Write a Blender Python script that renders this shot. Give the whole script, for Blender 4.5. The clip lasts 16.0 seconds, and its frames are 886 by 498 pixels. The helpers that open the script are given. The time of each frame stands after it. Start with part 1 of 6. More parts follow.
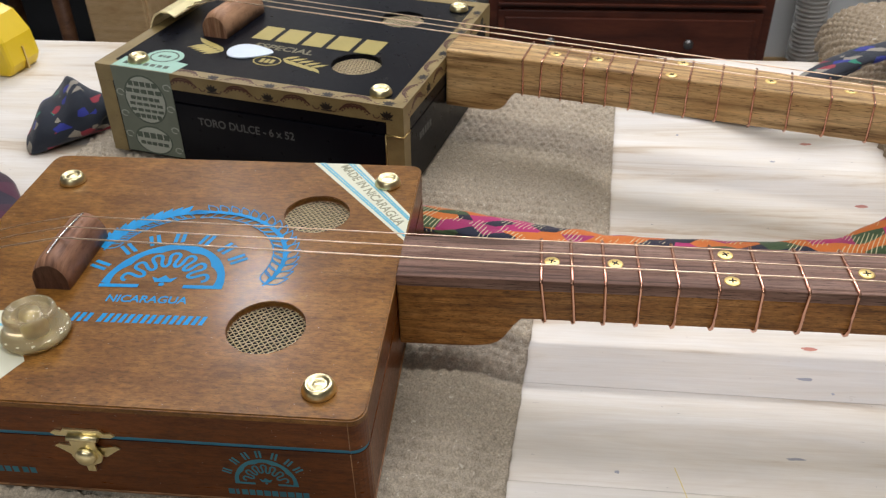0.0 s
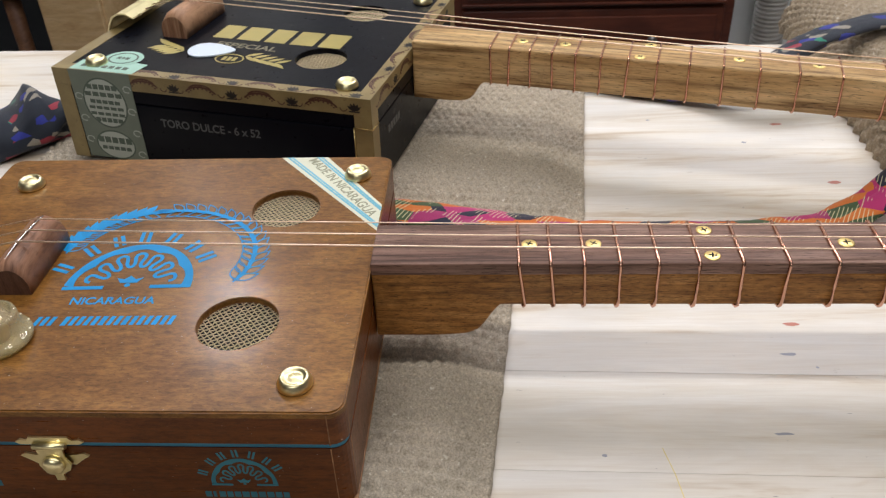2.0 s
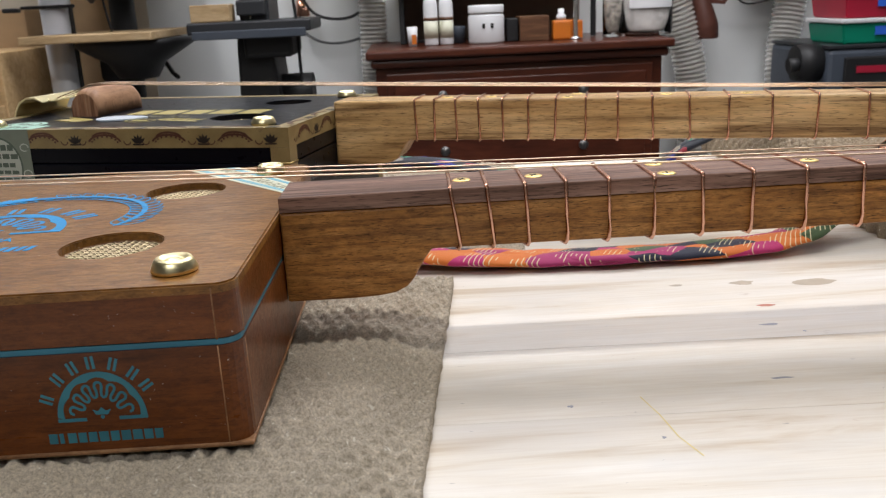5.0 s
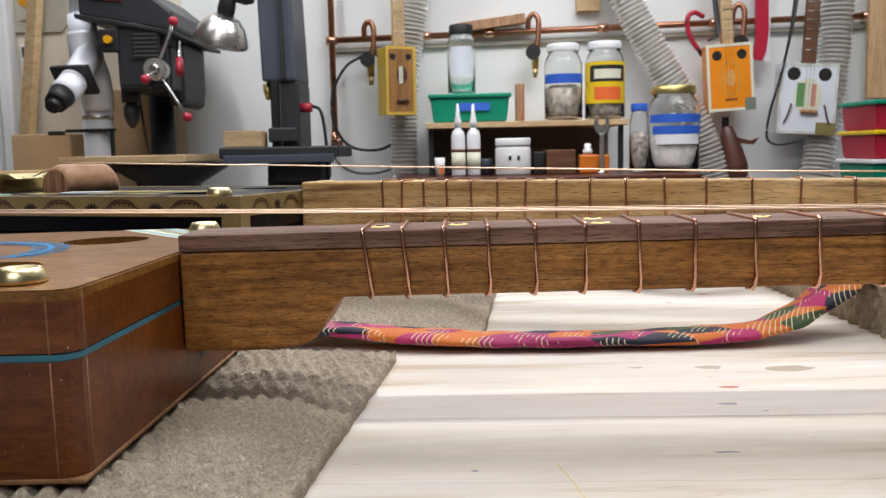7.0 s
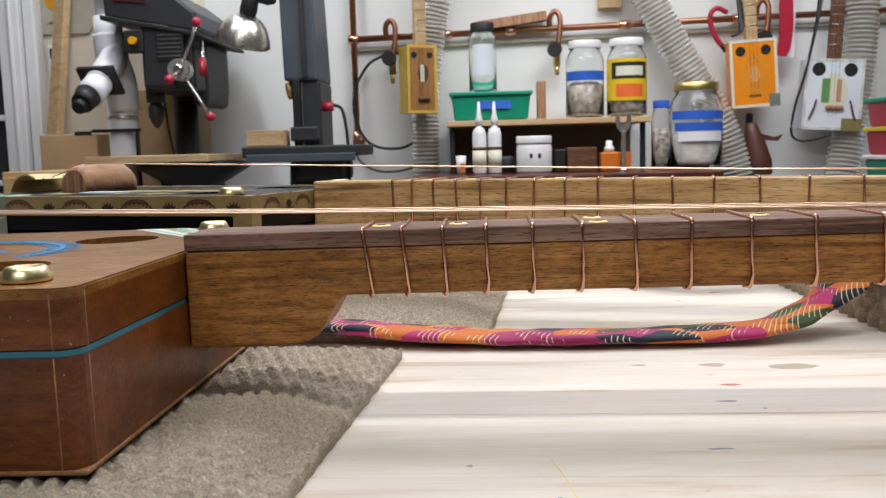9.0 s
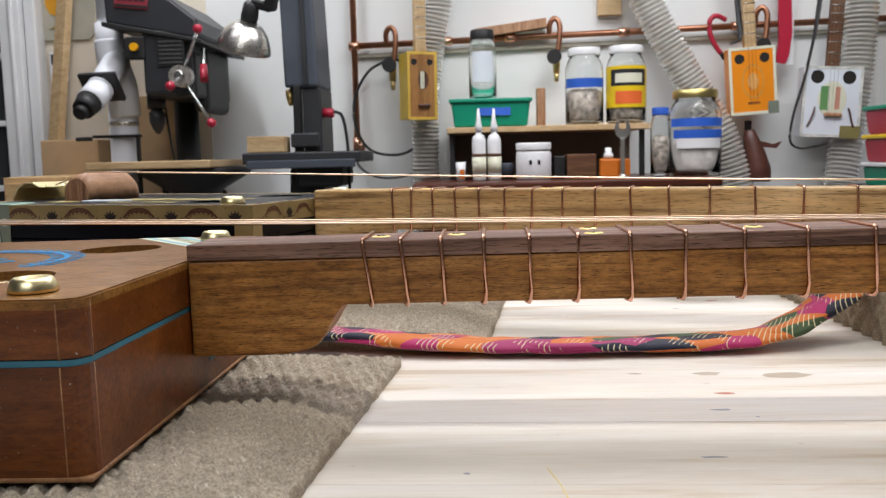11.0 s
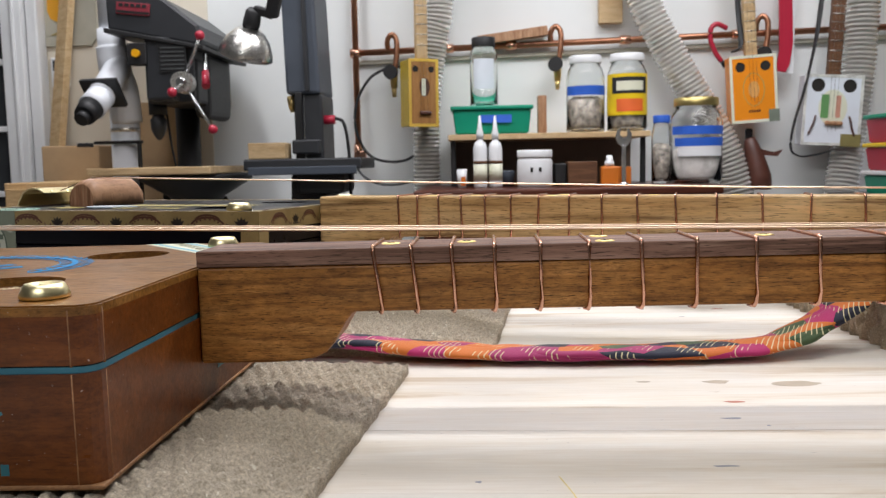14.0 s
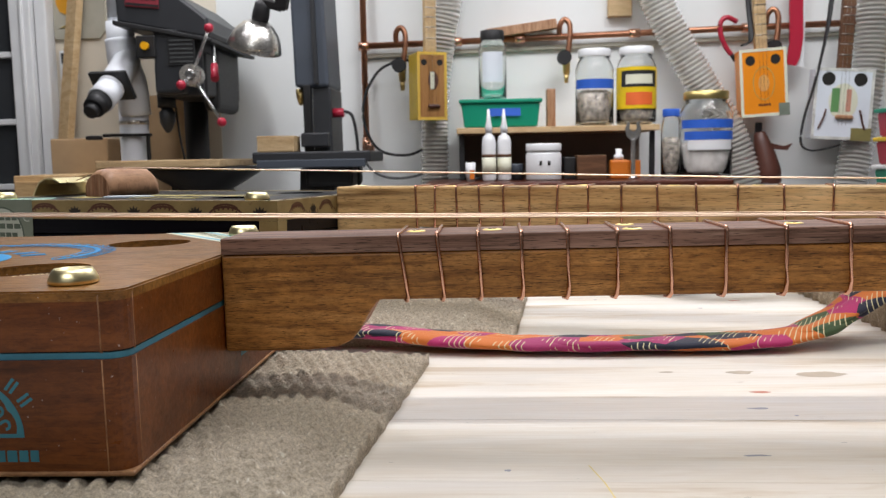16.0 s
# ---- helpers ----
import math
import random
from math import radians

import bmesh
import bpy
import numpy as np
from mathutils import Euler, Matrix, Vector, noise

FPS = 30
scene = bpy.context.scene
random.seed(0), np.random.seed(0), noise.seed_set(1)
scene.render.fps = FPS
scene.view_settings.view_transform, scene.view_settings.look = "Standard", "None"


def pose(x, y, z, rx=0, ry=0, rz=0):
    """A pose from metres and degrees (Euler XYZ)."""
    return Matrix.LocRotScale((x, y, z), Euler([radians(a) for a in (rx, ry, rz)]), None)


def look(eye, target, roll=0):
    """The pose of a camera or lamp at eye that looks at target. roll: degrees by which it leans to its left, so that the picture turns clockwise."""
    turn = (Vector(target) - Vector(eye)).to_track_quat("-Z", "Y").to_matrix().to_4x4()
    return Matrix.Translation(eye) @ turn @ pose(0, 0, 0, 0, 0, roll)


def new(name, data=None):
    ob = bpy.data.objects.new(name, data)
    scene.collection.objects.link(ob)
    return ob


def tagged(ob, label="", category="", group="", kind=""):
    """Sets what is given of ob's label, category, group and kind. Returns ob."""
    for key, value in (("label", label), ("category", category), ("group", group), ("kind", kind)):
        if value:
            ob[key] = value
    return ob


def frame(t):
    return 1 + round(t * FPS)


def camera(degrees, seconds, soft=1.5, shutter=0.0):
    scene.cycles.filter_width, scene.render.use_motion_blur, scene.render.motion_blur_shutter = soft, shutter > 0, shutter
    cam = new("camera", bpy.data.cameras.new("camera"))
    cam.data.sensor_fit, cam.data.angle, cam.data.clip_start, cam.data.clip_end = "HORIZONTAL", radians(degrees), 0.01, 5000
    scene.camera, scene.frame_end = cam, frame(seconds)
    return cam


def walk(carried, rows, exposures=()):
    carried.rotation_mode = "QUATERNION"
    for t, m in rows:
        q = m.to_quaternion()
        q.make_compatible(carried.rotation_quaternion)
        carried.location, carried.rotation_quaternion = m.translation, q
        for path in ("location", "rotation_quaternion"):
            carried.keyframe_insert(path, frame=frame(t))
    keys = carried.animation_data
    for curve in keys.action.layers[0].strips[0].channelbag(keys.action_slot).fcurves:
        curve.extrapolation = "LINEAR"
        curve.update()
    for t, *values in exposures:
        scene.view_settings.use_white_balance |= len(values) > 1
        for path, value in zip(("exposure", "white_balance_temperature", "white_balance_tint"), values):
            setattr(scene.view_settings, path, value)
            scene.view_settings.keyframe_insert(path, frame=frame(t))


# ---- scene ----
cam = camera(54.2, 16.0, soft=1.2)
cam.data.dof.use_dof, cam.data.dof.focus_distance, cam.data.dof.aperture_fstop = True, 0.40, 36.0
PATH = [
    (0, (0.059, 0.027, 1.261), (-0.091, 1.638, 0.085), -1.0),
    (0.5, (0.057, 0.025, 1.261), (-0.092, 1.642, 0.092), -1.1),
    (1, (0.06, 0.025, 1.26), (-0.08, 1.645, 0.096), -1.3),
    (1.5, (0.062, 0.022, 1.258), (-0.064, 1.645, 0.096), -1.6),
    (2, (0.058, 0.029, 1.245), (-0.032, 1.655, 0.085), -2.2),
    (2.5, (0.04, 0.034, 1.227), (0.022, 1.672, 0.079), -1.8),
    (3, (0.047, 0.02, 1.214), (0.055, 1.667, 0.08), -1.0),
    (3.5, (0.049, 0.041, 1.174), (0.075, 1.72, 0.087), -0.5),
    (4, (0.042, 0.06, 1.141), (0.116, 1.799, 0.155), -1.0),
    (4.5, (0.06, 0.022, 1.109), (0.128, 1.865, 0.334), -2.5),
    (5, (0.06, 0.009, 1.063), (0.123, 1.929, 0.508), -2.6),
    (5.2, (0.06, 0.004, 1.051), (0.131, 1.948, 0.585), -2.5),
    (7.3, (0.117, 0.035, 1.014), (0.083, 2.023, 0.793), -1.1),
    (7.5, (0.112, 0.036, 1.014), (0.076, 2.024, 0.796), -1.1),
    (8, (0.114, 0.029, 1.014), (0.065, 2.016, 0.795), -1.4),
    (8.5, (0.125, 0.035, 1.009), (0.055, 2.021, 0.782), -1.6),
    (9, (0.125, 0.026, 1.015), (0.042, 2.011, 0.785), -1.5),
    (11.5, (0.126, 0.02, 1.018), (0.045, 2.007, 0.803), -1.3),
    (12, (0.12, 0.02, 1.018), (0.04, 2.007, 0.805), -1.2),
    (12.5, (0.121, 0.022, 1.019), (0.04, 2.01, 0.809), -1.2),
    (13, (0.113, 0.018, 1.021), (0.034, 2.006, 0.813), -1.2),
    (13.5, (0.116, 0.02, 1.02), (0.036, 2.008, 0.816), -1.1),
    (14, (0.121, 0.021, 1.018), (0.041, 2.01, 0.816), -1.2),
    (14.5, (0.118, 0.017, 1.018), (0.036, 2.004, 0.813), -1.1),
    (15, (0.112, 0.02, 1.017), (0.029, 2.008, 0.809), -1.1),
    (15.5, (0.112, 0.024, 1.015), (0.025, 2.011, 0.804), -1.1),
    (16, (0.112, 0.023, 1.015), (0.02, 2.009, 0.801), -1.1),
]
EXPOSURES = [(0, -0.33), (3.0, -0.34), (5.2, -0.11), (7.3, -0.05), (16.0, -0.05)]
walk(cam, [(t, look(eye, target, roll)) for t, eye, target, roll in PATH], EXPOSURES)

# ---- world and lights ----
world = bpy.data.worlds.new("world")
scene.world = world
world.use_nodes = True
world.node_tree.nodes["Background"].inputs["Color"].default_value = (0.75, 0.82, 1.0, 1)
world.node_tree.nodes["Background"].inputs["Strength"].default_value = 0.02


def lamp(name, eye, target, sx, sy, watts, colour):
    data = bpy.data.lights.new(name, "AREA")
    data.shape, data.size, data.size_y, data.energy, data.color = "RECTANGLE", sx, sy, watts, colour
    ob = new(name, data)
    ob.matrix_world = look(eye, target)
    return ob


WARM = (1.0, 0.965, 0.93)
COOL = (0.96, 0.935, 1.0)
WHITE = (0.955, 0.965, 1.0)
lamp("bench_tube_light", (0.2, 0.30, 2.38), (0.2, 0.3001, 0), 1.5, 0.06, 13.5, WARM)
for lx in (-0.5, 0.9):
    lamp("middle_tube_light", (lx, 1.35, 2.38), (lx, 1.351, 0), 1.4, 0.5, 11.5, COOL)
lamp("wall_bulb_light", (-0.74, 2.1, 2.38), (-0.74, 2.101, 0), 0.14, 0.34, 11.0, WHITE)
# Added fill that brightens the back wall; no known fixture.
lamp("wall_fill_light", (0.75, 1.75, 2.38), (0.75, 1.751, 0), 1.2, 0.3, 19.0, WHITE)
# Unseen fill from behind the camera, added to lift fronts and lower wall.
lamp("room_fill_light", (-0.3, -1.2, 2.38), (-0.3, -1.199, 0), 1.2, 0.3, 16.0, WHITE)


# ---- mesh helpers ----
def place(bm, m):
    bmesh.ops.transform(bm, matrix=m, verts=bm.verts)
    return bm


def join(*bms):
    out = bmesh.new()
    for b in bms:
        me = bpy.data.meshes.new("t")
        b.to_mesh(me)
        out.from_mesh(me)
        bpy.data.meshes.remove(me)
        b.free()
    return out


def bbox(x0, x1, y0, y1, z0, z1, bevel=0.0, seg=2, edge_slot=0, sel=None):
    bm = bmesh.new()
    bmesh.ops.create_cube(bm, size=1)
    place(bm, Matrix.Translation(((x0 + x1) / 2, (y0 + y1) / 2, (z0 + z1) / 2)) @ Matrix.Diagonal((x1 - x0, y1 - y0, z1 - z0, 1)))
    if bevel:
        edges = [e for e in bm.edges if sel is None or sel(e)]
        r = bmesh.ops.bevel(bm, geom=edges, offset=bevel, segments=seg, profile=0.5, affect="EDGES")
        for f in r["faces"]:
            f.material_index = edge_slot
    return bm


def vertical(e):
    a, b = e.verts
    return abs(a.co.z - b.co.z) > 1e-6 and abs(a.co.x - b.co.x) < 1e-6 and abs(a.co.y - b.co.y) < 1e-6


def lathe(profile, n=28, caps=True):
    """A turned form about z from (radius, height) pairs."""
    bm = bmesh.new()
    rings = []
    for r, z in profile:
        rings.append([bm.verts.new((r * math.cos(2 * math.pi * i / n), r * math.sin(2 * math.pi * i / n), z)) for i in range(n)])
    for a, b in zip(rings, rings[1:]):
        for i in range(n):
            bm.faces.new((a[i], a[(i + 1) % n], b[(i + 1) % n], b[i]))
    if caps and profile[0][0] > 1e-5:
        bm.faces.new(rings[0][::-1])
    if caps and profile[-1][0] > 1e-5:
        bm.faces.new(rings[-1])
    bmesh.ops.remove_doubles(bm, verts=bm.verts, dist=1e-7)
    for f in bm.faces:
        f.smooth = True
    return bm


def rod(p0, p1, r0, r1=None, n=16):
    p0, p1 = Vector(p0), Vector(p1)
    d = p1 - p0
    bm = lathe([(r0, 0), (r0 if r1 is None else r1, d.length)], n)
    for f in bm.faces:
        f.smooth = len(f.verts) == 4
    return place(bm, Matrix.Translation(p0) @ d.to_track_quat("Z", "Y").to_matrix().to_4x4())


def tube(points, radius, n=8, flat=1.0, radii=None, caps=True):
    """A round bar swept along points; flat squeezes it in height."""
    bm = bmesh.new()
    pts = [Vector(p) for p in points]
    rings, up = [], Vector((0, 0, 1))
    for i, p in enumerate(pts):
        d = (pts[min(i + 1, len(pts) - 1)] - pts[max(i - 1, 0)]).normalized()
        side = d.cross(up)
        if side.length < 1e-3:
            side = d.cross(Vector((0, 1, 0)))
        side.normalize()
        top = side.cross(d).normalized()
        r = radii[i] if radii else radius
        rings.append([bm.verts.new(p + r * (math.cos(2 * math.pi * k / n) * side + flat * math.sin(2 * math.pi * k / n) * top)) for k in range(n)])
    for a, b in zip(rings, rings[1:]):
        for k in range(n):
            bm.faces.new((a[k], a[(k + 1) % n], b[(k + 1) % n], b[k])).smooth = True
    if caps:
        bm.faces.new(rings[0][::-1])
        bm.faces.new(rings[-1])
    return bm


def spline(ctrl, steps=10):
    """A smooth curve through control points."""
    c = [Vector(p) for p in ctrl]
    c = [2 * c[0] - c[1]] + c + [2 * c[-1] - c[-2]]
    out = []
    for i in range(1, len(c) - 2):
        a, b, d, e = c[i - 1], c[i], c[i + 1], c[i + 2]
        for k in range(steps):
            t = k / steps
            out.append(0.5 * ((2 * b) + (d - a) * t + (2 * a - 5 * b + 4 * d - e) * t * t + (3 * b - a - 3 * d + e) * t ** 3))
    out.append(c[-2])
    return out


def plate(outer, holes, z0, z1, bevel=0.0):
    """A flat plate from an outline of (x, y) with round or other holes through it."""
    bm = bmesh.new()
    loops = []
    for loop in [outer] + list(holes):
        vs = [bm.verts.new((x, y, z1)) for x, y in loop]
        loops.append(vs)
        for i in range(len(vs)):
            bm.edges.new((vs[i], vs[(i + 1) % len(vs)]))
    bmesh.ops.triangle_fill(bm, use_beauty=True, edges=bm.edges[:])
    bmesh.ops.recalc_face_normals(bm, faces=bm.faces)
    for f in bm.faces:
        if f.normal.z < 0:
            f.normal_flip()
    tops = list(bm.faces)
    if abs(z1 - z0) > 1e-9:
        low = {v: bm.verts.new((v.co.x, v.co.y, z0)) for v in list(bm.verts)}
        for f in tops:
            bm.faces.new([low[v] for v in reversed(f.verts)])
        for vs in loops:
            for i in range(len(vs)):
                a, b = vs[i], vs[(i + 1) % len(vs)]
                bm.faces.new((a, b, low[b], low[a]))
        bmesh.ops.recalc_face_normals(bm, faces=bm.faces)
    return bm


def circle(cx, cy, r, n=40, ry=None):
    return [(cx + r * math.cos(2 * math.pi * i / n), cy + (ry or r) * math.sin(2 * math.pi * i / n)) for i in range(n)]


def rounded(x0, x1, y0, y1, r, n=6):
    out = []
    for cx, cy, a in ((x1 - r, y1 - r, 0), (x0 + r, y1 - r, 90), (x0 + r, y0 + r, 180), (x1 - r, y0 + r, 270)):
        for i in range(n + 1):
            t = radians(a + 90 * i / n)
            out.append((cx + r * math.cos(t), cy + r * math.sin(t)))
    return out


def ribbon(points, w):
    """A flat stroke of constant width along points in the xy plane."""
    left, right = [], []
    for i, p in enumerate(points):
        a, b = points[max(i - 1, 0)], points[min(i + 1, len(points) - 1)]
        d = Vector((b[0] - a[0], b[1] - a[1])).normalized()
        left.append((p[0] - d.y * w / 2, p[1] + d.x * w / 2))
        right.append((p[0] + d.y * w / 2, p[1] - d.x * w / 2))
    bm = bmesh.new()
    for z in (0.00008,):
        l = [bm.verts.new((*q, z)) for q in left]
        r = [bm.verts.new((*q, z)) for q in right]
        for i in range(len(l) - 1):
            bm.faces.new((l[i], r[i], r[i + 1], l[i + 1]))
    return bm


FRONT = Matrix(((1, 0, 0, 0), (0, 0, -1, 0), (0, 1, 0, 0), (0, 0, 0, 1)))  # the xy plane stood up, facing -y
SIDE = Matrix(((0, 0, 1, 0), (1, 0, 0, 0), (0, 1, 0, 0), (0, 0, 0, 1)))  # the xy plane stood up, facing +x


ORIGIN = Matrix.Identity(4)  # the origin of the things that follow


def root(name, m, label, category, group=""):
    ob = new(name)
    ob.empty_display_size = 0.02
    ob.matrix_world = ORIGIN @ m
    return tagged(ob, label, category, group)


def mesh_of(name, bm, mats):
    me = bpy.data.meshes.new(name)
    bm.to_mesh(me)
    bm.free()
    for m in mats if isinstance(mats, (list, tuple)) else [mats]:
        me.materials.append(m)
    return me


def part(name, bm, mats, parent, label=""):
    ob = new(name, mesh_of(name, bm, mats))
    ob.parent = parent
    return tagged(ob, label)


def pieces(name, bm, mat, parent, label=""):
    """Each separate piece of a print or set as an object of its own: the first is the part, the rest lie under it."""
    todo, first = set(bm.verts), None
    while todo:
        seed = min(todo, key=lambda v: v.index)
        stack, island = [seed], {seed}
        while stack:
            for e_ in stack.pop().link_edges:
                for v in e_.verts:
                    if v not in island:
                        island.add(v)
                        stack.append(v)
        todo -= island
        one = bmesh.new()
        made = {v: one.verts.new(v.co) for v in sorted(island, key=lambda v: v.index)}
        for f in bm.faces:
            if f.verts[0] in island:
                one.faces.new([made[v] for v in f.verts])
        if first is None:
            first = part(name, one, mat, parent, label)
        else:
            part(name + "_piece", one, mat, first)
    bm.free()
    return first


def thing(name, bm, mats, label, category, group="", kind="", m=None):
    ob = new(name, mesh_of(name, bm, mats))
    ob.matrix_world = ORIGIN @ (m if m is not None else Matrix.Identity(4))
    return tagged(ob, label, category, group, kind)


def lettering(text, size, stretch=1.0):
    """Flat letters in the built-in font, centred, as a mesh in the xy plane."""
    cu = bpy.data.curves.new("letters", "FONT")
    cu.body, cu.size, cu.align_x, cu.align_y, cu.extrude = text, size, "CENTER", "CENTER", 0.00004
    cu.offset = size * 0.018
    ob = bpy.data.objects.new("letters", cu)
    scene.collection.objects.link(ob)
    dg = bpy.context.evaluated_depsgraph_get()
    me = bpy.data.meshes.new_from_object(ob.evaluated_get(dg))
    bm = bmesh.new()
    bm.from_mesh(me)
    bpy.data.objects.remove(ob)
    bpy.data.curves.remove(cu)
    bpy.data.meshes.remove(me)
    return place(bm, Matrix.Diagonal((stretch, 1, 1, 1)))


def bars(widths, height, gap, thick=0.00008):
    """A row of plain bars, one for each letter that is not spelt out."""
    total = sum(widths) + gap * (len(widths) - 1)
    x, out = -total / 2, []
    for w in widths:
        if w > 0:
            out.append(bbox(x, x + w, -height / 2, height / 2, 0, thick))
        x += w + gap
    return join(*out)


# ---- materials ----
class Nodes:
    def __init__(self, name):
        self.mat = bpy.data.materials.new(name)
        self.mat.use_nodes = True
        self.t = self.mat.node_tree
        self.b = self.t.nodes["Principled BSDF"]

    def n(self, kind, **inputs):
        node = self.t.nodes.new(kind)
        for k, v in inputs.items():
            node.inputs[k.replace("_", " ")].default_value = v
        return node

    def link(self, a, b):
        self.t.links.new(a, b)

    def coords(self, scale=(1, 1, 1), rot=(0, 0, 0), shift=True):
        tc, mp = self.n("ShaderNodeTexCoord"), self.n("ShaderNodeMapping")
        mp.inputs["Scale"].default_value, mp.inputs["Rotation"].default_value = scale, rot
        self.link(tc.outputs["Object"], mp.inputs["Vector"])
        if shift:
            info, mul = self.n("ShaderNodeObjectInfo"), self.n("ShaderNodeMath")
            mul.operation = "MULTIPLY"
            mul.inputs[1].default_value = 7.0
            self.link(info.outputs["Random"], mul.inputs[0])
            comb = self.n("ShaderNodeCombineXYZ")
            for k in range(3):
                self.link(mul.outputs[0], comb.inputs[k])
            self.link(comb.outputs[0], mp.inputs["Location"])
        return mp.outputs["Vector"]

    def noise(self, vec, scale, detail=4, rough=0.55, distort=0.0):
        x = self.n("ShaderNodeTexNoise", Scale=scale, Detail=detail, Roughness=rough, Distortion=distort)
        self.link(vec, x.inputs["Vector"])
        return x.outputs["Fac"]

    def ramp(self, fac, stops):
        r = self.n("ShaderNodeValToRGB")
        els = r.color_ramp.elements
        while len(els) < len(stops):
            els.new(0.5)
        for e, (p, c) in zip(els, stops):
            e.position, e.color = p, (*c, 1)
        self.link(fac, r.inputs["Fac"])
        return r.outputs["Color"]

    def mix(self, a, b, fac, mode="MIX"):
        m = self.n("ShaderNodeMix")
        m.data_type, m.blend_type = "RGBA", mode
        for val, sock in ((fac, m.inputs[0]), (a, m.inputs[6]), (b, m.inputs[7])):
            if isinstance(val, (int, float)):
                sock.default_value = val
            elif isinstance(val, tuple):
                sock.default_value = (*val, 1)
            else:
                self.link(val, sock)
        return m.outputs[2]

    def bump(self, fac, strength, dist):
        b = self.n("ShaderNodeBump", Strength=strength, Distance=dist)
        self.link(fac, b.inputs["Height"])
        if self.b.inputs["Normal"].links:
            self.link(self.b.inputs["Normal"].links[0].from_socket, b.inputs["Normal"])
        self.link(b.outputs["Normal"], self.b.inputs["Normal"])

    def set(self, **kw):
        for k, v in kw.items():
            sock = self.b.inputs[k.replace("_", " ")]
            if isinstance(v, (int, float)):
                sock.default_value = v
            elif isinstance(v, tuple):
                sock.default_value = (*v, 1)
            else:
                self.link(v, sock)
        return self


def wood(name, dark, mid, light, rough=0.45, grain=(9, 160, 160), pores=0.5, coat=0.0, dust=False, streak=0.0, mottle=0.0, spec=0.32):
    """Wood with its grain along x: broad figure, fine fibres and dark pores."""
    w = Nodes(name)
    v = w.coords(grain)
    v2 = w.coords((grain[0] * 0.35, grain[1] * 0.14, grain[2] * 0.14))
    fine = w.noise(v, 4.0, 6, 0.65, 0.3)
    broad = w.noise(v2, 2.2, 4, 0.5, 1.2)
    col = w.ramp(broad, [(0.28, dark), (0.5, mid), (0.74, light)])
    fib = w.ramp(fine, [(0.3, (0.62, 0.58, 0.54)), (0.55, (1, 1, 1)), (0.8, (1.1, 1.08, 1.05))])
    col = w.mix(col, fib, 0.75, "MULTIPLY")
    pv = w.coords((grain[0] * 6, grain[1] * 5, grain[2] * 5))
    pore = w.noise(pv, 3.0, 2, 0.5)
    mask = w.ramp(pore, [(0.3, (1, 1, 1)), (0.42, (0, 0, 0))])
    col = w.mix(col, tuple(c * 0.35 for c in dark), w.mix((0, 0, 0), mask, pores))
    if streak:
        sv = w.noise(w.coords((grain[0] * 0.55, grain[1] * 0.8, grain[2] * 0.8)), 2.4, 3, 0.6, 0.25)
        col = w.mix(col, w.ramp(sv, [(0.36, (0.36, 0.30, 0.26)), (0.46, (0.82, 0.80, 0.78)), (0.54, (1, 1, 1)), (0.70, (1.22, 1.2, 1.18))]), streak, "MULTIPLY")
    if mottle:
        mv = w.noise(w.coords((170, 420, 420)), 1.0, 5, 0.75, 0.4)
        col = w.mix(col, w.ramp(mv, [(0.34, (0.50, 0.46, 0.40)), (0.52, (1, 1, 1)), (0.68, (1.35, 1.33, 1.25))]), mottle, "MULTIPLY")
        lv = w.noise(w.coords((14, 9, 9)), 1.0, 3, 0.5, 0.8)
        col = w.mix(col, w.ramp(lv, [(0.36, (0.72, 0.70, 0.66)), (0.64, (1.15, 1.14, 1.1))]), 0.7, "MULTIPLY")
    if dust:
        spk = w.ramp(w.noise(w.coords((1, 1, 1)), 620.0, 2), [(0.735, (0, 0, 0)), (0.76, (1, 1, 1))])
        col = w.mix(col, (0.62, 0.55, 0.46), w.mix((0, 0, 0), spk, 0.55))
    w.set(Base_Color=col, Roughness=w.ramp(fine, [(0.2, (rough + 0.12,) * 3), (0.8, (rough - 0.06,) * 3)]))
    w.set(Specular_IOR_Level=spec)
    if coat:
        w.set(Coat_Weight=coat, Coat_Roughness=0.16)
    w.bump(fine, 0.16, 0.0006)
    w.bump(pore, 0.10, 0.0003)
    return w.mat


def paint(name, colour, rough=0.5, vary=0.12, metal=0.0, scale=30.0, bump=0.03, coat=0.0, dirt=None, spec=0.5):
    """A painted, moulded or cast surface with faint blotches and fine relief."""
    w = Nodes(name)
    v = w.coords()
    big, fine = w.noise(v, scale * 0.3, 4), w.noise(v, scale * 8, 3)
    lo = tuple(c * (1 - vary) for c in colour)
    hi = tuple(min(1, c * (1 + vary)) for c in colour)
    col = w.ramp(big, [(0.3, lo), (0.7, hi)])
    if dirt:
        spots = w.ramp(w.noise(v, scale * 1.3, 6, 0.7), [(0.56, (0, 0, 0)), (0.72, (1, 1, 1))])
        col = w.mix(col, dirt, w.mix((0, 0, 0), spots, 0.5))
    w.set(Base_Color=col, Metallic=metal, Roughness=w.ramp(fine, [(0.2, (rough * 0.85,) * 3), (0.8, (min(1, rough * 1.15),) * 3)]))
    w.set(Specular_IOR_Level=spec)
    if bump:
        w.bump(fine, bump, 0.0008)
    if coat:
        w.set(Coat_Weight=coat, Coat_Roughness=0.12)
    return w.mat


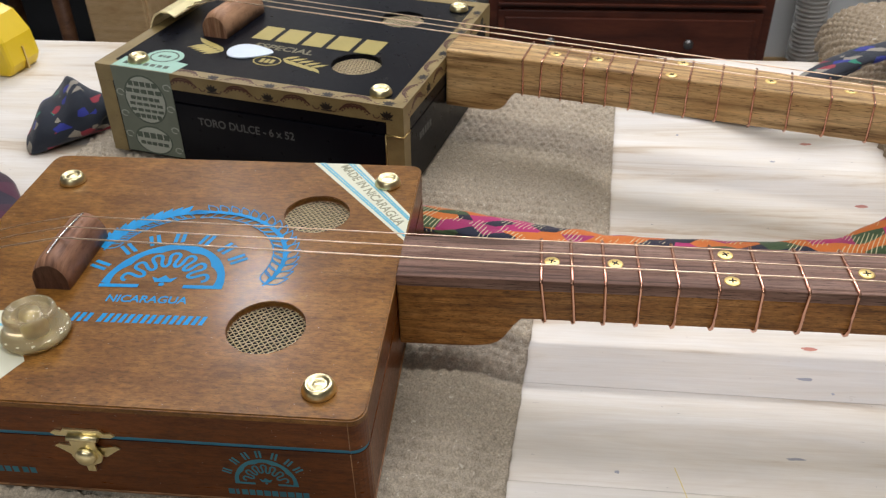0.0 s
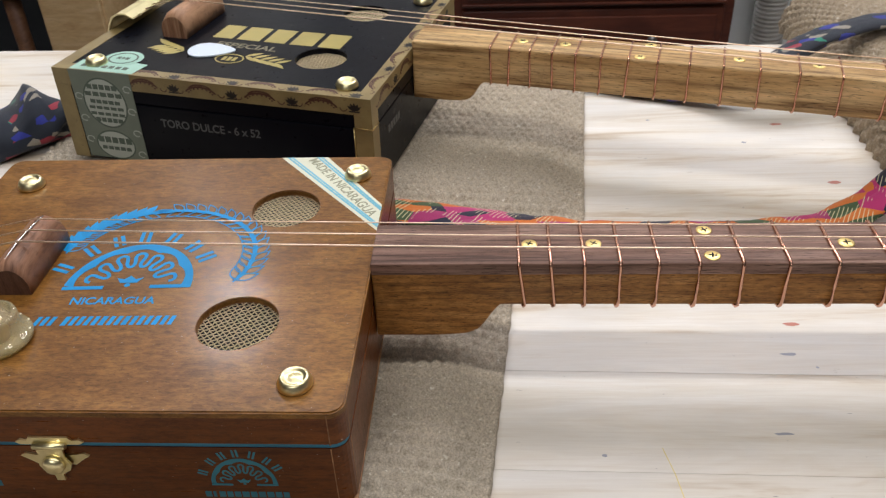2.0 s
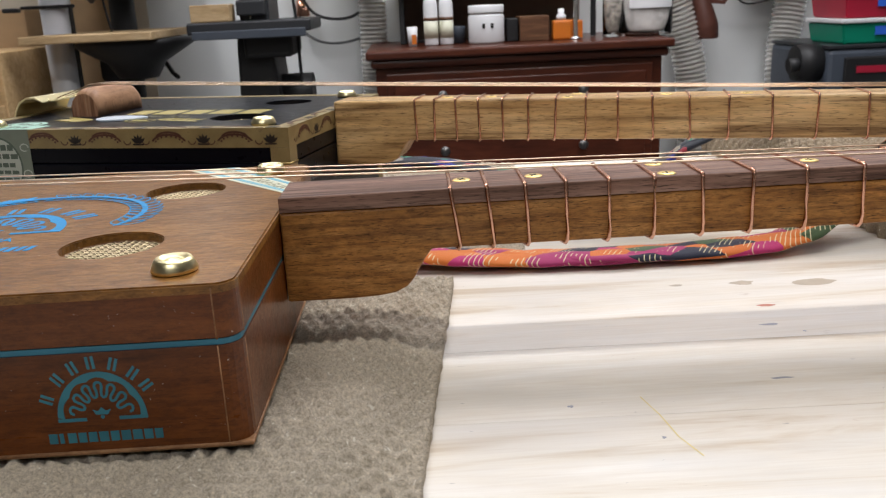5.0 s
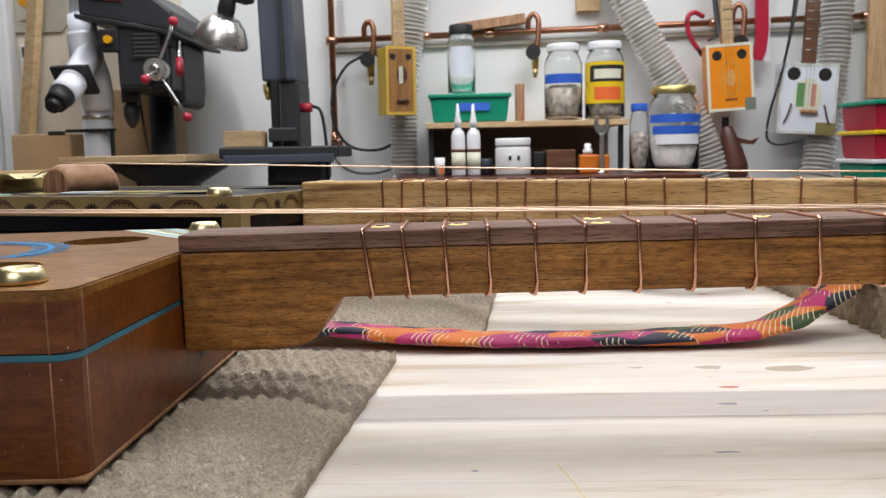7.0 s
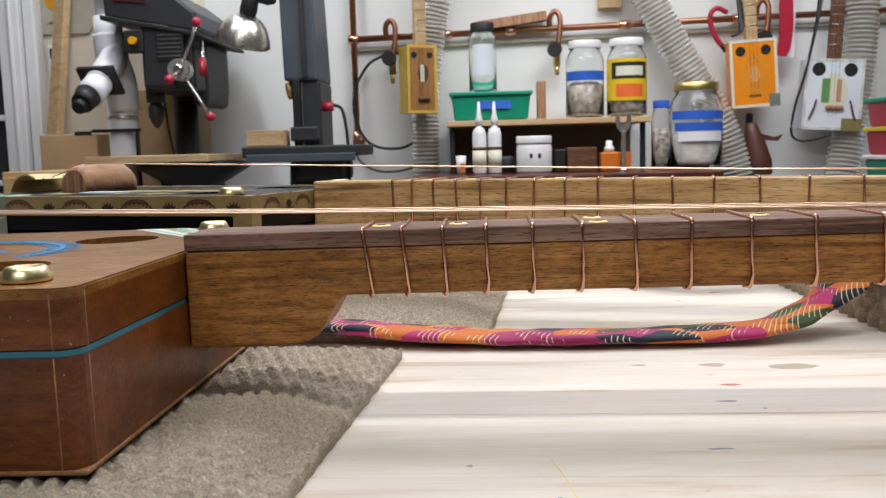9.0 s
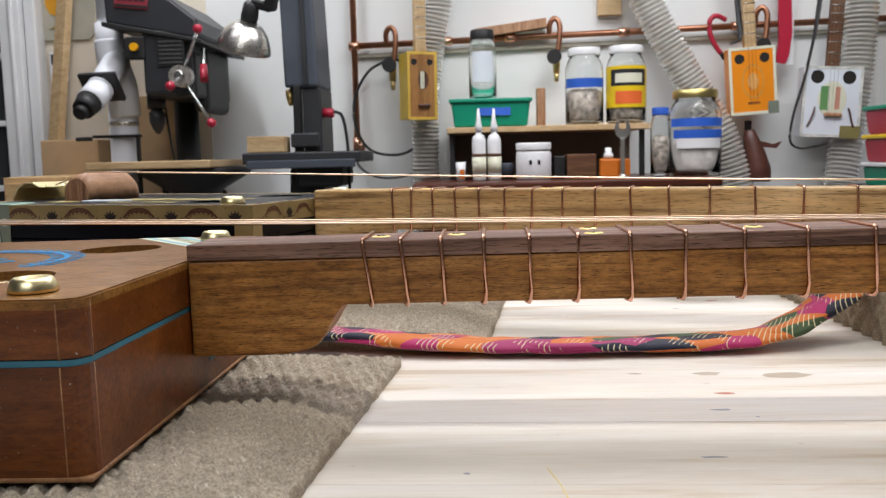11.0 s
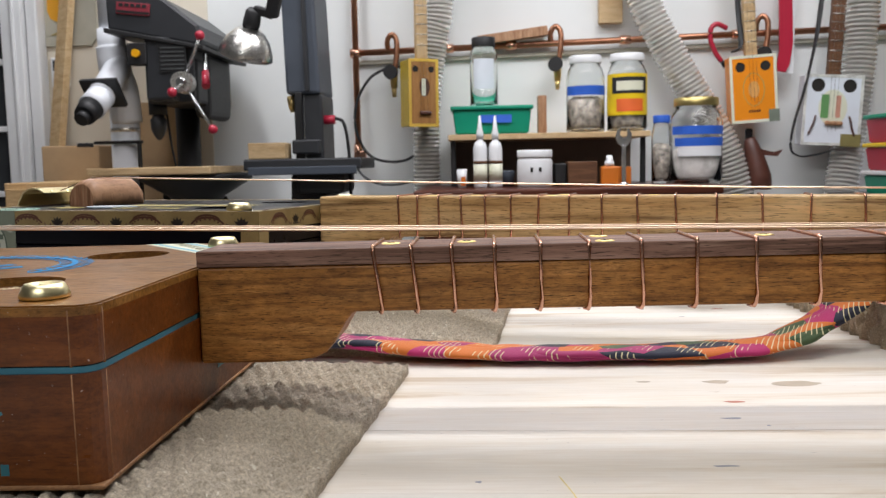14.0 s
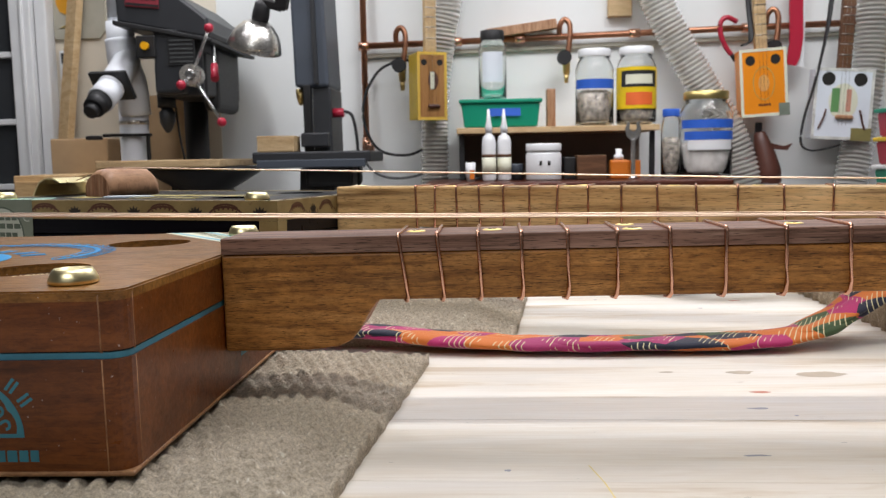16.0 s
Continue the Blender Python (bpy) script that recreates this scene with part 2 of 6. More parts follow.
def clear(name, tint=(0.95, 0.97, 0.97), rough=0.05, ior=1.45):
    w = Nodes(name)
    w.set(Base_Color=tint, Roughness=rough, IOR=ior, Transmission_Weight=1.0)
    v = w.coords()
    w.bump(w.noise(v, 25.0, 2), 0.05, 0.002)
    return w.mat


def pine():
    """Whitewashed pine: faint straight figure, grey and cream patches, a few pencil flecks."""
    w = Nodes("pale_pine")
    v = w.coords((2.2, 20, 20))
    fine = w.noise(w.coords((5, 130, 130)), 4.0, 6, 0.65, 0.3)
    col = w.ramp(w.noise(v, 2.0, 5, 0.6, 0.9), [(0.32, (0.58, 0.475, 0.35)), (0.44, (0.74, 0.685, 0.60)), (0.70, (0.83, 0.805, 0.765))])
    col = w.mix(col, w.ramp(fine, [(0.28, (0.80, 0.75, 0.70)), (0.6, (1.02, 1.02, 1.02))]), 0.40, "MULTIPLY")
    cloud = w.ramp(w.noise(w.coords((5, 12, 12)), 2.0, 4), [(0.48, (0, 0, 0)), (0.62, (1, 1, 1))])
    col = w.mix(col, (0.60, 0.595, 0.59), w.mix((0, 0, 0), cloud, 0.28))
    stain = w.ramp(w.noise(w.coords((14, 40, 14)), 1.6, 5, 0.65), [(0.68, (0, 0, 0)), (0.71, (1, 1, 1))])
    col = w.mix(col, (0.42, 0.34, 0.26), w.mix((0, 0, 0), stain, 0.35))
    fleck = w.ramp(w.noise(w.coords((60, 320, 60)), 2.0, 2), [(0.765, (0, 0, 0)), (0.785, (1, 1, 1))])
    col = w.mix(col, (0.12, 0.12, 0.15), w.mix((0, 0, 0), fleck, 0.7))
    w.set(Base_Color=col, Roughness=0.5)
    w.bump(fine, 0.12, 0.0005)
    return w.mat


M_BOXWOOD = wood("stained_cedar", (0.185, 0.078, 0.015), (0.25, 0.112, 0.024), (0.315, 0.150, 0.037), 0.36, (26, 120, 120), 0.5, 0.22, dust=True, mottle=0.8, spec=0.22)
# Box sides and lid rim: darker and redder than the lid top.
M_BOXSIDE = wood("cedar_side_darker", (0.092, 0.023, 0.0035), (0.148, 0.040, 0.006), (0.20, 0.060, 0.011), 0.30, (7, 110, 110), 0.35, 0.12, dust=True, mottle=0.6, spec=0.25)
M_BOXEDGE = wood("rubbed_edge", (0.22, 0.105, 0.045), (0.33, 0.17, 0.08), (0.46, 0.26, 0.13), 0.42, (60, 160, 60), 0.2, mottle=0.7)
M_WALNUT = wood("walnut", (0.145, 0.074, 0.050), (0.245, 0.136, 0.100), (0.40, 0.26, 0.20), 0.50, (9, 200, 200), 1.0, streak=0.9)
M_NECK = wood("mahogany_neck", (0.30, 0.120, 0.025), (0.46, 0.208, 0.052), (0.57, 0.285, 0.09), 0.44, (14, 210, 210), 1.0, streak=0.6, mottle=0.75)
M_OAK = wood("oak_neck", (0.40, 0.225, 0.08), (0.60, 0.39, 0.17), (0.76, 0.55, 0.29), 0.45, (8, 120, 120), 0.95, streak=0.9)
M_PINE = pine()
M_BRIDGE = wood("rosewood_bridge", (0.16, 0.07, 0.04), (0.32, 0.16, 0.095), (0.46, 0.27, 0.17), 0.45, (200, 14, 14), 0.3, streak=0.7)
M_BRIDGE2 = wood("cherry_bridge", (0.34, 0.17, 0.09), (0.48, 0.27, 0.155), (0.58, 0.36, 0.225), 0.4, (120, 14, 14), 0.3, streak=0.3)
M_ENDGRAIN = wood("dark_end_grain", (0.075, 0.033, 0.02), (0.12, 0.055, 0.033), (0.16, 0.08, 0.05), 0.6, (200, 200, 60), 0.3)
M_SHELF = wood("shelf_pine", (0.50, 0.33, 0.16), (0.62, 0.44, 0.24), (0.70, 0.53, 0.31), 0.6)
M_PLY = wood("plywood", (0.52, 0.33, 0.15), (0.62, 0.42, 0.21), (0.70, 0.50, 0.28), 0.6)
M_DRESSER = wood("cherry_dresser", (0.05, 0.012, 0.006), (0.085, 0.020, 0.009), (0.12, 0.031, 0.014), 0.35, (6, 60, 60), 0.15, 0.3)
M_BRASS = paint("polished_brass", (0.91, 0.80, 0.47), 0.33, 0.06, 1.0, 60, 0.02)
M_BRASS_DULL = paint("dull_brass", (0.62, 0.47, 0.2), 0.34, 0.12, 1.0, 60, 0.03)
M_SCREW = paint("yellow_brass_screw", (0.86, 0.66, 0.27), 0.42, 0.08, 1.0, 60, 0.02)
M_MESH = paint("pale_brass_wire", (0.66, 0.55, 0.36), 0.42, 0.08, 1.0, 60, 0.02)
M_COPPER = paint("copper_wire", (0.72, 0.40, 0.28), 0.24, 0.12, 1.0, 80, 0.02)
M_BRONZE = paint("bronze_string", (0.90, 0.70, 0.53), 0.38, 0.04, 1.0, 80, 0.02)
M_STEEL = paint("bright_steel", (0.7, 0.7, 0.7), 0.25, 0.08, 1.0, 50, 0.02)
M_BLUE = paint("blue_print", (0.008, 0.275, 0.62), 0.5, 0.14, 0, 90, 0.02, 0.0, None, 0.25)
M_TEAL = paint("teal_print", (0.028, 0.19, 0.25), 0.42, 0.2, 0, 120, 0.02)
M_SEAM = paint("blue_seam_paint", (0.03, 0.18, 0.27), 0.5, 0.3, 0, 60, 0.05)
M_GOLDPRINT = paint("gold_print", (0.44, 0.36, 0.11), 0.4, 0.12, 0, 90, 0.02)
M_GREYGOLD = paint("grey_gold_print", (0.20, 0.18, 0.10), 0.4, 0.12, 0, 90, 0.02)
M_GREYPRINT = paint("grey_print", (0.085, 0.09, 0.09), 0.4, 0.12, 0, 90, 0.02)
M_BLACKBOX = paint("black_lacquer", (0.0045, 0.005, 0.008), 0.3, 0.2, 0, 20, 0.015, 0.0, None, 0.10)
# Near-black: painted shade in holes and gaps, also black prints and buttons.
M_DARK = paint("black_and_hole_shade", (0.012, 0.010, 0.008), 0.8)
M_LABEL = paint("cream_label", (0.70, 0.70, 0.55), 0.5, 0.06, 0, 40, 0.02)
M_LABELBLUE = paint("label_blue_line", (0.16, 0.46, 0.58), 0.5, 0.08)
M_LABELINK = paint("label_ink", (0.33, 0.33, 0.22), 0.5, 0.08)
M_STAMP = paint("green_stamp_paper", (0.17, 0.20, 0.155), 0.55, 0.14, 0, 90, 0.03)
M_STAMPINK = paint("stamp_ink", (0.46, 0.50, 0.43), 0.55, 0.1)
M_STAMPDARK = paint("stamp_dark_ink", (0.09, 0.12, 0.09), 0.55, 0.1)
M_MINT = paint("mint_label", (0.36, 0.58, 0.48), 0.5, 0.1, 0, 60, 0.02)
M_PICK = paint("pearl_pick", (0.72, 0.82, 0.93), 0.25, 0.03, 0, 40, 0.01)
M_WHITE = paint("white_plastic", (0.78, 0.79, 0.80), 0.4, 0.05, 0, 20, 0.02)
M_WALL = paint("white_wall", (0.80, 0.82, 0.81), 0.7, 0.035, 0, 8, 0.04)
# Ceiling and outer walls stay out of view; darkened to cut bounced light.
M_CEIL = paint("dimmed_ceiling", (0.45, 0.45, 0.44), 0.8, 0.03, 0, 8, 0.04)
M_WALLDIM = paint("dimmed_wall", (0.26, 0.26, 0.25), 0.7, 0.06, 0, 8, 0.04)
M_FLOOR = paint("grey_concrete", (0.20, 0.20, 0.20), 0.65, 0.15, 0, 12, 0.08, 0, (0.12, 0.115, 0.11))
M_DARKWOOD = wood("dark_bench_wood", (0.09, 0.04, 0.02), (0.14, 0.065, 0.032), (0.2, 0.1, 0.05), 0.5)


def knob_plastic():
    w = Nodes("amber_plastic")
    v = w.coords()
    w.set(Base_Color=w.ramp(w.noise(v, 60.0), [(0.3, (0.80, 0.66, 0.36)), (0.7, (0.90, 0.79, 0.52))]), Roughness=0.12,
          Transmission_Weight=0.72, IOR=1.46)
    return w.mat


def gold_trim():
    """Printed border paper: tan ground, scrolls and dark ornaments."""
    w = Nodes("gold_border_paper")
    v = w.coords((1, 1, 1), shift=False)
    base = w.ramp(w.noise(v, 60.0, 5), [(0.3, (0.215, 0.155, 0.06)), (0.7, (0.32, 0.24, 0.10))])
    rub = w.ramp(w.noise(v, 240.0, 4, 0.7), [(0.58, (0, 0, 0)), (0.70, (1, 1, 1))])
    col = w.mix(base, (0.12, 0.075, 0.03), w.mix((0, 0, 0), rub, 0.5))
    w.set(Base_Color=col, Roughness=0.42)
    return w.mat


def cloth(name, palette, sx=60.0, stripe=0.0, stripe_colour=(0.7, 0.65, 0.4)):
    """Printed cotton: large patches in several colours, a dashed stripe and a fine weave."""
    w = Nodes(name)
    v = w.coords((1.0, 1.0, 1.0), rot=(0.2, 0.3, 0.6), shift=False)
    vor = w.n("ShaderNodeTexVoronoi", Scale=sx)
    w.link(w.coords((0.6, 1.3, 1.3), rot=(0.2, 0.3, 0.6), shift=False), vor.inputs["Vector"])
    sep = w.n("ShaderNodeSeparateColor")
    w.link(vor.outputs["Color"], sep.inputs["Color"])
    r = w.n("ShaderNodeValToRGB")
    r.color_ramp.interpolation = "CONSTANT"
    els = r.color_ramp.elements
    while len(els) < len(palette):
        els.new(0.5)
    for i, (e, c) in enumerate(zip(els, palette)):
        e.position, e.color = i / len(palette), (*c, 1)
    w.link(sep.outputs[0], r.inputs["Fac"])
    col = r.outputs["Color"]
    if stripe:
        wv = w.n("ShaderNodeTexWave", Scale=stripe, Distortion=1.0, Detail=1.0)
        w.link(v, wv.inputs["Vector"])
        mask = w.ramp(wv.outputs["Fac"], [(0.86, (0, 0, 0)), (0.91, (1, 1, 1))])
        gate = w.ramp(w.noise(v, 70.0, 1), [(0.52, (0, 0, 0)), (0.54, (1, 1, 1))])
        col = w.mix(col, stripe_colour, w.mix((0, 0, 0), w.mix(mask, gate, 1.0, "MULTIPLY"), 0.85))
    weave = w.noise(w.coords((1, 1, 1)), 1800.0, 2)
    w.set(Base_Color=w.mix(col, w.ramp(weave, [(0.2, (0.75,) * 3), (0.8, (1.1,) * 3)]), 0.6, "MULTIPLY"), Roughness=0.85, Sheen_Weight=0.2)
    w.bump(weave, 0.25, 0.0006)
    return w.mat


def jute(name, dark, light):
    w = Nodes(name)
    v = w.coords((1, 1, 1), shift=False)
    fib, big = w.noise(v, 760.0, 6, 0.8), w.noise(v, 22.0, 5)
    col = w.ramp(fib, [(0.30, dark), (0.52, tuple((a + b) / 2 for a, b in zip(dark, light))), (0.72, light)])
    col = w.mix(col, w.ramp(big, [(0.3, (0.84, 0.83, 0.8)), (0.7, (1.08, 1.06, 1.03))]), 0.8, "MULTIPLY")
    chips = w.ramp(w.noise(v, 320.0, 2), [(0.67, (0, 0, 0)), (0.71, (1, 1, 1))])
    col = w.mix(col, (0.90, 0.85, 0.74), w.mix((0, 0, 0), chips, 0.8))
    w.set(Base_Color=col, Roughness=0.95, Sheen_Weight=0.15)
    w.bump(fib, 0.9, 0.002)
    return w.mat


M_KNOB = knob_plastic()
M_TRIM = gold_trim()
M_STRAP = cloth("orange_print_cotton", [(0.60, 0.15, 0.02), (0.010, 0.013, 0.035), (0.64, 0.17, 0.025), (0.36, 0.025, 0.13), (0.012, 0.010, 0.03), (0.45, 0.02, 0.14), (0.010, 0.013, 0.035), (0.45, 0.02, 0.15), (0.05, 0.09, 0.035), (0.62, 0.16, 0.02)], 70.0, 120.0)
M_STRAP2 = cloth("navy_print_cotton", [(0.012, 0.017, 0.03), (0.014, 0.02, 0.032), (0.012, 0.017, 0.03), (0.02, 0.22, 0.14), (0.013, 0.018, 0.03), (0.02, 0.03, 0.26), (0.012, 0.017, 0.03), (0.013, 0.018, 0.03), (0.012, 0.017, 0.03), (0.30, 0.27, 0.22), (0.014, 0.02, 0.032), (0.3, 0.03, 0.05), (0.012, 0.017, 0.03), (0.012, 0.017, 0.03), (0.014, 0.02, 0.032), (0.012, 0.016, 0.028)], 150.0)
M_STRAP3 = cloth("plum_print_cotton", [(0.05, 0.012, 0.03), (0.035, 0.01, 0.025), (0.075, 0.012, 0.036), (0.02, 0.012, 0.03)], 70.0)
M_JUTE = jute("grey_jute", (0.25, 0.20, 0.14), (0.96, 0.85, 0.68))
M_JUTE2 = jute("tan_jute", (0.21, 0.16, 0.105), (0.68, 0.55, 0.39))

# ---- room ----
T = 0.9
WALL_Y = 2.72


def structure(name, bm, mats, label, category):
    return thing(name, bm, mats, label, category, kind="structure")


structure("floor", bbox(-3.2, 3.2, -2.6, WALL_Y, -0.1, 0), M_FLOOR, "grey concrete workshop floor, scuffed and dusty", "floor")
structure("ceiling", bbox(-3.2, 3.2, -2.6, WALL_Y + 0.12, 2.45, 2.55), M_CEIL, "unseen workshop ceiling, darkened to cut bounced light", "ceiling")
structure("wall_north", bbox(-3.2, 3.2, WALL_Y, WALL_Y + 0.12, 0, 2.45), M_WALL, "white painted workshop wall with pipes and tools", "wall")
structure("wall_south", bbox(-3.2, 3.2, -2.72, -2.6, 0, 2.45), M_WALLDIM, "unseen workshop wall, darkened to cut bounced light", "wall")
structure("wall_east", bbox(3.2, 3.32, -2.72, WALL_Y + 0.12, 0, 2.45), M_WALLDIM, "unseen workshop wall, darkened to cut bounced light", "wall")
structure("wall_west", bbox(-3.32, -3.2, -2.72, WALL_Y + 0.12, 0, 2.45), M_WALLDIM, "unseen workshop wall, darkened to cut bounced light", "wall")

# ---- work table ----
table = root("work_table", pose(0, 0, 0), "pale pine work table of glued boards on sturdy legs", "table")
TROT = -1.2
tm = pose(0.1, 0.4, T, 0, 0, TROT)


def table_board(y0, y1):
    return place(bbox(-1.05, 0.95, y0 + 0.00005, y1 - 0.00005, -0.036, 0, 0.0002, 1), tm)


y = -0.62
widths = [0.092, 0.118, 0.105, 0.13, 0.095, 0.072, 0.16, 0.10, 0.098, 0.115]
for w_ in widths:
    y1 = min(y + w_, 0.476)
    part("board", table_board(y, y1), M_PINE, table)
    y = y1
    if y >= 0.476:
        break
for lx in (-0.95, 0.85):
    for ly in (-0.5, 0.4):
        part("leg", place(bbox(lx - 0.045, lx + 0.045, ly - 0.045, ly + 0.045, 0 - T, -0.036, 0.004), tm), M_PLY, table)
for ly in (-0.5, 0.4):
    part("apron", place(bbox(-0.905, 0.805, ly - 0.018, ly + 0.018, -0.136, -0.036, 0.003), tm), M_PLY, table)


M_KNOT = paint("reddish_knot", (0.46, 0.17, 0.12), 0.5, 0.2)
M_STAIN = paint("dried_glue_stain", (0.50, 0.43, 0.34), 0.4, 0.12, 0, 200)
M_SMUDGE = paint("pencil_smudge", (0.34, 0.35, 0.40), 0.6, 0.2, 0, 200)


def mark(x, y, rx, ry, mat, name, seed, turn=0.0):
    pts = []
    for i in range(26):
        a = 2 * math.pi * i / 26
        k = 1 + 0.45 * noise.noise(Vector((math.cos(a) * 1.3 + seed, math.sin(a) * 1.3, seed)))
        pts.append((rx * k * math.cos(a), ry * k * math.sin(a)))
    part(name, place(plate(pts, [], 0, 0.00006), pose(x, y, T + 0.00003, 0, 0, turn)), mat, table)


for x_, y_, rx_, ry_, m_, n_, q_ in ((0.3224, 0.5953, 0.0048, 0.0020, M_KNOT, "knot", 1.0), (0.243, 0.4325, 0.0045, 0.0016, M_KNOT, "knot", 2.0), (0.271, 0.659, 0.0020, 0.0012, M_SMUDGE, "fleck", 3.0),
                                     (0.2343, 0.406, 0.0050, 0.0011, M_SMUDGE, "smudge", 4.0), (0.283, 0.465, 0.0125, 0.0046, M_STAIN, "stain", 5.0), (0.245, 0.4702, 0.0065, 0.0032, M_STAIN, "stain", 6.0),
                                     (0.207, 0.472, 0.0038, 0.0014, M_STAIN, "stain", 7.0), (0.2, 0.700, 0.0014, 0.0012, M_SMUDGE, "fleck", 8.0), (0.305, 0.690, 0.0045, 0.0018, M_KNOT, "knot", 9.0),
                                     (0.214, 0.345, 0.0050, 0.0008, M_SMUDGE, "smudge", 10.0), (0.120, 0.330, 0.0012, 0.0010, M_SMUDGE, "fleck", 11.0), (0.150, 0.300, 0.0009, 0.0009, M_SMUDGE, "fleck", 12.0), (0.247, 0.395, 0.0010, 0.0008, M_SMUDGE, "fleck", 13.0)):
    mark(x_, y_, rx_, ry_, m_, n_, q_)
part("yellow_pencil_line", place(ribbon([(0.150, 0.335), (0.1535, 0.318), (0.1555, 0.300), (0.160, 0.285)], 0.0005), pose(0, 0, T + 0.00005)), paint("yellow_pencil", (0.75, 0.62, 0.22), 0.6), table)

# ---- jute mats ----
def woven(x0, x1, y0, y1, h, pitch_x, pitch_y, amp):
    """A knotted mat: offset rows of rounded loops over a thick base with cut edges."""
    bm = bmesh.new()
    nx, ny = max(2, int((x1 - x0) / pitch_x * 5)), max(2, int((y1 - y0) / pitch_y * 5))
    grid = []
    for j in range(ny + 1):
        row = []
        for i in range(nx + 1):
            px, py = x0 + (x1 - x0) * i / nx, y0 + (y1 - y0) * j / ny
            k = (py + 0.0011 * noise.noise(Vector((px * 40, py * 40, 9)))) / pitch_y
            off = 0.5 * (math.floor(k) % 2)
            u = math.sin(math.pi * ((px / pitch_x + off) % 1.0))
            v = math.sin(math.pi * (k % 1.0))
            near = min(px - x0, x1 - px, py - y0, y1 - py) / 0.035
            hh = 0.0062 + (h - 0.0062) * (1.0 if near >= 1 else near * near * (3 - 2 * near))
            jit = 0.55 * noise.noise(Vector((px * 170, py * 210, 0))) + 0.4 * noise.noise(Vector((px * 600, py * 600, 5)))
            zz = hh - amp + amp * (u * v) ** 0.6 * (1 + jit)
            ex = 0.0012 * noise.noise(Vector((py * 90, px * 20, 3))) if i in (0, nx) else 0
            ey = 0.0012 * noise.noise(Vector((px * 90, py * 20, 7))) if j in (0, ny) else 0
            row.append(bm.verts.new((px + ex, py + ey, zz)))
        grid.append(row)
    for j in range(ny):
        for i in range(nx):
            bm.faces.new((grid[j][i], grid[j][i + 1], grid[j + 1][i + 1], grid[j + 1][i])).smooth = True
    ring = [grid[0][i] for i in range(nx + 1)] + [grid[j][nx] for j in range(1, ny + 1)] + [grid[ny][i] for i in range(nx - 1, -1, -1)] + [grid[j][0] for j in range(ny - 1, 0, -1)]
    low = [bm.verts.new((v.co.x, v.co.y, 0)) for v in ring]
    for i in range(len(ring)):
        k = (i + 1) % len(ring)
        bm.faces.new((ring[k], ring[i], low[i], low[k]))
    return bm


RUG = 0.0135
thing("jute_mat", woven(-0.34, 0.0, -0.2, 0.125, RUG, 0.0076, 0.0080, 0.0036), M_JUTE,
             "coarse grey-brown woven jute mat under the brown box guitar", "mat", "jute mats", m=pose(0.0685, 0.3713, T, 0, 0, -6.0))
thing("jute_mat", woven(-0.44, 0.0, -0.165, 0.15, RUG, 0.0076, 0.0080, 0.0036), M_JUTE,
             "coarse grey-brown woven jute mat under the black box guitar", "mat", "jute mats", m=pose(0.1455, 0.695, T, 0, 0, -5.7))

# ---- printed emblem ----
def leaf(length, width):
    pts = []
    for i in range(9):
        t = i / 8
        pts.append((length * t, width * math.sin(math.pi * t) * (1 - 0.35 * t)))
    pts += [(length * t / 8, -width * math.sin(math.pi * t / 8) * (1 - 0.35 * t / 8)) for t in range(7, 0, -1)]
    return plate(pts, [], 0, 0.00008)


def arc_band(cx, cy, rx, ry, a0, a1, w, n=40):
    out = [(cx + rx * math.cos(radians(a0 + (a1 - a0) * i / n)), cy + ry * math.sin(radians(a0 + (a1 - a0) * i / n))) for i in range(n + 1)]
    inn = [(cx + (rx - w) * math.cos(radians(a0 + (a1 - a0) * i / n)), cy + (ry - w) * math.sin(radians(a0 + (a1 - a0) * i / n))) for i in range(n, -1, -1)]
    return plate(out + inn, [], 0, 0.00008)


def fan_emblem(s):
    """A half-round shell badge: a band scalloped inside, a winding line, a small crown and a ring of plain bars above it."""
    out, rx, ry = [], 0.0345, 0.0395
    rim = [(rx * s * math.cos(radians(t)), ry * s * math.sin(radians(t))) for t in range(2, 179, 3)]
    inner = []
    for t in range(178, 1, -2):
        k = 0.825 + 0.055 * abs(math.sin(radians(t) * 5.0))
        inner.append((rx * k * s * math.cos(radians(t)), ry * k * s * math.sin(radians(t))))
    out.append(plate(rim + inner, [], 0, 0.00008))
    for a, b in ((-0.0345, -0.0125), (0.0125, 0.0345)):
        out.append(bbox(a * s, b * s, -0.0012 * s, 0.0016 * s, 0, 0.00012))
    wave = []
    for i in range(181):
        t = 8 + 164 * i / 180
        k = 0.56 + 0.155 * math.cos(radians((t - 90) * 14.0))
        bend = t + 3.2 * math.sin(radians((t - 90) * 28.0))
        wave.append((rx * k * s * math.cos(radians(bend)), (0.0025 + ry * k * math.sin(radians(bend))) * s))
    out.append(ribbon(wave, 0.0021 * s))
    crown = [(-0.0045, 0), (-0.0072, 0.0045), (-0.0032, 0.003), (0, 0.0062), (0.0032, 0.003), (0.0072, 0.0045), (0.0045, 0)]
    out.append(place(plate([(a * s, b * s) for a, b in crown], [], 0, 0.00008), pose(0, 0.0038 * s, 0.0001)))
    out.append(place(plate(circle(0, 0, 0.0016 * s, 12), [], 0, 0.00008), pose(0, 0.0018 * s, 0.0001)))
    for a in (157, 133, 113, 94, 72, 51, 34):
        for side in (-1, 1):
            c = bbox((side * 0.0021 - 0.00115) * s, (side * 0.0021 + 0.00115) * s, -0.0052 * s, 0.0052 * s, 0, 0.00008)
            out.append(place(c, pose(0.0440 * s * math.cos(radians(a)), 0.0470 * s * math.sin(radians(a)), 0, 0, 0, a - 90)))
    return join(*out)


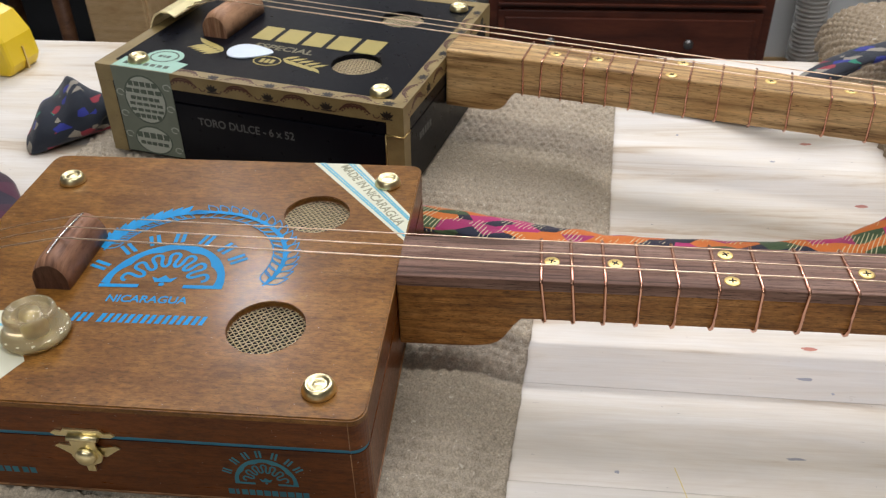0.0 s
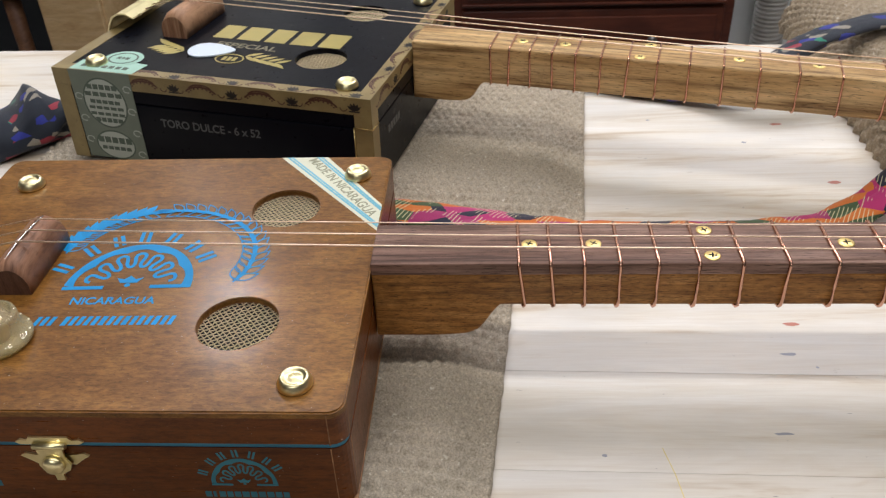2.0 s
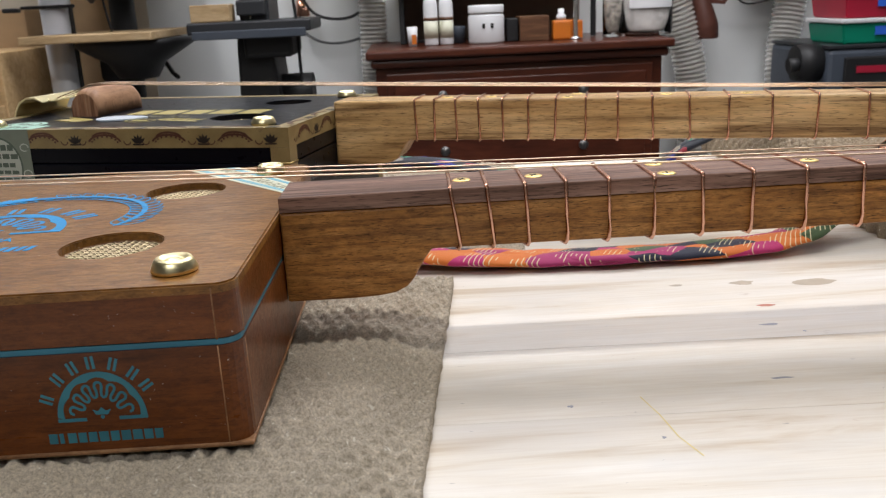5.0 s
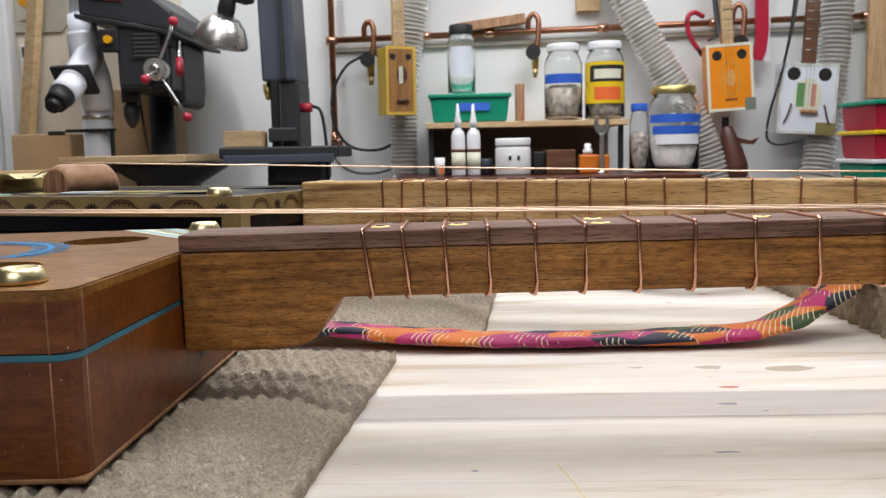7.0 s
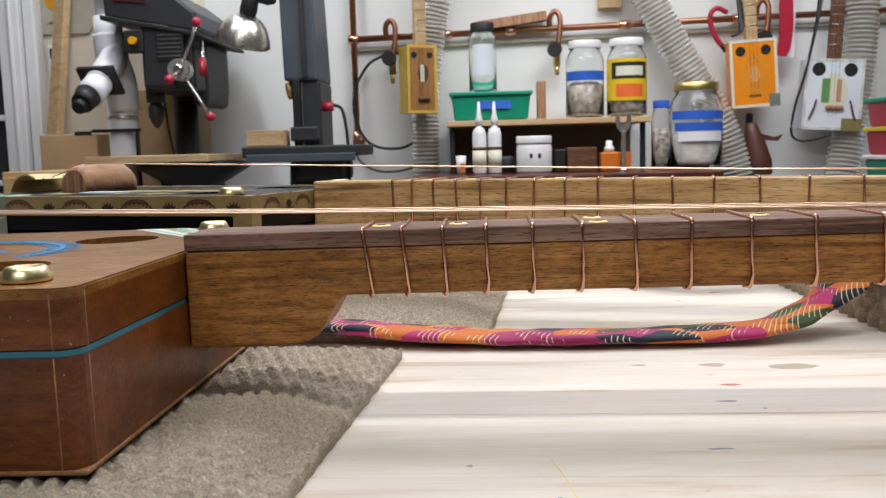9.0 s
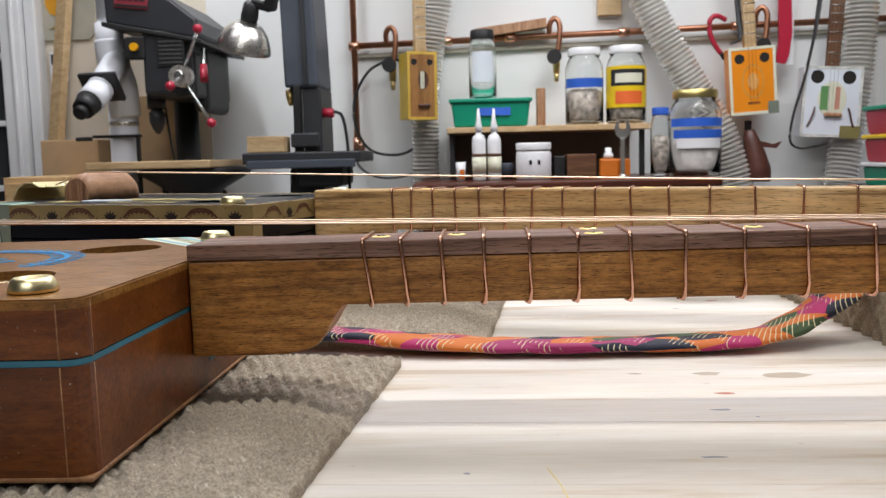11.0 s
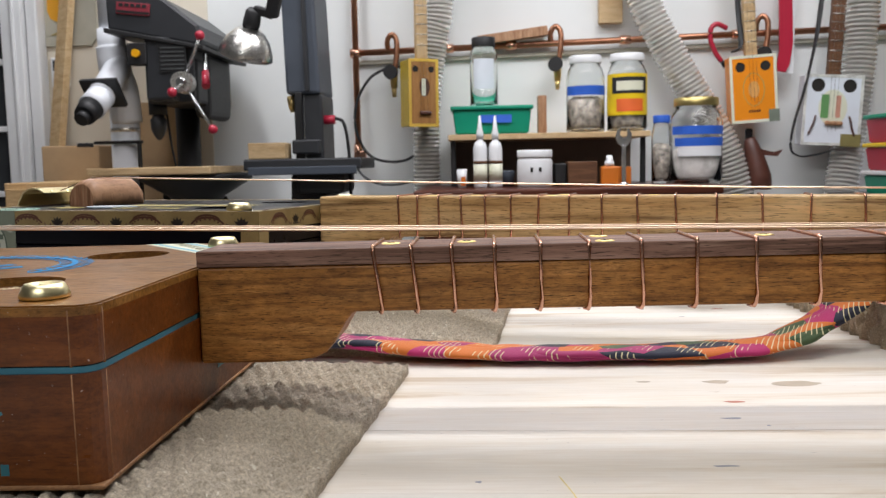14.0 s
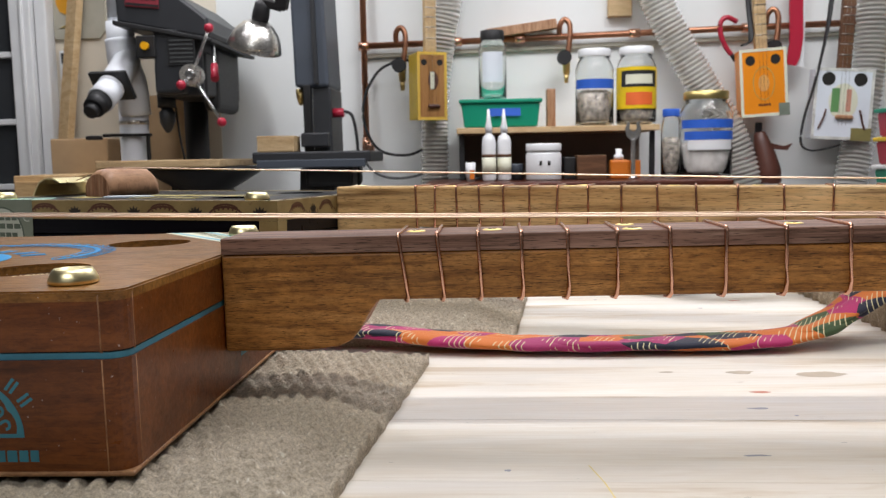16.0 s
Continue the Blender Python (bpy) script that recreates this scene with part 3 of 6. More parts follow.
def hollow_leaf(length, width, rim):
    """A leaf drawn in outline with its midrib."""
    def half(l, w, x0):
        up = [(x0 + l * i / 8, w * math.sin(math.pi * i / 8) * (1 - 0.35 * i / 8)) for i in range(9)]
        return up + [(x, -y) for x, y in reversed(up[1:-1])]
    return plate(half(length, width, 0), [half(length * 0.78, width - rim, length * 0.11)], 0, 0.00008)


def wreath_branch(rx, ry, a0, a1, n, size, hollow):
    out = []
    stem = [(rx * math.cos(radians(a0 + (a1 - a0) * i / 30)), ry * math.sin(radians(a0 + (a1 - a0) * i / 30))) for i in range(31)]
    out.append(ribbon(stem, 0.0011))
    d = 1 if a1 > a0 else -1
    for i in range(n):
        a = a0 + (a1 - a0) * (i + 0.3) / n
        x, y = rx * math.cos(radians(a)), ry * math.sin(radians(a))
        grow = size * (1 - 0.12 * i / n)
        z = 0.00001 * (3 * i + 1)
        for side in (-1, 1):
            one = hollow_leaf(grow, grow * 0.27, 0.00075) if hollow or side == -1 else leaf(grow, grow * 0.25)
            out.append(place(one, pose(x, y, z + 0.000005 * side, 0, 0, a + 90 * d + side * 38)))
        out.append(place(leaf(grow * 0.85, grow * 0.13), pose(x, y, z + 0.00001, 0, 0, a + 90 * d)))
    out.append(place(leaf(size, size * 0.2), pose(stem[-1][0], stem[-1][1], 0.00045, 0, 0, a1 + 90 * d)))
    return join(*out)


def wire_cloth(r, pitch=0.0024, wr=0.00036, turn=38):
    """A round of woven brass wire."""
    out = []
    n = int(r / pitch)
    for d in (0, 1):
        for i in range(-n, n + 1):
            c = i * pitch
            h = math.sqrt(max(r * r - c * c, 1e-9))
            steps = max(3, int(2 * h / pitch * 2))
            pts = []
            for k in range(steps + 1):
                u = -h + 2 * h * k / steps
                zz = wr * 0.9 * math.cos(math.pi * (u / pitch + i + d))
                pts.append((u, c, zz) if d == 0 else (c, u, zz))
            out.append(tube(pts, wr, 5, caps=False))
    return place(join(*out), pose(0, 0, 0, 0, 0, turn))


def corner_grommet():
    """A turned brass cap with a sunken ring on top."""
    return lathe([(0.0072, 0), (0.0082, 0.0005), (0.0082, 0.0016), (0.0070, 0.0042), (0.0062, 0.0052), (0.0052, 0.0052), (0.0046, 0.0042), (0.0034, 0.0040), (0.0024, 0.0046), (0.0, 0.0049)], 32)


def dot_screw(parent, x, y, z):
    head = part("marker_screw", place(lathe([(0.0042, -0.0006), (0.0042, 0.0002), (0.0036, 0.0005), (0.0, 0.0006)], 20), pose(x, y, z)), M_SCREW, parent, "brass cross-head marker screw")
    a = random.uniform(0, 90)
    # Raised near-black cross paints the shade of the screw's recess.
    slot = join(bbox(-0.002, 0.002, -0.0004, 0.0004, 0.0004, 0.00068), bbox(-0.0004, 0.0004, -0.002, 0.002, 0.0004, 0.0007))
    part("slot", place(slot, pose(x, y, z, 0, 0, a)), M_DARK, head)


def wire_fret(parent, x, y0, y1, ztop, zbot, r, lean, hook):
    """A wire bent over the board and down both sides of the neck."""
    pts = [(x + lean, y1 - 0.002, zbot - r * 0.7), (x + lean, y1 + r * 0.6, zbot - r * 0.3), (x + lean, y1 + r, zbot + 0.002), (x, y1 + r, ztop - 0.002), (x, y1 + r * 0.6, ztop + r * 0.3),
           (x, y1 - 0.0012, ztop + r * 0.7), (x, y0 + 0.0012, ztop + r * 0.7), (x, y0 - r * 0.55, ztop + r * 0.35), (x, y0 - r, ztop - 0.0016),
           (x + lean * 0.5, y0 - r, (ztop + zbot) / 2), (x + lean * 0.9, y0 - r, zbot + 0.005), (x + lean + hook * 0.15, y0 - r * 0.8, zbot + 0.0012), (x + lean + hook * 0.4, y0 + r * 0.4, zbot - r * 0.4), (x + lean + hook, y0 + 0.005, zbot - r * 0.6)]
    part("fret", tube(pts, r, 8), M_COPPER, parent)


def neck_profile(x0, xheel, xend, ztop, zlow, zheel):
    """Side outline of a neck with a rounded heel against the body."""
    run = xend - xheel
    pts = [(x0, ztop), (x0, zheel)]
    w, h = xheel - x0, zlow - zheel
    for u, v in ((0.45, 0.0), (0.62, 0.025), (0.74, 0.08), (0.82, 0.2), (0.87, 0.38), (0.91, 0.6), (0.95, 0.8), (1.0, 1.0)):
        pts.append((x0 + w * u, zheel + h * v))
    pts += [(xend, zlow), (xend, ztop)]
    return pts


def side_prism(outline, y0, y1, bevel=0.0012):
    """An outline in x and z drawn out along y, with eased edges."""
    bm = bmesh.new()
    a = [bm.verts.new((x, y0, z)) for x, z in outline]
    b = [bm.verts.new((x, y1, z)) for x, z in outline]
    bm.faces.new(a)
    bm.faces.new(b[::-1])
    for i in range(len(a)):
        k = (i + 1) % len(a)
        bm.faces.new((a[i], b[i], b[k], a[k]))
    bmesh.ops.recalc_face_normals(bm, faces=bm.faces)
    if bevel:
        es = [e for e in bm.edges if len(e.link_faces) == 2 and e.calc_face_angle(0) > 0.9]
        bmesh.ops.bevel(bm, geom=es, offset=bevel, segments=2, profile=0.5, affect="EDGES")
    return bm


def loaf(length, width, height, n=14):
    """A rounded wooden bar along y, arched over its width, with eased ends."""
    bm = bmesh.new()
    prof = [(-0.5, 0), (-0.5, 0.45), (-0.43, 0.68), (-0.3, 0.86), (-0.12, 0.97), (0.12, 1.0), (0.3, 0.88), (0.43, 0.68), (0.5, 0.42), (0.5, 0)]
    rings = []
    for j in range(n + 1):
        t = j / n
        e = min(t, 1 - t) / 0.16
        s = 1.0 if e >= 1 else 0.80 + 0.2 * math.sqrt(max(0, 1 - (1 - e) ** 2))
        rings.append([bm.verts.new((width * u * (0.94 + 0.06 * s), length * t, height * v * s)) for u, v in prof])
    for a, b in zip(rings, rings[1:]):
        for i in range(len(prof) - 1):
            bm.faces.new((a[i], a[i + 1], b[i + 1], b[i])).smooth = True
        bm.faces.new((a[-1], a[0], b[0], b[-1]))
    bm.faces.new(rings[0][::-1])
    bm.faces.new(rings[-1])
    bmesh.ops.recalc_face_normals(bm, faces=bm.faces)
    for f in bm.faces:
        if abs(f.normal.y) > 0.9:
            f.material_index = 1
            f.smooth = False
    return bm


# ---- brown cigar box guitar ----
BZ = T + RUG + 0.0012
g1 = root("cigar_box_guitar", pose(-0.0011, 0.2868, BZ, -0.23, -0.44, -0.79), "brown stained cigar box guitar with walnut fretboard on a jute mat", "guitar", "box guitars")
H1, W1, D1, ZS = 0.975 - BZ, 0.248, 0.224, 0.9545 - BZ
body = part("box_body", bbox(-W1, 0, 0, D1, 0, ZS - 0.0016, 0.0075, 5, 0, vertical), [M_BOXSIDE, M_BOXEDGE], g1, "dark red-brown lower box with worn edges")
part("bottom_moulding", bbox(-W1 - 0.0006, 0.0006, -0.0006, D1 + 0.0006, 0, 0.0016, 0.0006, 2), M_BOXEDGE, g1)
part("seam_line", plate(rounded(-W1 + 0.0006, -0.0006, 0.0006, D1 - 0.0006, 0.007), [], ZS - 0.0018, ZS + 0.0005), M_SEAM, g1, "blue painted seam under the lid")
HOLES1 = ((-0.0604, 0.0600, 0.0203), (-0.0568, 0.1635, 0.0200))
holes = [circle(*h) for h in HOLES1]
lid_out = rounded(-W1, 0, 0, D1, 0.0078, 8)
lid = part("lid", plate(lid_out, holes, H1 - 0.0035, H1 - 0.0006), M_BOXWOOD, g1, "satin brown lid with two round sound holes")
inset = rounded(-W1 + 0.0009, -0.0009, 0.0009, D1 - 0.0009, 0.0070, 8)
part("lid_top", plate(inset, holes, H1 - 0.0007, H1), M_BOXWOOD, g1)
# Near-black plate paints the shade in the gap between lid and box.
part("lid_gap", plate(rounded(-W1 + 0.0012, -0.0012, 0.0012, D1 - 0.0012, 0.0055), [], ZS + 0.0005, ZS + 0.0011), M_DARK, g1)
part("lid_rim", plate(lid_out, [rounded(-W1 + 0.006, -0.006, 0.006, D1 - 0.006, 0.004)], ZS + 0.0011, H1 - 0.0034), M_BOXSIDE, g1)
for ex in (-0.0003, -W1 + 0.0003):
    for ey, in ((0.0003,), (D1 - 0.0003,)):
        for z0, z1 in ((0.001, ZS - 0.0018), (ZS + 0.0005, H1 - 0.0016)):
            sx, sy = (-1 if ex > -0.1 else 1), (1 if ey < 0.1 else -1)
            part("corner_wear", join(*[rod((ex + sx * dx, ey + sy * dy, z0), (ex + sx * dx, ey + sy * dy, z1), 0.00042, None, 6) for dx, dy in ((0.0076, 0.0), (0.0, 0.0076))]), M_BOXEDGE, g1)
for hx, hy, hr in HOLES1:
    ring = part("sound_hole", place(lathe([(hr - 0.0002, 0.0), (hr + 0.0001, 0.0), (hr + 0.0001, 0.0036), (hr - 0.0002, 0.0036)], 40, False), pose(hx, hy, H1 - 0.0042)), M_BOXEDGE, g1, "round sound hole backed with brass mesh")
    part("wire_mesh", place(wire_cloth(hr + 0.001), pose(hx, hy, H1 - 0.0044)), M_MESH, ring, "woven brass wire mesh")
    # Near-black disc paints the unlit inside of the box under the mesh.
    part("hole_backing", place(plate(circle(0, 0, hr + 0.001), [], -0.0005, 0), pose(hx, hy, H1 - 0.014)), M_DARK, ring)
for sx, sy in ((-0.019, 0.1995), (-0.222, 0.1907), (-0.024, 0.0176)):
    part("corner_grommet", place(corner_grommet(), pose(sx, sy, H1)), M_BRASS, g1, "polished brass corner cap")

# printed badge, wreath and lines on the lid
PR = H1 + 0.0001
pieces("shell_badge", place(fan_emblem(0.98), pose(-0.126, 0.0880, PR, 0, 0, 2)), M_BLUE, g1, "bright blue printed shell badge")
pieces("laurel_branch", place(wreath_branch(0.0528, 0.0468, -27, 93, 17, 0.0132, True), pose(-0.118, 0.1135, PR)), M_BLUE, g1, "bright blue printed laurel branch")
pieces("laurel_branch", place(wreath_branch(0.0528, 0.0468, 174, 110, 11, 0.0132, False), pose(-0.118, 0.1135, PR)), M_BLUE, g1, "bright blue printed laurel branch")
part("country_lettering", place(lettering("NICARAGUA", 0.0080, 0.95), pose(-0.1292, 0.0766, PR + 0.0001, 0, 0, 1)), M_BLUE, g1)
pieces("maker_line", place(bars([0.0022, 0.0022, 0.0022, 0.0, 0.0, 0.0026, 0.0022, 0.0022, 0.0022, 0.0022, 0.0026, 0.0022, 0.0022, 0.0026, 0.0022, 0.0022, 0.0022, 0.0026, 0.0022, 0.0022], 0.0068, 0.0015), pose(-0.1275, 0.0612, PR, 0, 0, 1) @ Matrix(((1, 0.18, 0, 0), (0, 1, 0, 0), (0, 0, 1, 0), (0, 0, 0, 1)))), M_BLUE, g1)

# paper strip across the corner
lab_pts = [(-0.0712, D1 - 0.001), (-0.0412, D1 - 0.001), (-0.0008, 0.166), (-0.0008, 0.139)]
strip = part("paper_strip", plate(lab_pts, [], H1 + 0.00005, H1 + 0.00022), M_LABEL, g1, "cream paper strip with blue lines")
d_ = (Vector(lab_pts[2]) - Vector(lab_pts[1])).normalized()
for k in (0.14, 0.22, 0.78, 0.86):
    a = Vector(lab_pts[0]).lerp(Vector(lab_pts[1]), k)
    b = Vector(lab_pts[3]).lerp(Vector(lab_pts[2]), k)
    part("strip_line", place(ribbon([tuple(a), tuple(b)], 0.0013), pose(0, 0, H1 + 0.00022)), M_LABELBLUE, strip)
mid = (Vector(lab_pts[0]) + Vector(lab_pts[1]) + Vector(lab_pts[2]) + Vector(lab_pts[3])) / 4
part("strip_lettering", place(lettering("MADE IN NICARAGUA", 0.0086, 0.93), pose(mid.x + 0.0005, mid.y, H1 + 0.0003, 0, 0, math.degrees(math.atan2(d_.y, d_.x)))), M_LABELINK, strip)
strip2 = part("paper_strip", plate([(-0.232, 0.0008), (-0.1828, 0.0008), (-0.1710, 0.0266), (-0.1985, 0.0625), (-0.232, 0.0625)], [], H1 + 0.00005, H1 + 0.00022), M_LABEL, g1, "cream and teal paper stamp")
for k in range(9):
    part("strip_line", place(bbox(-0.0165, 0.0165, -0.0008, 0.0008, 0, 0.0001), pose(-0.196 - 0.0035 * k / 2, 0.010 + k * 0.0052, H1 + 0.00022, 0, 0, -6 * (k % 2))), M_LABELBLUE, strip2)

# bridge with its wire saddle, tone knob
bridge = part("bridge", place(loaf(0.050, 0.0195, 0.0195), pose(-0.1832, 0.0818, H1, 0, 0, 0)), [M_BRIDGE, M_ENDGRAIN], g1, "striped rosewood bridge")
part("saddle", tube(spline([(-0.1845, 0.088, H1 + 0.0185), (-0.183, 0.101, H1 + 0.0205), (-0.182, 0.115, H1 + 0.0204), (-0.1815, 0.127, H1 + 0.0192)], 5), 0.0005, 8), M_STEEL, bridge, "bent steel wire saddle")
KNOB = pose(-0.174, 0.0458, H1) @ Matrix.Diagonal((0.88, 0.88, 0.95, 1))
knob = part("tone_knob", place(lathe([(0.0185, 0.001), (0.0192, 0.0025), (0.0190, 0.0045), (0.0172, 0.0056), (0.0152, 0.0064), (0.0145, 0.0152), (0.0138, 0.0168), (0.0120, 0.0171), (0.0114, 0.0158), (0.0075, 0.0155), (0.0070, 0.0166), (0.0, 0.0168)], 48), KNOB), M_KNOB, g1, "translucent amber hat-shaped tone knob")
part("knob_core", place(lathe([(0.0048, 0), (0.0048, 0.0150), (0.0, 0.0152)], 24), KNOB), M_BRASS, knob)
for k in range(11):
    a = radians(150 - 27 * k)
    part("knob_mark", place(bbox(-0.0005, 0.0005, -0.0009, 0.0009, 0, 0.0001), KNOB @ pose(0.0180 * math.cos(a), 0.0180 * math.sin(a), 0.0054, 0, 0, math.degrees(a))), M_LABEL, knob)

# latch
latch = part("latch", place(plate([(-0.0135, 0.000), (-0.0158, 0.0014), (-0.0135, 0.003), (-0.0105, 0.0022), (-0.009, 0.0045), (0.009, 0.0045), (0.0105, 0.0022), (0.0135, 0.003), (0.0158, 0.0014), (0.0135, 0.000)], [], 0, 0.001), Matrix.Translation((-0.1345, -0.0002, ZS + 0.0008)) @ FRONT), M_BRASS, g1, "stamped brass box latch")
part("hinge_roll", rod((-0.142, -0.0022, ZS + 0.0008), (-0.127, -0.0022, ZS + 0.0008), 0.0016, None, 12), M_BRASS, latch)
part("hasp", place(plate([(-0.0062, 0.0), (0.0062, 0.0), (0.0056, -0.007), (0.0075, -0.011), (0.0062, -0.0145), (0.0022, -0.017), (0.0019, -0.0212), (-0.0019, -0.0212), (-0.0022, -0.017), (-0.0062, -0.0145), (-0.0075, -0.011), (-0.0056, -0.007)], [], 0, 0.0012), Matrix.Translation((-0.1345, -0.0022, ZS + 0.0006)) @ FRONT), M_BRASS, latch)
part("catch_plate", place(plate([(-0.0135, -0.0085), (-0.0160, -0.0068), (-0.0135, -0.0052), (-0.0085, -0.0062), (0.0085, -0.0062), (0.0135, -0.0052), (0.0160, -0.0068), (0.0135, -0.0085), (0.0085, -0.0125), (-0.0085, -0.0125)], [], 0, 0.0009), Matrix.Translation((-0.1345, -0.0002, ZS)) @ FRONT), M_BRASS, latch)
part("catch_boss", place(lathe([(0.0052, 0), (0.0050, 0.0018), (0.0036, 0.0032), (0.0, 0.0037)], 24), Matrix.Translation((-0.1345, -0.0034, ZS - 0.0095)) @ FRONT), M_BRASS, latch)

# front and side prints
pieces("front_badge", place(fan_emblem(0.45), Matrix.Translation((-0.0505, -0.0001, 0.0135)) @ FRONT), M_TEAL, g1, "teal printed shell badge")
pieces("front_line", place(bars([0.003, 0.0015, 0, 0.003, 0.0028, 0.003, 0.0033, 0.003, 0.0033, 0.0033, 0.003, 0.0028], 0.0038, 0.0007), Matrix.Translation((-0.0505, -0.0001, 0.0068)) @ FRONT), M_TEAL, g1)
pieces("front_line", place(bars([0.003, 0.003, 0.003, 0, 0.003, 0.003], 0.004, 0.001), Matrix.Translation((-0.1765, -0.0001, 0.0128)) @ FRONT), M_TEAL, g1)
pieces("side_badge", place(fan_emblem(0.5), Matrix.Translation((0.0001, 0.138, 0.012)) @ SIDE), M_TEAL, g1, "teal printed shell badge")

# neck, fretboard, frets and strings
NY0, NY1 = 0.0988, 0.1335
XEND = 0.56
FZ = 0.982 - BZ
part("neck", side_prism(neck_profile(0.0004, 0.0675, XEND, H1 - 0.0002, 0.9545 - BZ, 0.933 - BZ), NY0, NY1), M_NECK, g1, "oiled mahogany neck with a rounded heel")
part("fretboard", bbox(0.0006, XEND, NY0 - 0.001, NY1 + 0.001, H1, FZ, 0.0006, 2), M_WALNUT, g1, "open-grained walnut fretboard")
for k in range(13):
    fx = -0.194 + 0.271 * 1.0595 ** k
    wire_fret(g1, fx, NY0 - 0.001, NY1 + 0.001, FZ, 0.9545 - BZ, 0.0009, random.uniform(-0.0008, 0.0012) + (0.0025 - 0.0006 * k if k < 4 else 0), -0.0018)
for dx, dy in ((0.0828, 0.1152), (0.1162, 0.1154), (0.1752, 0.1273), (0.1751, 0.1043), (0.2448, 0.1152), (0.3280, 0.1160)):
    dot_screw(g1, dx, dy, FZ)
SZ = 0.0206 + H1
for by, sy, r in ((0.1000, 0.1045, 0.00048), (0.1106, 0.1150, 0.0004), (0.1215, 0.1260, 0.00034)):
    part("string", tube([(-0.250, by, H1 + 0.0035), (-0.216, by, H1 + 0.0135), (-0.183, by, SZ + r), (0.05, (by + sy) / 2, SZ - 0.0058), (0.3, sy, SZ - 0.0105), (0.53, sy, FZ + 0.003)], r, 6), M_BRONZE, g1)
part("tailpiece", bbox(-W1 - 0.0022, -W1 + 0.004, 0.094, 0.142, H1 - 0.018, H1 + 0.0035, 0.0008), M_BRASS_DULL, g1, "small brass tailpiece")
part("nut", bbox(0.525, 0.53, NY0, NY1, FZ, FZ + 0.003, 0.0005), M_BRIDGE, g1)
part("headstock", bbox(XEND, XEND + 0.15, NY0 - 0.008, NY1 + 0.008, 0.956 - BZ, 0.971 - BZ, 0.003), M_NECK, g1)

# ---- black cigar box guitar ----
g2 = root("cigar_box_guitar", pose(-0.0177, 0.5619, T + RUG + 0.0012, -0.71, 0.37, -13.79), "black cigar box guitar with gold borders on a jute mat", "guitar", "box guitars")
H2, W2, D2, S2 = 0.0738, 0.252, 0.217, 0.0512
part("box_body", bbox(-W2, 0, 0, D2, 0.0, S2 - 0.0004, 0.0012, 2), M_BLACKBOX, g2, "glossy black lower box")
part("lid_rim", plate([(-W2, 0), (0, 0), (0, D2), (-W2, D2)], [[(-W2 + 0.006, 0.006), (-0.006, 0.006), (-0.006, D2 - 0.006), (-W2 + 0.006, D2 - 0.006)]], S2 + 0.0004, H2 - 0.0034), M_BLACKBOX, g2)
h2 = [circle(-0.0604, 0.0602, 0.0198), circle(-0.0601, 0.1590, 0.0190)]
part("lid", plate([(-W2, 0), (0, 0), (0, D2), (-W2, D2)], h2, H2 - 0.0035, H2), M_BLACKBOX, g2, "glossy black lid with two round sound holes")
for (hx, hy), hr in zip(((-0.0604, 0.0602), (-0.0601, 0.1590)), (0.0198, 0.0190)):
    ring = part("sound_hole", place(lathe([(hr - 0.0002, 0.0), (hr + 0.0001, 0.0), (hr + 0.0001, 0.0036), (hr - 0.0002, 0.0036)], 40, False), pose(hx, hy, H2 - 0.0042)), M_BLACKBOX, g2, "round sound hole backed with brass mesh")
    part("wire_mesh", place(wire_cloth(hr + 0.001, 0.0025, 0.00034, 10), pose(hx, hy, H2 - 0.0044)), M_MESH, ring, "woven brass wire mesh")
    # The same painted shade lies under this mesh.
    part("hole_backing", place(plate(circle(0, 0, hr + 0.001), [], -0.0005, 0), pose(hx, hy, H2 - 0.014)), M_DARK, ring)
e = 0.00025
TW = 0.0105
part("border", plate([(-W2 - e, -e), (e, -e), (e, D2 + e), (-W2 - e, D2 + e)], [[(-W2 + TW, TW), (-TW, TW), (-TW, D2 - TW), (-W2 + TW, D2 - TW)]], H2 + 0.00004, H2 + e), M_TRIM, g2, "gold border paper round the lid")
for nm, a in (("front", (-W2 - e, e, -e, 0.0)), ("right", (0.0, e, -e, D2 + e)), ("back", (-W2 - e, e, D2, D2 + e)), ("left", (-W2 - e, -W2, -e, D2 + e))):
    part("border", bbox(*a, H2 - 0.0125, H2 + e), M_TRIM, g2)
M_ORN = paint("brown_ornament_ink", (0.085, 0.032, 0.018), 0.45, 0.2)
M_ORND = paint("black_ornament_ink", (0.02, 0.015, 0.012), 0.45, 0.2)


def ornament(m):
    """One repeat of the border print: a scalloped arch with beads and a dark leaf spray."""
    a = part("border_arch", place(join(arc_band(0, -0.003, 0.0125, 0.0062, 12, 168, 0.0014), arc_band(0, 0.0005, 0.0095, 0.0042, 15, 165, 0.0013)), m), M_ORN, g2)
    part("border_beads", place(join(*[plate(circle(0.0098 * math.cos(radians(t)), -0.0034 + 0.0048 * math.sin(radians(t)), 0.0007, 8), [], 0, 0.0001) for t in range(15, 170, 21)]), m), M_ORN, a)
    part("border_spray", place(join(*[place(leaf(0.0062, 0.0013), pose(0.0245, -0.0032, 0, 0, 0, t)) for t in (35, 62, 90, 118, 145)], bbox(0.0205, 0.0285, -0.0043, -0.0033, 0, 0.0001)), m), M_ORND, a)
    part("border_scroll", place(arc_band(0.0165, -0.0015, 0.0028, 0.0028, 180, 350, 0.0007), m), M_ORN, a)
    part("border_scroll", place(arc_band(-0.0165, -0.0015, 0.0028, 0.0028, 190, 360, 0.0007), m), M_ORN, a)


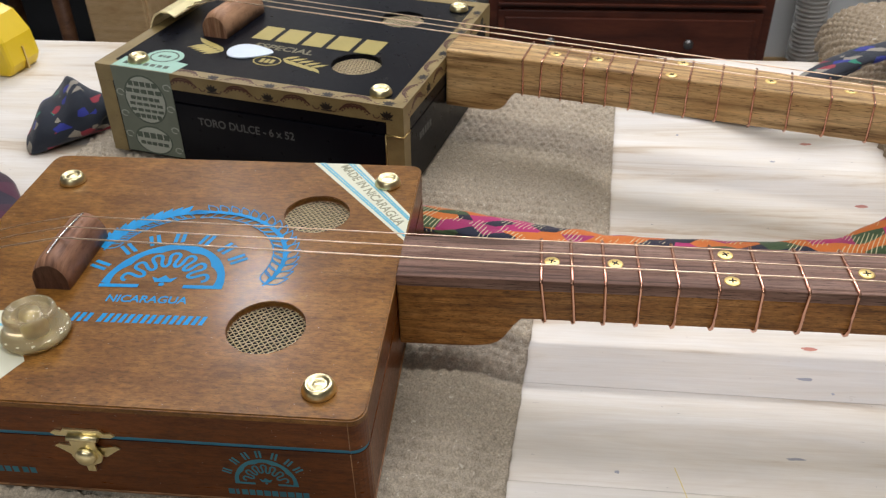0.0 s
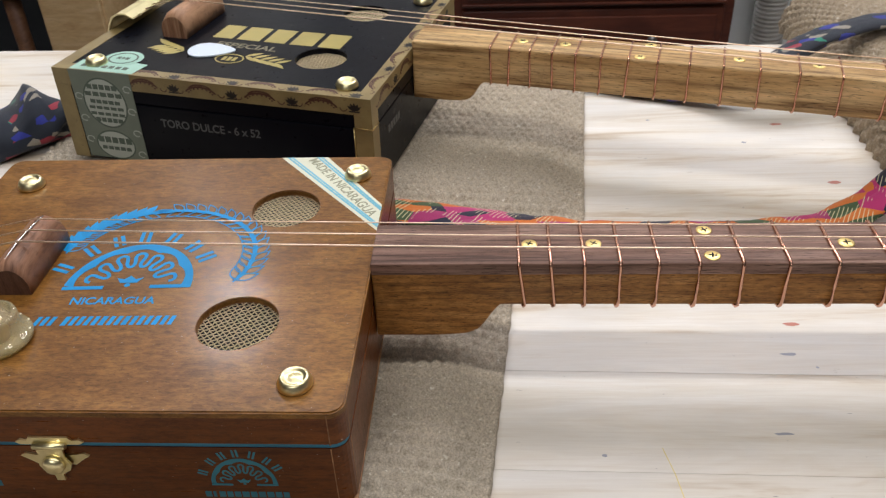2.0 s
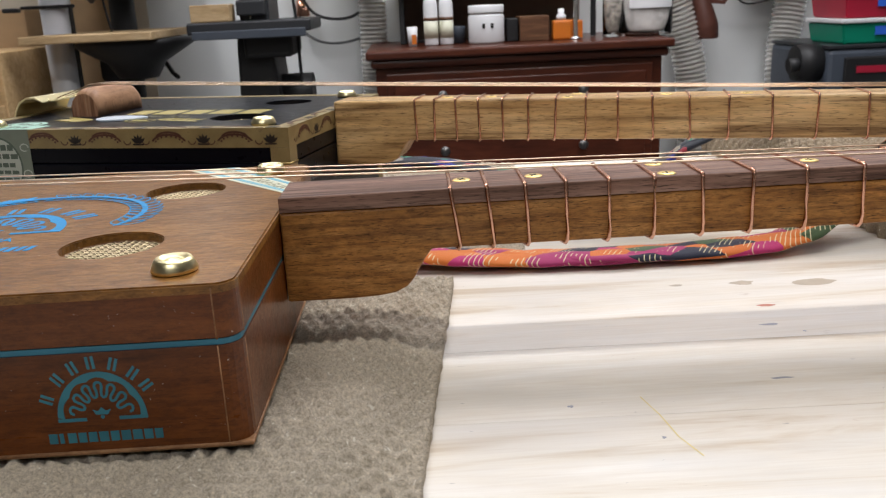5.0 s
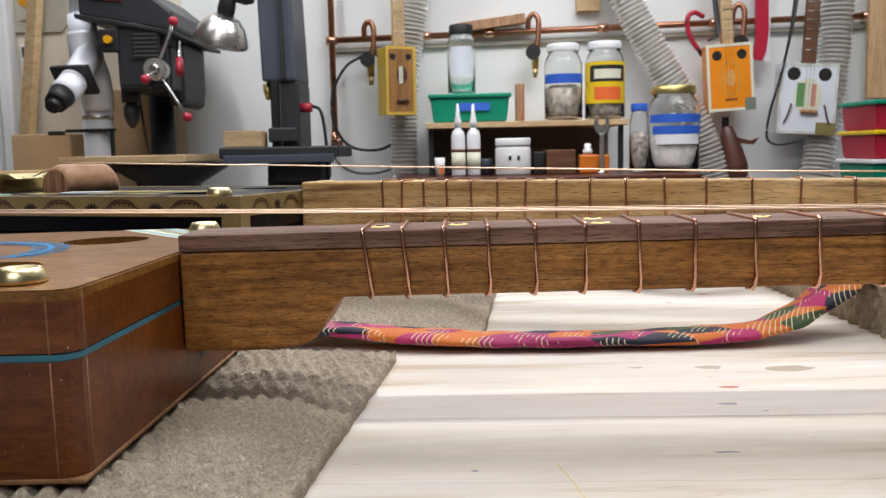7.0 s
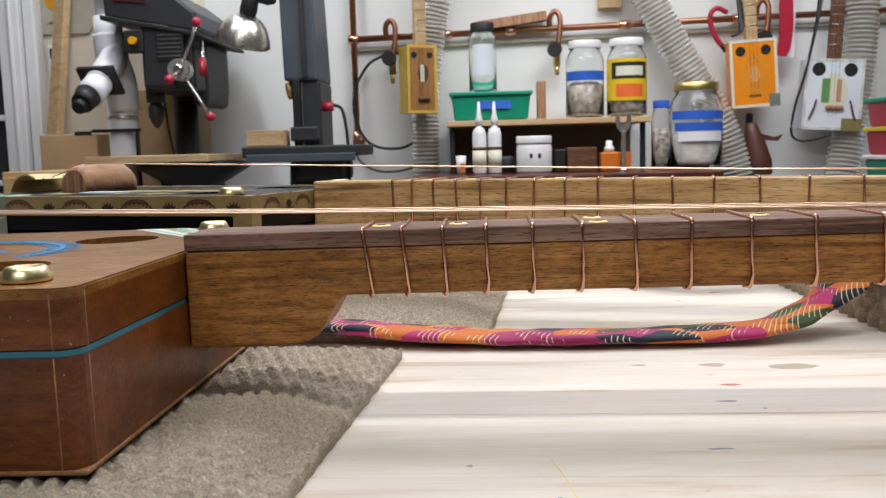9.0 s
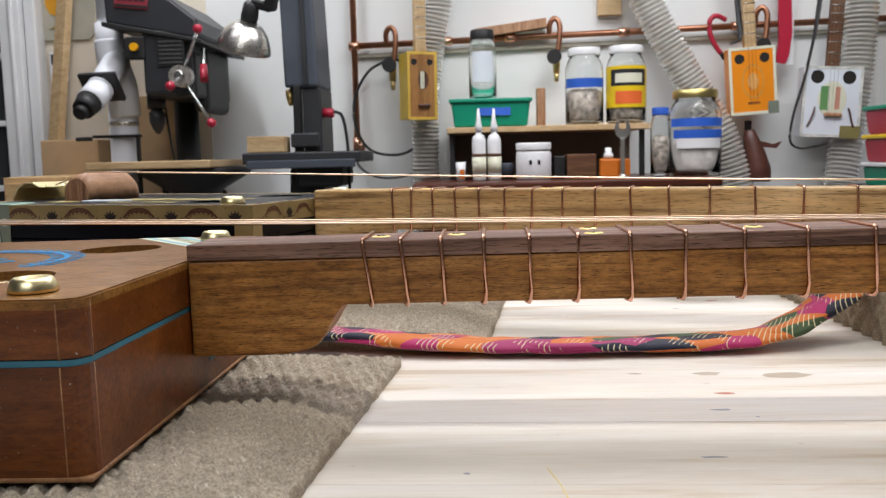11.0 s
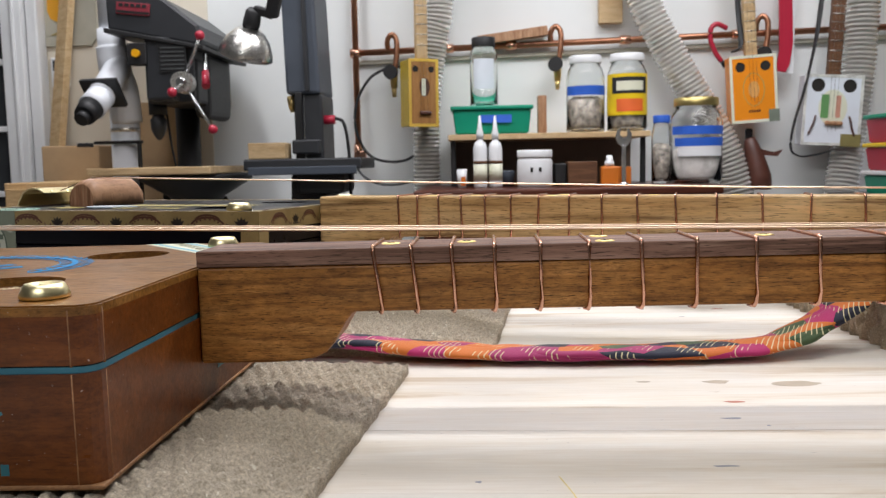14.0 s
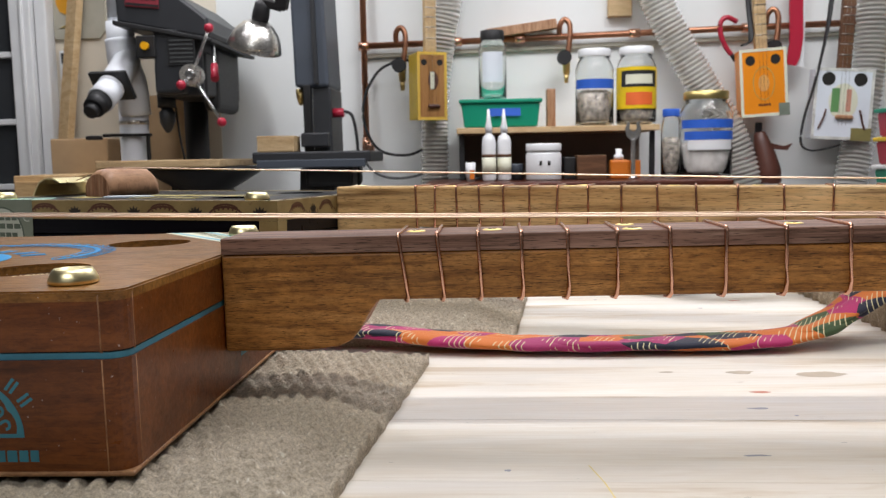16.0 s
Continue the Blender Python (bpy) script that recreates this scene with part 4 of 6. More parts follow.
for k in range(4):
    ornament(Matrix.Translation((-0.176 + 0.0465 * k, -e - 0.0001, H2 - 0.0062)) @ FRONT)
    ornament(Matrix.Translation((-0.176 + 0.0465 * k, TW / 2, H2 + e + 0.00005)))
for k in range(4):
    ornament(Matrix.Translation((e + 0.0001, 0.028 + 0.0465 * k, H2 - 0.0062)) @ SIDE)
    ornament(Matrix.Translation((-TW / 2, 0.028 + 0.0465 * k, H2 + e + 0.00005)) @ pose(0, 0, 0, 0, 0, 90))
for cx in (-0.0128, -W2 - e):
    for cy, dy in ((-e, 0), (D2, e)):
        part("corner_border", bbox(cx, cx + 0.0128 + e, cy, cy + e, 0, H2 - 0.0126), M_TRIM, g2)
part("corner_border", bbox(0.0, e, -e, 0.0125, 0, H2 - 0.0126), M_TRIM, g2)
part("corner_border", bbox(0.0, e, D2 - 0.0125, D2 + e, 0, H2 - 0.0126), M_TRIM, g2)
for p0, p1 in (((-0.0135, -0.0005, S2), (0.0005, -0.0005, S2)), ((0.0005, -0.0005, S2), (0.0005, 0.012, S2)), ((-0.0135, -0.0005, 0), (-0.0135, -0.0005, S2))):
    part("edge_line", rod(p0, p1, 0.00055, None, 6), M_BRASS_DULL, g2)
for sx, sy in ((-0.0230, 0.0169), (-0.2224, 0.0142), (-0.0211, 0.1938)):
    part("corner_grommet", place(corner_grommet(), pose(sx, sy, H2)), M_BRASS, g2, "polished brass corner cap")
# tax stamp folded over the front edge, mint label on the lid
st = part("stamp_paper", bbox(-0.2380, -0.1865, -0.0006, -0.0003, 0.002, H2 + 0.0006), M_STAMP, g2, "grey-green engraved stamp paper over the front edge")
for k, (zz, ww, hh) in enumerate(((0.062, 0.026, 0.004), (0.056, 0.032, 0.0035), (0.050, 0.026, 0.003), (0.045, 0.030, 0.0025), (0.040, 0.030, 0.0025), (0.035, 0.024, 0.0035), (0.018, 0.03, 0.005), (0.011, 0.026, 0.003))):
    b = bars([ww / 6] * 5, hh, ww / 28)
    pieces("stamp_line", place(b, Matrix.Translation((-0.2122, -0.00085, zz)) @ FRONT), M_STAMPDARK, st)
for cz, rx, rz in ((0.049, 0.0185, 0.0205), (0.014, 0.017, 0.0125)):
    part("stamp_field", place(plate(circle(0, 0, rx - 0.0013, 32, rz - 0.0013), [], 0, 0.0001), Matrix.Translation((-0.2122, -0.00066, cz)) @ FRONT), M_STAMPINK, st)
    part("stamp_oval", place(arc_band(0, 0, rx, rz, 0, 360, 0.0012), Matrix.Translation((-0.2122, -0.00064, cz)) @ FRONT), M_STAMPDARK, st)
for k in range(7):
    part("stamp_scroll", place(arc_band(0, 0, 0.0035, 0.0028, 0, 300, 0.0008), Matrix.Translation((-0.2337 if k % 2 else -0.1907, -0.00066, 0.008 + 0.009 * k)) @ FRONT), M_STAMPINK, st)
mint = part("mint_label", plate([(-0.2375, 0.001), (-0.185, 0.001), (-0.182, 0.019), (-0.198, 0.021), (-0.2365, 0.018)], [], H2 + 0.0003, H2 + 0.0005), M_MINT, g2, "mint green printed label")
part("label_disc", place(plate(circle(0, 0, 0.0155, 32, 0.0135), [], 0, 0.0002), pose(-0.207, 0.026, H2 + 0.0004)), M_MINT, mint)
part("label_ring", place(arc_band(0, 0, 0.0118, 0.0102, 0, 360, 0.0014), pose(-0.207, 0.026, H2 + 0.00062)), M_STAMPDARK, mint)
pieces("label_line", place(bars([0.004] * 7, 0.0045, 0.0018), pose(-0.212, 0.0085, H2 + 0.0006)), M_STAMPDARK, mint)
pieces("label_line", place(bars([0.003, 0.002, 0.003], 0.004, 0.001), pose(-0.207, 0.026, H2 + 0.0007)), M_STAMPDARK, mint)
# gold prints
GP = H2 + 0.0001
pieces("brand_bars", place(bars([0.017, 0.0195, 0.0175, 0.0195, 0.0185], 0.027, 0.0042), pose(-0.1075, 0.0945, GP, 0, 0, -1)), M_GOLDPRINT, g2, "bold gold printed bars")
part("word_lettering", place(lettering("ESPECIAL", 0.0118, 1.08), pose(-0.1265, 0.0690, GP, 0, 0, -2)), M_GREYGOLD, g2)
for x0, x1, dirn in ((-0.170, -0.192, 1), (-0.118, -0.084, -1)):
    br = []
    n = 5
    for i in range(n):
        xx = x0 + (x1 - x0) * i / n
        hd = 180 if x1 < x0 else 0
        for s_ in (-1, 1):
            br.append(place(leaf(0.0135 if hd == 0 else 0.017, 0.0023 if hd == 0 else 0.0030), pose(xx, (0.0515 if hd == 0 else 0.051) - (0.010 * i / n if hd == 0 else -0.010 * i / n), 0.000008 * (2 * i + s_ + 1), 0, 0, hd + s_ * 36)))
    pieces("gold_sprig", place(join(*br), pose(0, 0, GP)), M_GOLDPRINT, g2, "gold printed leaf sprig")
part("gold_medal", place(join(arc_band(0, 0, 0.0115, 0.0088, 0, 360, 0.0012), bars([0.003, 0.003, 0.003], 0.007, 0.0012)), pose(-0.1278, 0.0438, GP + 0.0002)), M_GOLDPRINT, g2)
part("size_lettering", place(lettering("TORO DULCE - 6 x 52", 0.0090, 0.93), Matrix.Translation((-0.1275, -0.0001, 0.0372)) @ FRONT), M_GREYPRINT, g2)
pieces("side_line", place(bars([0.004] * 5, 0.006, 0.0015), Matrix.Translation((0.0001, 0.045, 0.036)) @ SIDE), M_GREYPRINT, g2)
# bridge, tailpiece
bridge = part("bridge", place(loaf(0.064, 0.0215, 0.0215), pose(-0.1905, 0.0735, H2, 0, 0, 0)), [M_BRIDGE2, M_BRIDGE], g2, "smooth light cherry bridge")
tail = part("tailpiece", place(side_prism([(-0.006, -0.012), (0.0, 0.004), (0.004, 0.011), (0.011, 0.0145), (0.018, 0.0145), (0.024, 0.0115), (0.0245, 0.0105), (0.018, 0.0132), (0.011, 0.0132), (0.0052, 0.0098), (0.001, 0.003), (-0.005, -0.012)], 0.078, 0.144, 0), pose(-0.2535, 0, H2)), M_BRASS, g2, "curved brass tailpiece")
for k in range(3):
    part("string_hole", place(lathe([(0.0016, 0), (0.0016, 0.0006), (0.0009, 0.0008), (0.0, 0.0008)], 14), Matrix.Translation((-0.2296, 0.088 + 0.018 * k, H2 + 0.0112)) @ pose(0, 0, 0, 0, 60, 0)), M_BRASS, tail)
# neck, frets, strings
N20, N21, Z2 = 0.0926, 0.1275, H2 + 0.0066
part("neck", side_prism(neck_profile(0.0004, 0.056, 0.53, Z2, H2 - 0.0222, H2 - 0.0400), N20, N21, 0.0016), M_OAK, g2, "golden oak neck with a rounded heel")
part("headstock", bbox(0.53, 0.68, N20 - 0.008, N21 + 0.008, Z2 - 0.03, Z2 - 0.014, 0.003), M_OAK, g2)
for k in range(15):
    fx = -0.183 + 0.2445 * 1.0595 ** k
    wire_fret(g2, fx, N20, N21, Z2, H2 - 0.0222, 0.0008, random.uniform(-0.0008, 0.0015), -0.0016)
for dx, dy in ((0.0827, 0.1100), (0.1148, 0.1103), (0.1761, 0.1222), (0.1704, 0.0985), (0.2387, 0.1090), (0.2917, 0.1090)):
    dot_screw(g2, dx, dy, Z2)
for sy, r in ((0.0992, 0.0005), (0.1100, 0.00042), (0.1207, 0.00038)):
    part("string", tube([(-0.232, sy, H2 + 0.0115), (-0.199, sy, H2 + 0.0222), (0.05, sy, H2 + 0.017), (0.3, sy, H2 + 0.0118), (0.52, sy, Z2 + 0.003)], r, 6), M_BRONZE, g2)

# pick lying on the black lid
pick_pts = []
for i in range(36):
    a = 2 * math.pi * i / 36
    ca = math.cos(a)
    pick_pts.append((0.0185 * ca + 0.004, 0.0125 * math.sin(a) * (1 - 0.42 * ca)))
gm = g2.matrix_world @ pose(-0.1520, 0.0542, H2 + 0.0004, 0, 0, 10)
thing("guitar_pick", plate(pick_pts, [], 0, 0.0009), M_PICK, "pale pearl blue plastic pick lying on the black lid", "pick", m=gm)

# ---- bolster, straps and small things on the table ----
def bolster_mesh(x0, x1, y0, y1, h, pitch, amp):
    """A mat rolled into a low half-round rest along y, with rows of knots."""
    bm = bmesh.new()
    nu, nv = 150, int((y1 - y0) / pitch * 4)
    grid = []
    for j in range(nv + 1):
        py = y0 + (y1 - y0) * j / nv
        row = []
        for i in range(nu + 1):
            a = math.pi * i / nu
            ca = math.copysign(abs(math.cos(a)) ** 0.75, math.cos(a))
            sa = math.sin(a) ** 0.62
            s = i / nu * (x1 - x0) * 1.4
            k = py / pitch
            bump = abs(math.sin(math.pi * (s / (pitch * 1.25) + 0.5 * (math.floor(k) % 2)))) * math.sin(math.pi * (k % 1.0))
            r = 1 + (amp / h) * (bump ** 0.6) * (1 + 0.4 * noise.noise(Vector((s * 150, py * 150, 2))))
            end = min(1.0, (j + 1.5) / 8, (nv - j + 1.5) / 8) ** 0.4
            row.append(bm.verts.new(((x0 + x1) / 2 - (x1 - x0) / 2 * ca * r, py, h * sa * r * end)))
        grid.append(row)
    for j in range(nv):
        for i in range(nu):
            bm.faces.new((grid[j][i + 1], grid[j][i], grid[j + 1][i], grid[j + 1][i + 1])).smooth = True
    bm.faces.new(grid[0])
    bm.faces.new(grid[-1][::-1])
    return bm


thing("neck_rest", bolster_mesh(0.366, 0.486, 0.33, 0.90, 0.0505, 0.0072, 0.003), M_JUTE2, "rolled tan jute mat propping up both guitar necks", "neck rest", m=pose(0, 0, T))


def strap(ctrl, half, flat, twist):
    """A soft folded cloth strap along control points."""
    pts = spline(ctrl, 12)
    radii = [half * (1 + 0.12 * noise.noise(Vector((i * 0.17, twist, 0)))) for i in range(len(pts))]
    bm = tube(pts, half, 18, flat, radii)
    for v in bm.verts:
        n_ = noise.noise(Vector((v.co.x * 55 + twist, v.co.y * 90, v.co.z * 120)))
        v.co.z += 0.0011 * n_
    return bm


def folded_strap(ctrl, half, flat, twist, mat, label):
    """A cloth strap rolled lengthwise: a wide outer fold and a narrower one winding over it."""
    st_ = root("guitar_strap", pose(0, 0, 0), label, "strap", "guitar straps")
    part("outer_fold", strap(ctrl, half, flat, twist), mat, st_)
    upper = [(x, y + half * 0.45 * math.sin(1.7 * i + twist), z + half * flat * 0.30) for i, (x, y, z) in enumerate(ctrl)]
    part("inner_fold", strap(upper, half * 0.62, flat * 1.15, twist + 3), mat, st_)
    return st_


folded_strap([(-0.095, 0.5440, 0.913), (-0.025, 0.5430, 0.913), (0.035, 0.5360, 0.911), (0.075, 0.5300, 0.908), (0.105, 0.5250, 0.906), (0.140, 0.5225, 0.9050), (0.185, 0.5215, 0.905), (0.230, 0.5215, 0.905), (0.273, 0.5240, 0.9058), (0.305, 0.5310, 0.911), (0.340, 0.5460, 0.926), (0.377, 0.5660, 0.948), (0.415, 0.5860, 0.9595), (0.455, 0.5960, 0.957)], 0.0150, 0.25, 1.0,
             M_STRAP, "orange, magenta and navy printed cotton guitar strap, loosely folded")
folded_strap([(-0.03, 0.825, 0.919), (0.04, 0.812, 0.919), (0.09, 0.798, 0.917), (0.14, 0.776, 0.909), (0.19, 0.755, 0.9052), (0.235, 0.738, 0.906), (0.27, 0.724, 0.920), (0.30, 0.716, 0.942), (0.345, 0.738, 0.9565), (0.40, 0.762, 0.960), (0.45, 0.775, 0.957)], 0.0135, 0.30, 4.0,
             M_STRAP2, "navy floral printed cotton guitar strap")
folded_strap([(-0.303, 0.43, 0.908), (-0.312, 0.50, 0.911), (-0.335, 0.545, 0.914), (-0.378, 0.572, 0.914), (-0.43, 0.565, 0.911), (-0.47, 0.53, 0.908)], 0.024, 0.42, 7.0,
             M_STRAP3, "dark plum printed cotton strap curling behind the box")


def strap_bundle():
    """The gathered end of a cloth strap: a pointed fold swelling into a loop."""
    bm = bmesh.new()
    nu, nv = 40, 28
    rows = []
    for i in range(nu + 1):
        t = i / nu
        w = 0.040 * (t ** 0.55) * (1.0 if t < 0.75 else math.sqrt(max(0.0, 1 - ((t - 0.75) / 0.25) ** 2)) * 0.95 + 0.05)
        h = 0.050 * t ** 0.5 * (1.0 if t < 0.7 else math.sqrt(max(0.0, 1 - ((t - 0.7) / 0.3) ** 2)) + 0.02)
        row = []
        for k in range(nv):
            a = 2 * math.pi * k / nv
            zz = 0.42 * h + 0.58 * h * math.sin(a) if math.sin(a) > 0 else 0.42 * h * (1 + math.sin(a))
            fold = 1 + 0.16 * math.sin(5 * a + 9 * t) * t + 0.15 * noise.noise(Vector((t * 5, math.cos(a) * 2, math.sin(a) * 2)))
            row.append(bm.verts.new((0.078 * t, w * math.cos(a) * fold, max(0.0006, zz * (1 + 0.10 * math.sin(3 * a + 14 * t))))))
        rows.append(row)
    for a, b in zip(rows, rows[1:]):
        for k in range(nv):
            bm.faces.new((a[k], b[k], b[(k + 1) % nv], a[(k + 1) % nv])).smooth = True
    bm.faces.new(rows[-1])
    bmesh.ops.remove_doubles(bm, verts=bm.verts, dist=1e-5)
    bmesh.ops.recalc_face_normals(bm, faces=bm.faces)
    return bm


thing("gathered_strap", strap_bundle(), M_STRAP2, "gathered navy floral cloth strap end beside the black box", "strap", "guitar straps", m=pose(-0.3465, 0.6338, T, 0, 0, 60))

tape = root("tape_measure", pose(-0.482, 0.812, T, 0, 0, -12), "yellow plastic tape measure standing on the table", "tape measure")
case = side_prism([(-0.05, 0.0), (0.05, 0.0), (0.056, 0.012), (0.053, 0.036), (0.040, 0.056), (0.012, 0.066), (-0.03, 0.064), (-0.052, 0.044), (-0.056, 0.014)], -0.022, 0.022, 0.004)
M_YELLOW = paint("yellow_plastic", (0.80, 0.56, 0.015), 0.32, 0.05, 0, 30, 0.02)
part("case", case, M_YELLOW, tape, "bright yellow moulded case")
part("case_seam", bbox(-0.0565, 0.0565, -0.0008, 0.0008, 0.002, 0.0255), M_BRASS_DULL, tape)
part("lock_button", rod((0.028, -0.0225, 0.046), (0.028, -0.0245, 0.046), 0.006, None, 16), M_DARK, tape)

# ---- workshop along the wall ----
ORIGIN = pose(0.062, 0, 0)
M_GREYIRON = paint("dark_grey_enamel", (0.028, 0.030, 0.034), 0.42, 0.15, 0, 25, 0.05)
M_BLUEIRON = paint("blue_grey_enamel", (0.065, 0.078, 0.10), 0.45, 0.15, 0, 25, 0.05)
M_BLACK = paint("black_rubber", (0.012, 0.012, 0.013), 0.55, 0.15, 0, 30, 0.03)
M_RED = paint("red_plastic", (0.42, 0.018, 0.045), 0.35, 0.08, 0, 30, 0.02)
M_GREEN = paint("green_plastic", (0.0, 0.27, 0.16), 0.4, 0.06, 0, 30, 0.02)
M_TAPE = paint("blue_tape", (0.02, 0.11, 0.55), 0.6, 0.08, 0, 40, 0.02)
M_ORANGE = paint("orange_lacquer", (0.80, 0.26, 0.012), 0.35, 0.07, 0, 30, 0.02)
M_WHITEBOX = paint("white_lacquer", (0.72, 0.76, 0.82), 0.35, 0.06, 0, 30, 0.02)
M_PVC = paint("white_pvc", (0.76, 0.78, 0.82), 0.35, 0.05, 0, 20, 0.02)
M_CARD = paint("brown_card", (0.50, 0.34, 0.19), 0.75, 0.12, 0, 30, 0.04)
M_LEATHER = paint("brown_leather", (0.085, 0.03, 0.02), 0.42, 0.25, 0, 60, 0.08)
M_PIPE = paint("aged_copper_pipe", (0.42, 0.20, 0.12), 0.4, 0.25, 1.0, 40, 0.04)
M_CHROME = paint("spun_aluminium", (0.72, 0.70, 0.66), 0.28, 0.08, 1.0, 40, 0.03)
M_AMBER = paint("amber_button", (0.85, 0.42, 0.01), 0.3)
M_BEER = paint("beer_print", (0.70, 0.33, 0.02), 0.4, 0.1)
M_PLAQUE = paint("grey_plaque", (0.46, 0.44, 0.36), 0.6, 0.12, 0, 30, 0.04)
M_ORANGEGLUE = paint("orange_bottle", (0.62, 0.17, 0.02), 0.3, 0.1)
M_BACKPANEL = paint("brown_back_panel", (0.20, 0.15, 0.11), 0.7, 0.2, 0, 20, 0.04)
M_NUTS = paint("mixed_hardware", (0.22, 0.19, 0.16), 0.5, 0.75, 0.3, 260, 0.3)
M_GLASS = clear("jar_glass")
M_TIN = paint("gold_tin_lid", (0.62, 0.5, 0.2), 0.35, 0.08, 1.0)
M_PANE = paint("dark_window_glass", (0.035, 0.038, 0.042), 0.12, 0.2, 0, 10, 0.0)


def hose_plastic():
    w = Nodes("clear_ribbed_hose")
    v = w.coords()
    w.set(Base_Color=w.ramp(w.noise(v, 20.0), [(0.3, (0.60, 0.575, 0.53)), (0.7, (0.70, 0.68, 0.64))]), Roughness=0.16, Transmission_Weight=0.6, IOR=1.25)
    return w.mat


M_HOSE = hose_plastic()


def ribbed_hose(ctrl, r, pitch, label):
    """A flexible dust hose with raised ribs."""
    base = spline(ctrl, 40)
    total = sum((b - a).length for a, b in zip(base, base[1:]))
    n = int(total / pitch * 6)
    pts, acc, k = [], 0.0, 0
    for i in range(n + 1):
        want = total * i / n
        while k < len(base) - 2 and acc + (base[k + 1] - base[k]).length < want:
            acc += (base[k + 1] - base[k]).length
            k += 1
        seg = (base[k + 1] - base[k])
        pts.append(base[k] + seg * ((want - acc) / max(seg.length, 1e-6)))
    radii = [r * (1 + 0.075 * math.sin(2 * math.pi * i / 6)) for i in range(len(pts))]
    return thing("dust_hose", tube(pts, r, 20, 1.0, radii), M_HOSE, label, "hose", "dust hoses")


# glazed door at the far left
door = root("door_1", pose(-1.603, 2.66, 0), "white glazed door with dark panes and divided bars", "door")
door["kind"] = "structure"
part("stile", bbox(0.235, 0.300, -0.03, 0.03, 0, 2.1, 0.004), M_WHITE, door)
part("stile", bbox(-0.42, -0.33, -0.03, 0.03, 0, 2.1, 0.004), M_WHITE, door)
part("casing", bbox(0.304, 0.340, -0.012, 0.045, 0, 2.16, 0.006), M_WHITE, door)
part("casing_bead", bbox(0.270, 0.280, -0.038, -0.028, 0, 2.1, 0.003), M_WHITE, door)
part("top_rail", bbox(-0.33, 0.235, -0.03, 0.03, 1.98, 2.1, 0.004), M_WHITE, door)
part("bottom_rail", bbox(-0.33, 0.235, -0.03, 0.03, 0, 0.12, 0.004), M_WHITE, door)
PANE_Z = (0.12, 0.545, 0.745, 0.945, 1.143, 1.345, 1.548, 1.755, 1.98)
for zz in PANE_Z[1:-1]:
    part("muntin", bbox(-0.33, 0.235, -0.022, 0.022, zz - 0.009, zz + 0.009, 0.003), M_WHITE, door)
for zz, z1 in zip(PANE_Z, PANE_Z[1:]):
    part("pane", bbox(-0.33, 0.235, -0.003, 0.003, zz, z1), M_PANE, door)

# Thin sheet added; its cream colour paints warm light and shadow on the wall.
structure("wall_panel", bbox(-1.305, -0.76, WALL_Y - 0.005, WALL_Y - 0.001, 0, 2.45), paint("warm_wall_tint", (0.74, 0.67, 0.55), 0.65, 0.08, 0, 8, 0.04), "cream sheet added for the warm light on the workshop wall", "wall")
plaque = root("wall_plaque", pose(-1.194, WALL_Y - 0.001, 1.502), "grey eight-sided plaque with a painted beer glass", "plaque")
part("board", place(plate([(-0.09, -0.08), (-0.07, -0.105), (0.07, -0.105), (0.09, -0.08), (0.09, 0.10), (0.07, 0.125), (-0.07, 0.125), (-0.09, 0.10)], [], 0, 0.014), FRONT), M_PLAQUE, plaque)
part("beer", place(plate([(-0.034, 0.045), (-0.036, 0.0), (-0.026, -0.022), (-0.008, -0.032), (0.008, -0.032), (0.026, -0.022), (0.036, 0.0), (0.034, 0.045)], [], 0, 0.003), Matrix.Translation((-0.025, -0.014, 0)) @ FRONT), M_BEER, plaque)
part("foam", place(plate([(-0.034, 0.045), (0.034, 0.045), (0.030, 0.066), (-0.030, 0.066)], [], 0, 0.0034), Matrix.Translation((-0.025, -0.014, 0)) @ FRONT), M_WHITE, plaque)
part("stem", place(plate([(-0.006, -0.032), (0.006, -0.032), (0.006, -0.062), (0.03, -0.072), (-0.03, -0.072), (-0.006, -0.062)], [], 0, 0.0026), Matrix.Translation((-0.025, -0.014, 0)) @ FRONT), M_TIN, plaque)

thermo = root("wall_switch", pose(-1.228, WALL_Y - 0.001, 1.317), "white wall control with a dark display", "switch")
part("plate", bbox(-0.026, 0.026, -0.02, 0, -0.045, 0.045, 0.004), M_WHITE, thermo)
part("display", bbox(-0.018, 0.018, -0.022, -0.0195, 0.005, 0.036), M_PANE, thermo)

post = root("leaning_board", pose(0, 0, 0), "long tan timber board leaning against the wall", "board")
part("board", place(bbox(-0.023, 0.023, -0.012, 0.012, 0, 1.75, 0.002), look((-1.275, 2.46, 0.02), (-1.155, 2.69, 1.75)) @ pose(0, 0, 0, 180, 0, 0)), M_SHELF, post)
part("blue_band", place(bbox(-0.0245, 0.0245, -0.0135, 0.0135, 1.56, 1.61, 0.001), look((-1.275, 2.46, 0.02), (-1.155, 2.69, 1.75)) @ pose(0, 0, 0, 180, 0, 0)), M_TAPE, post)

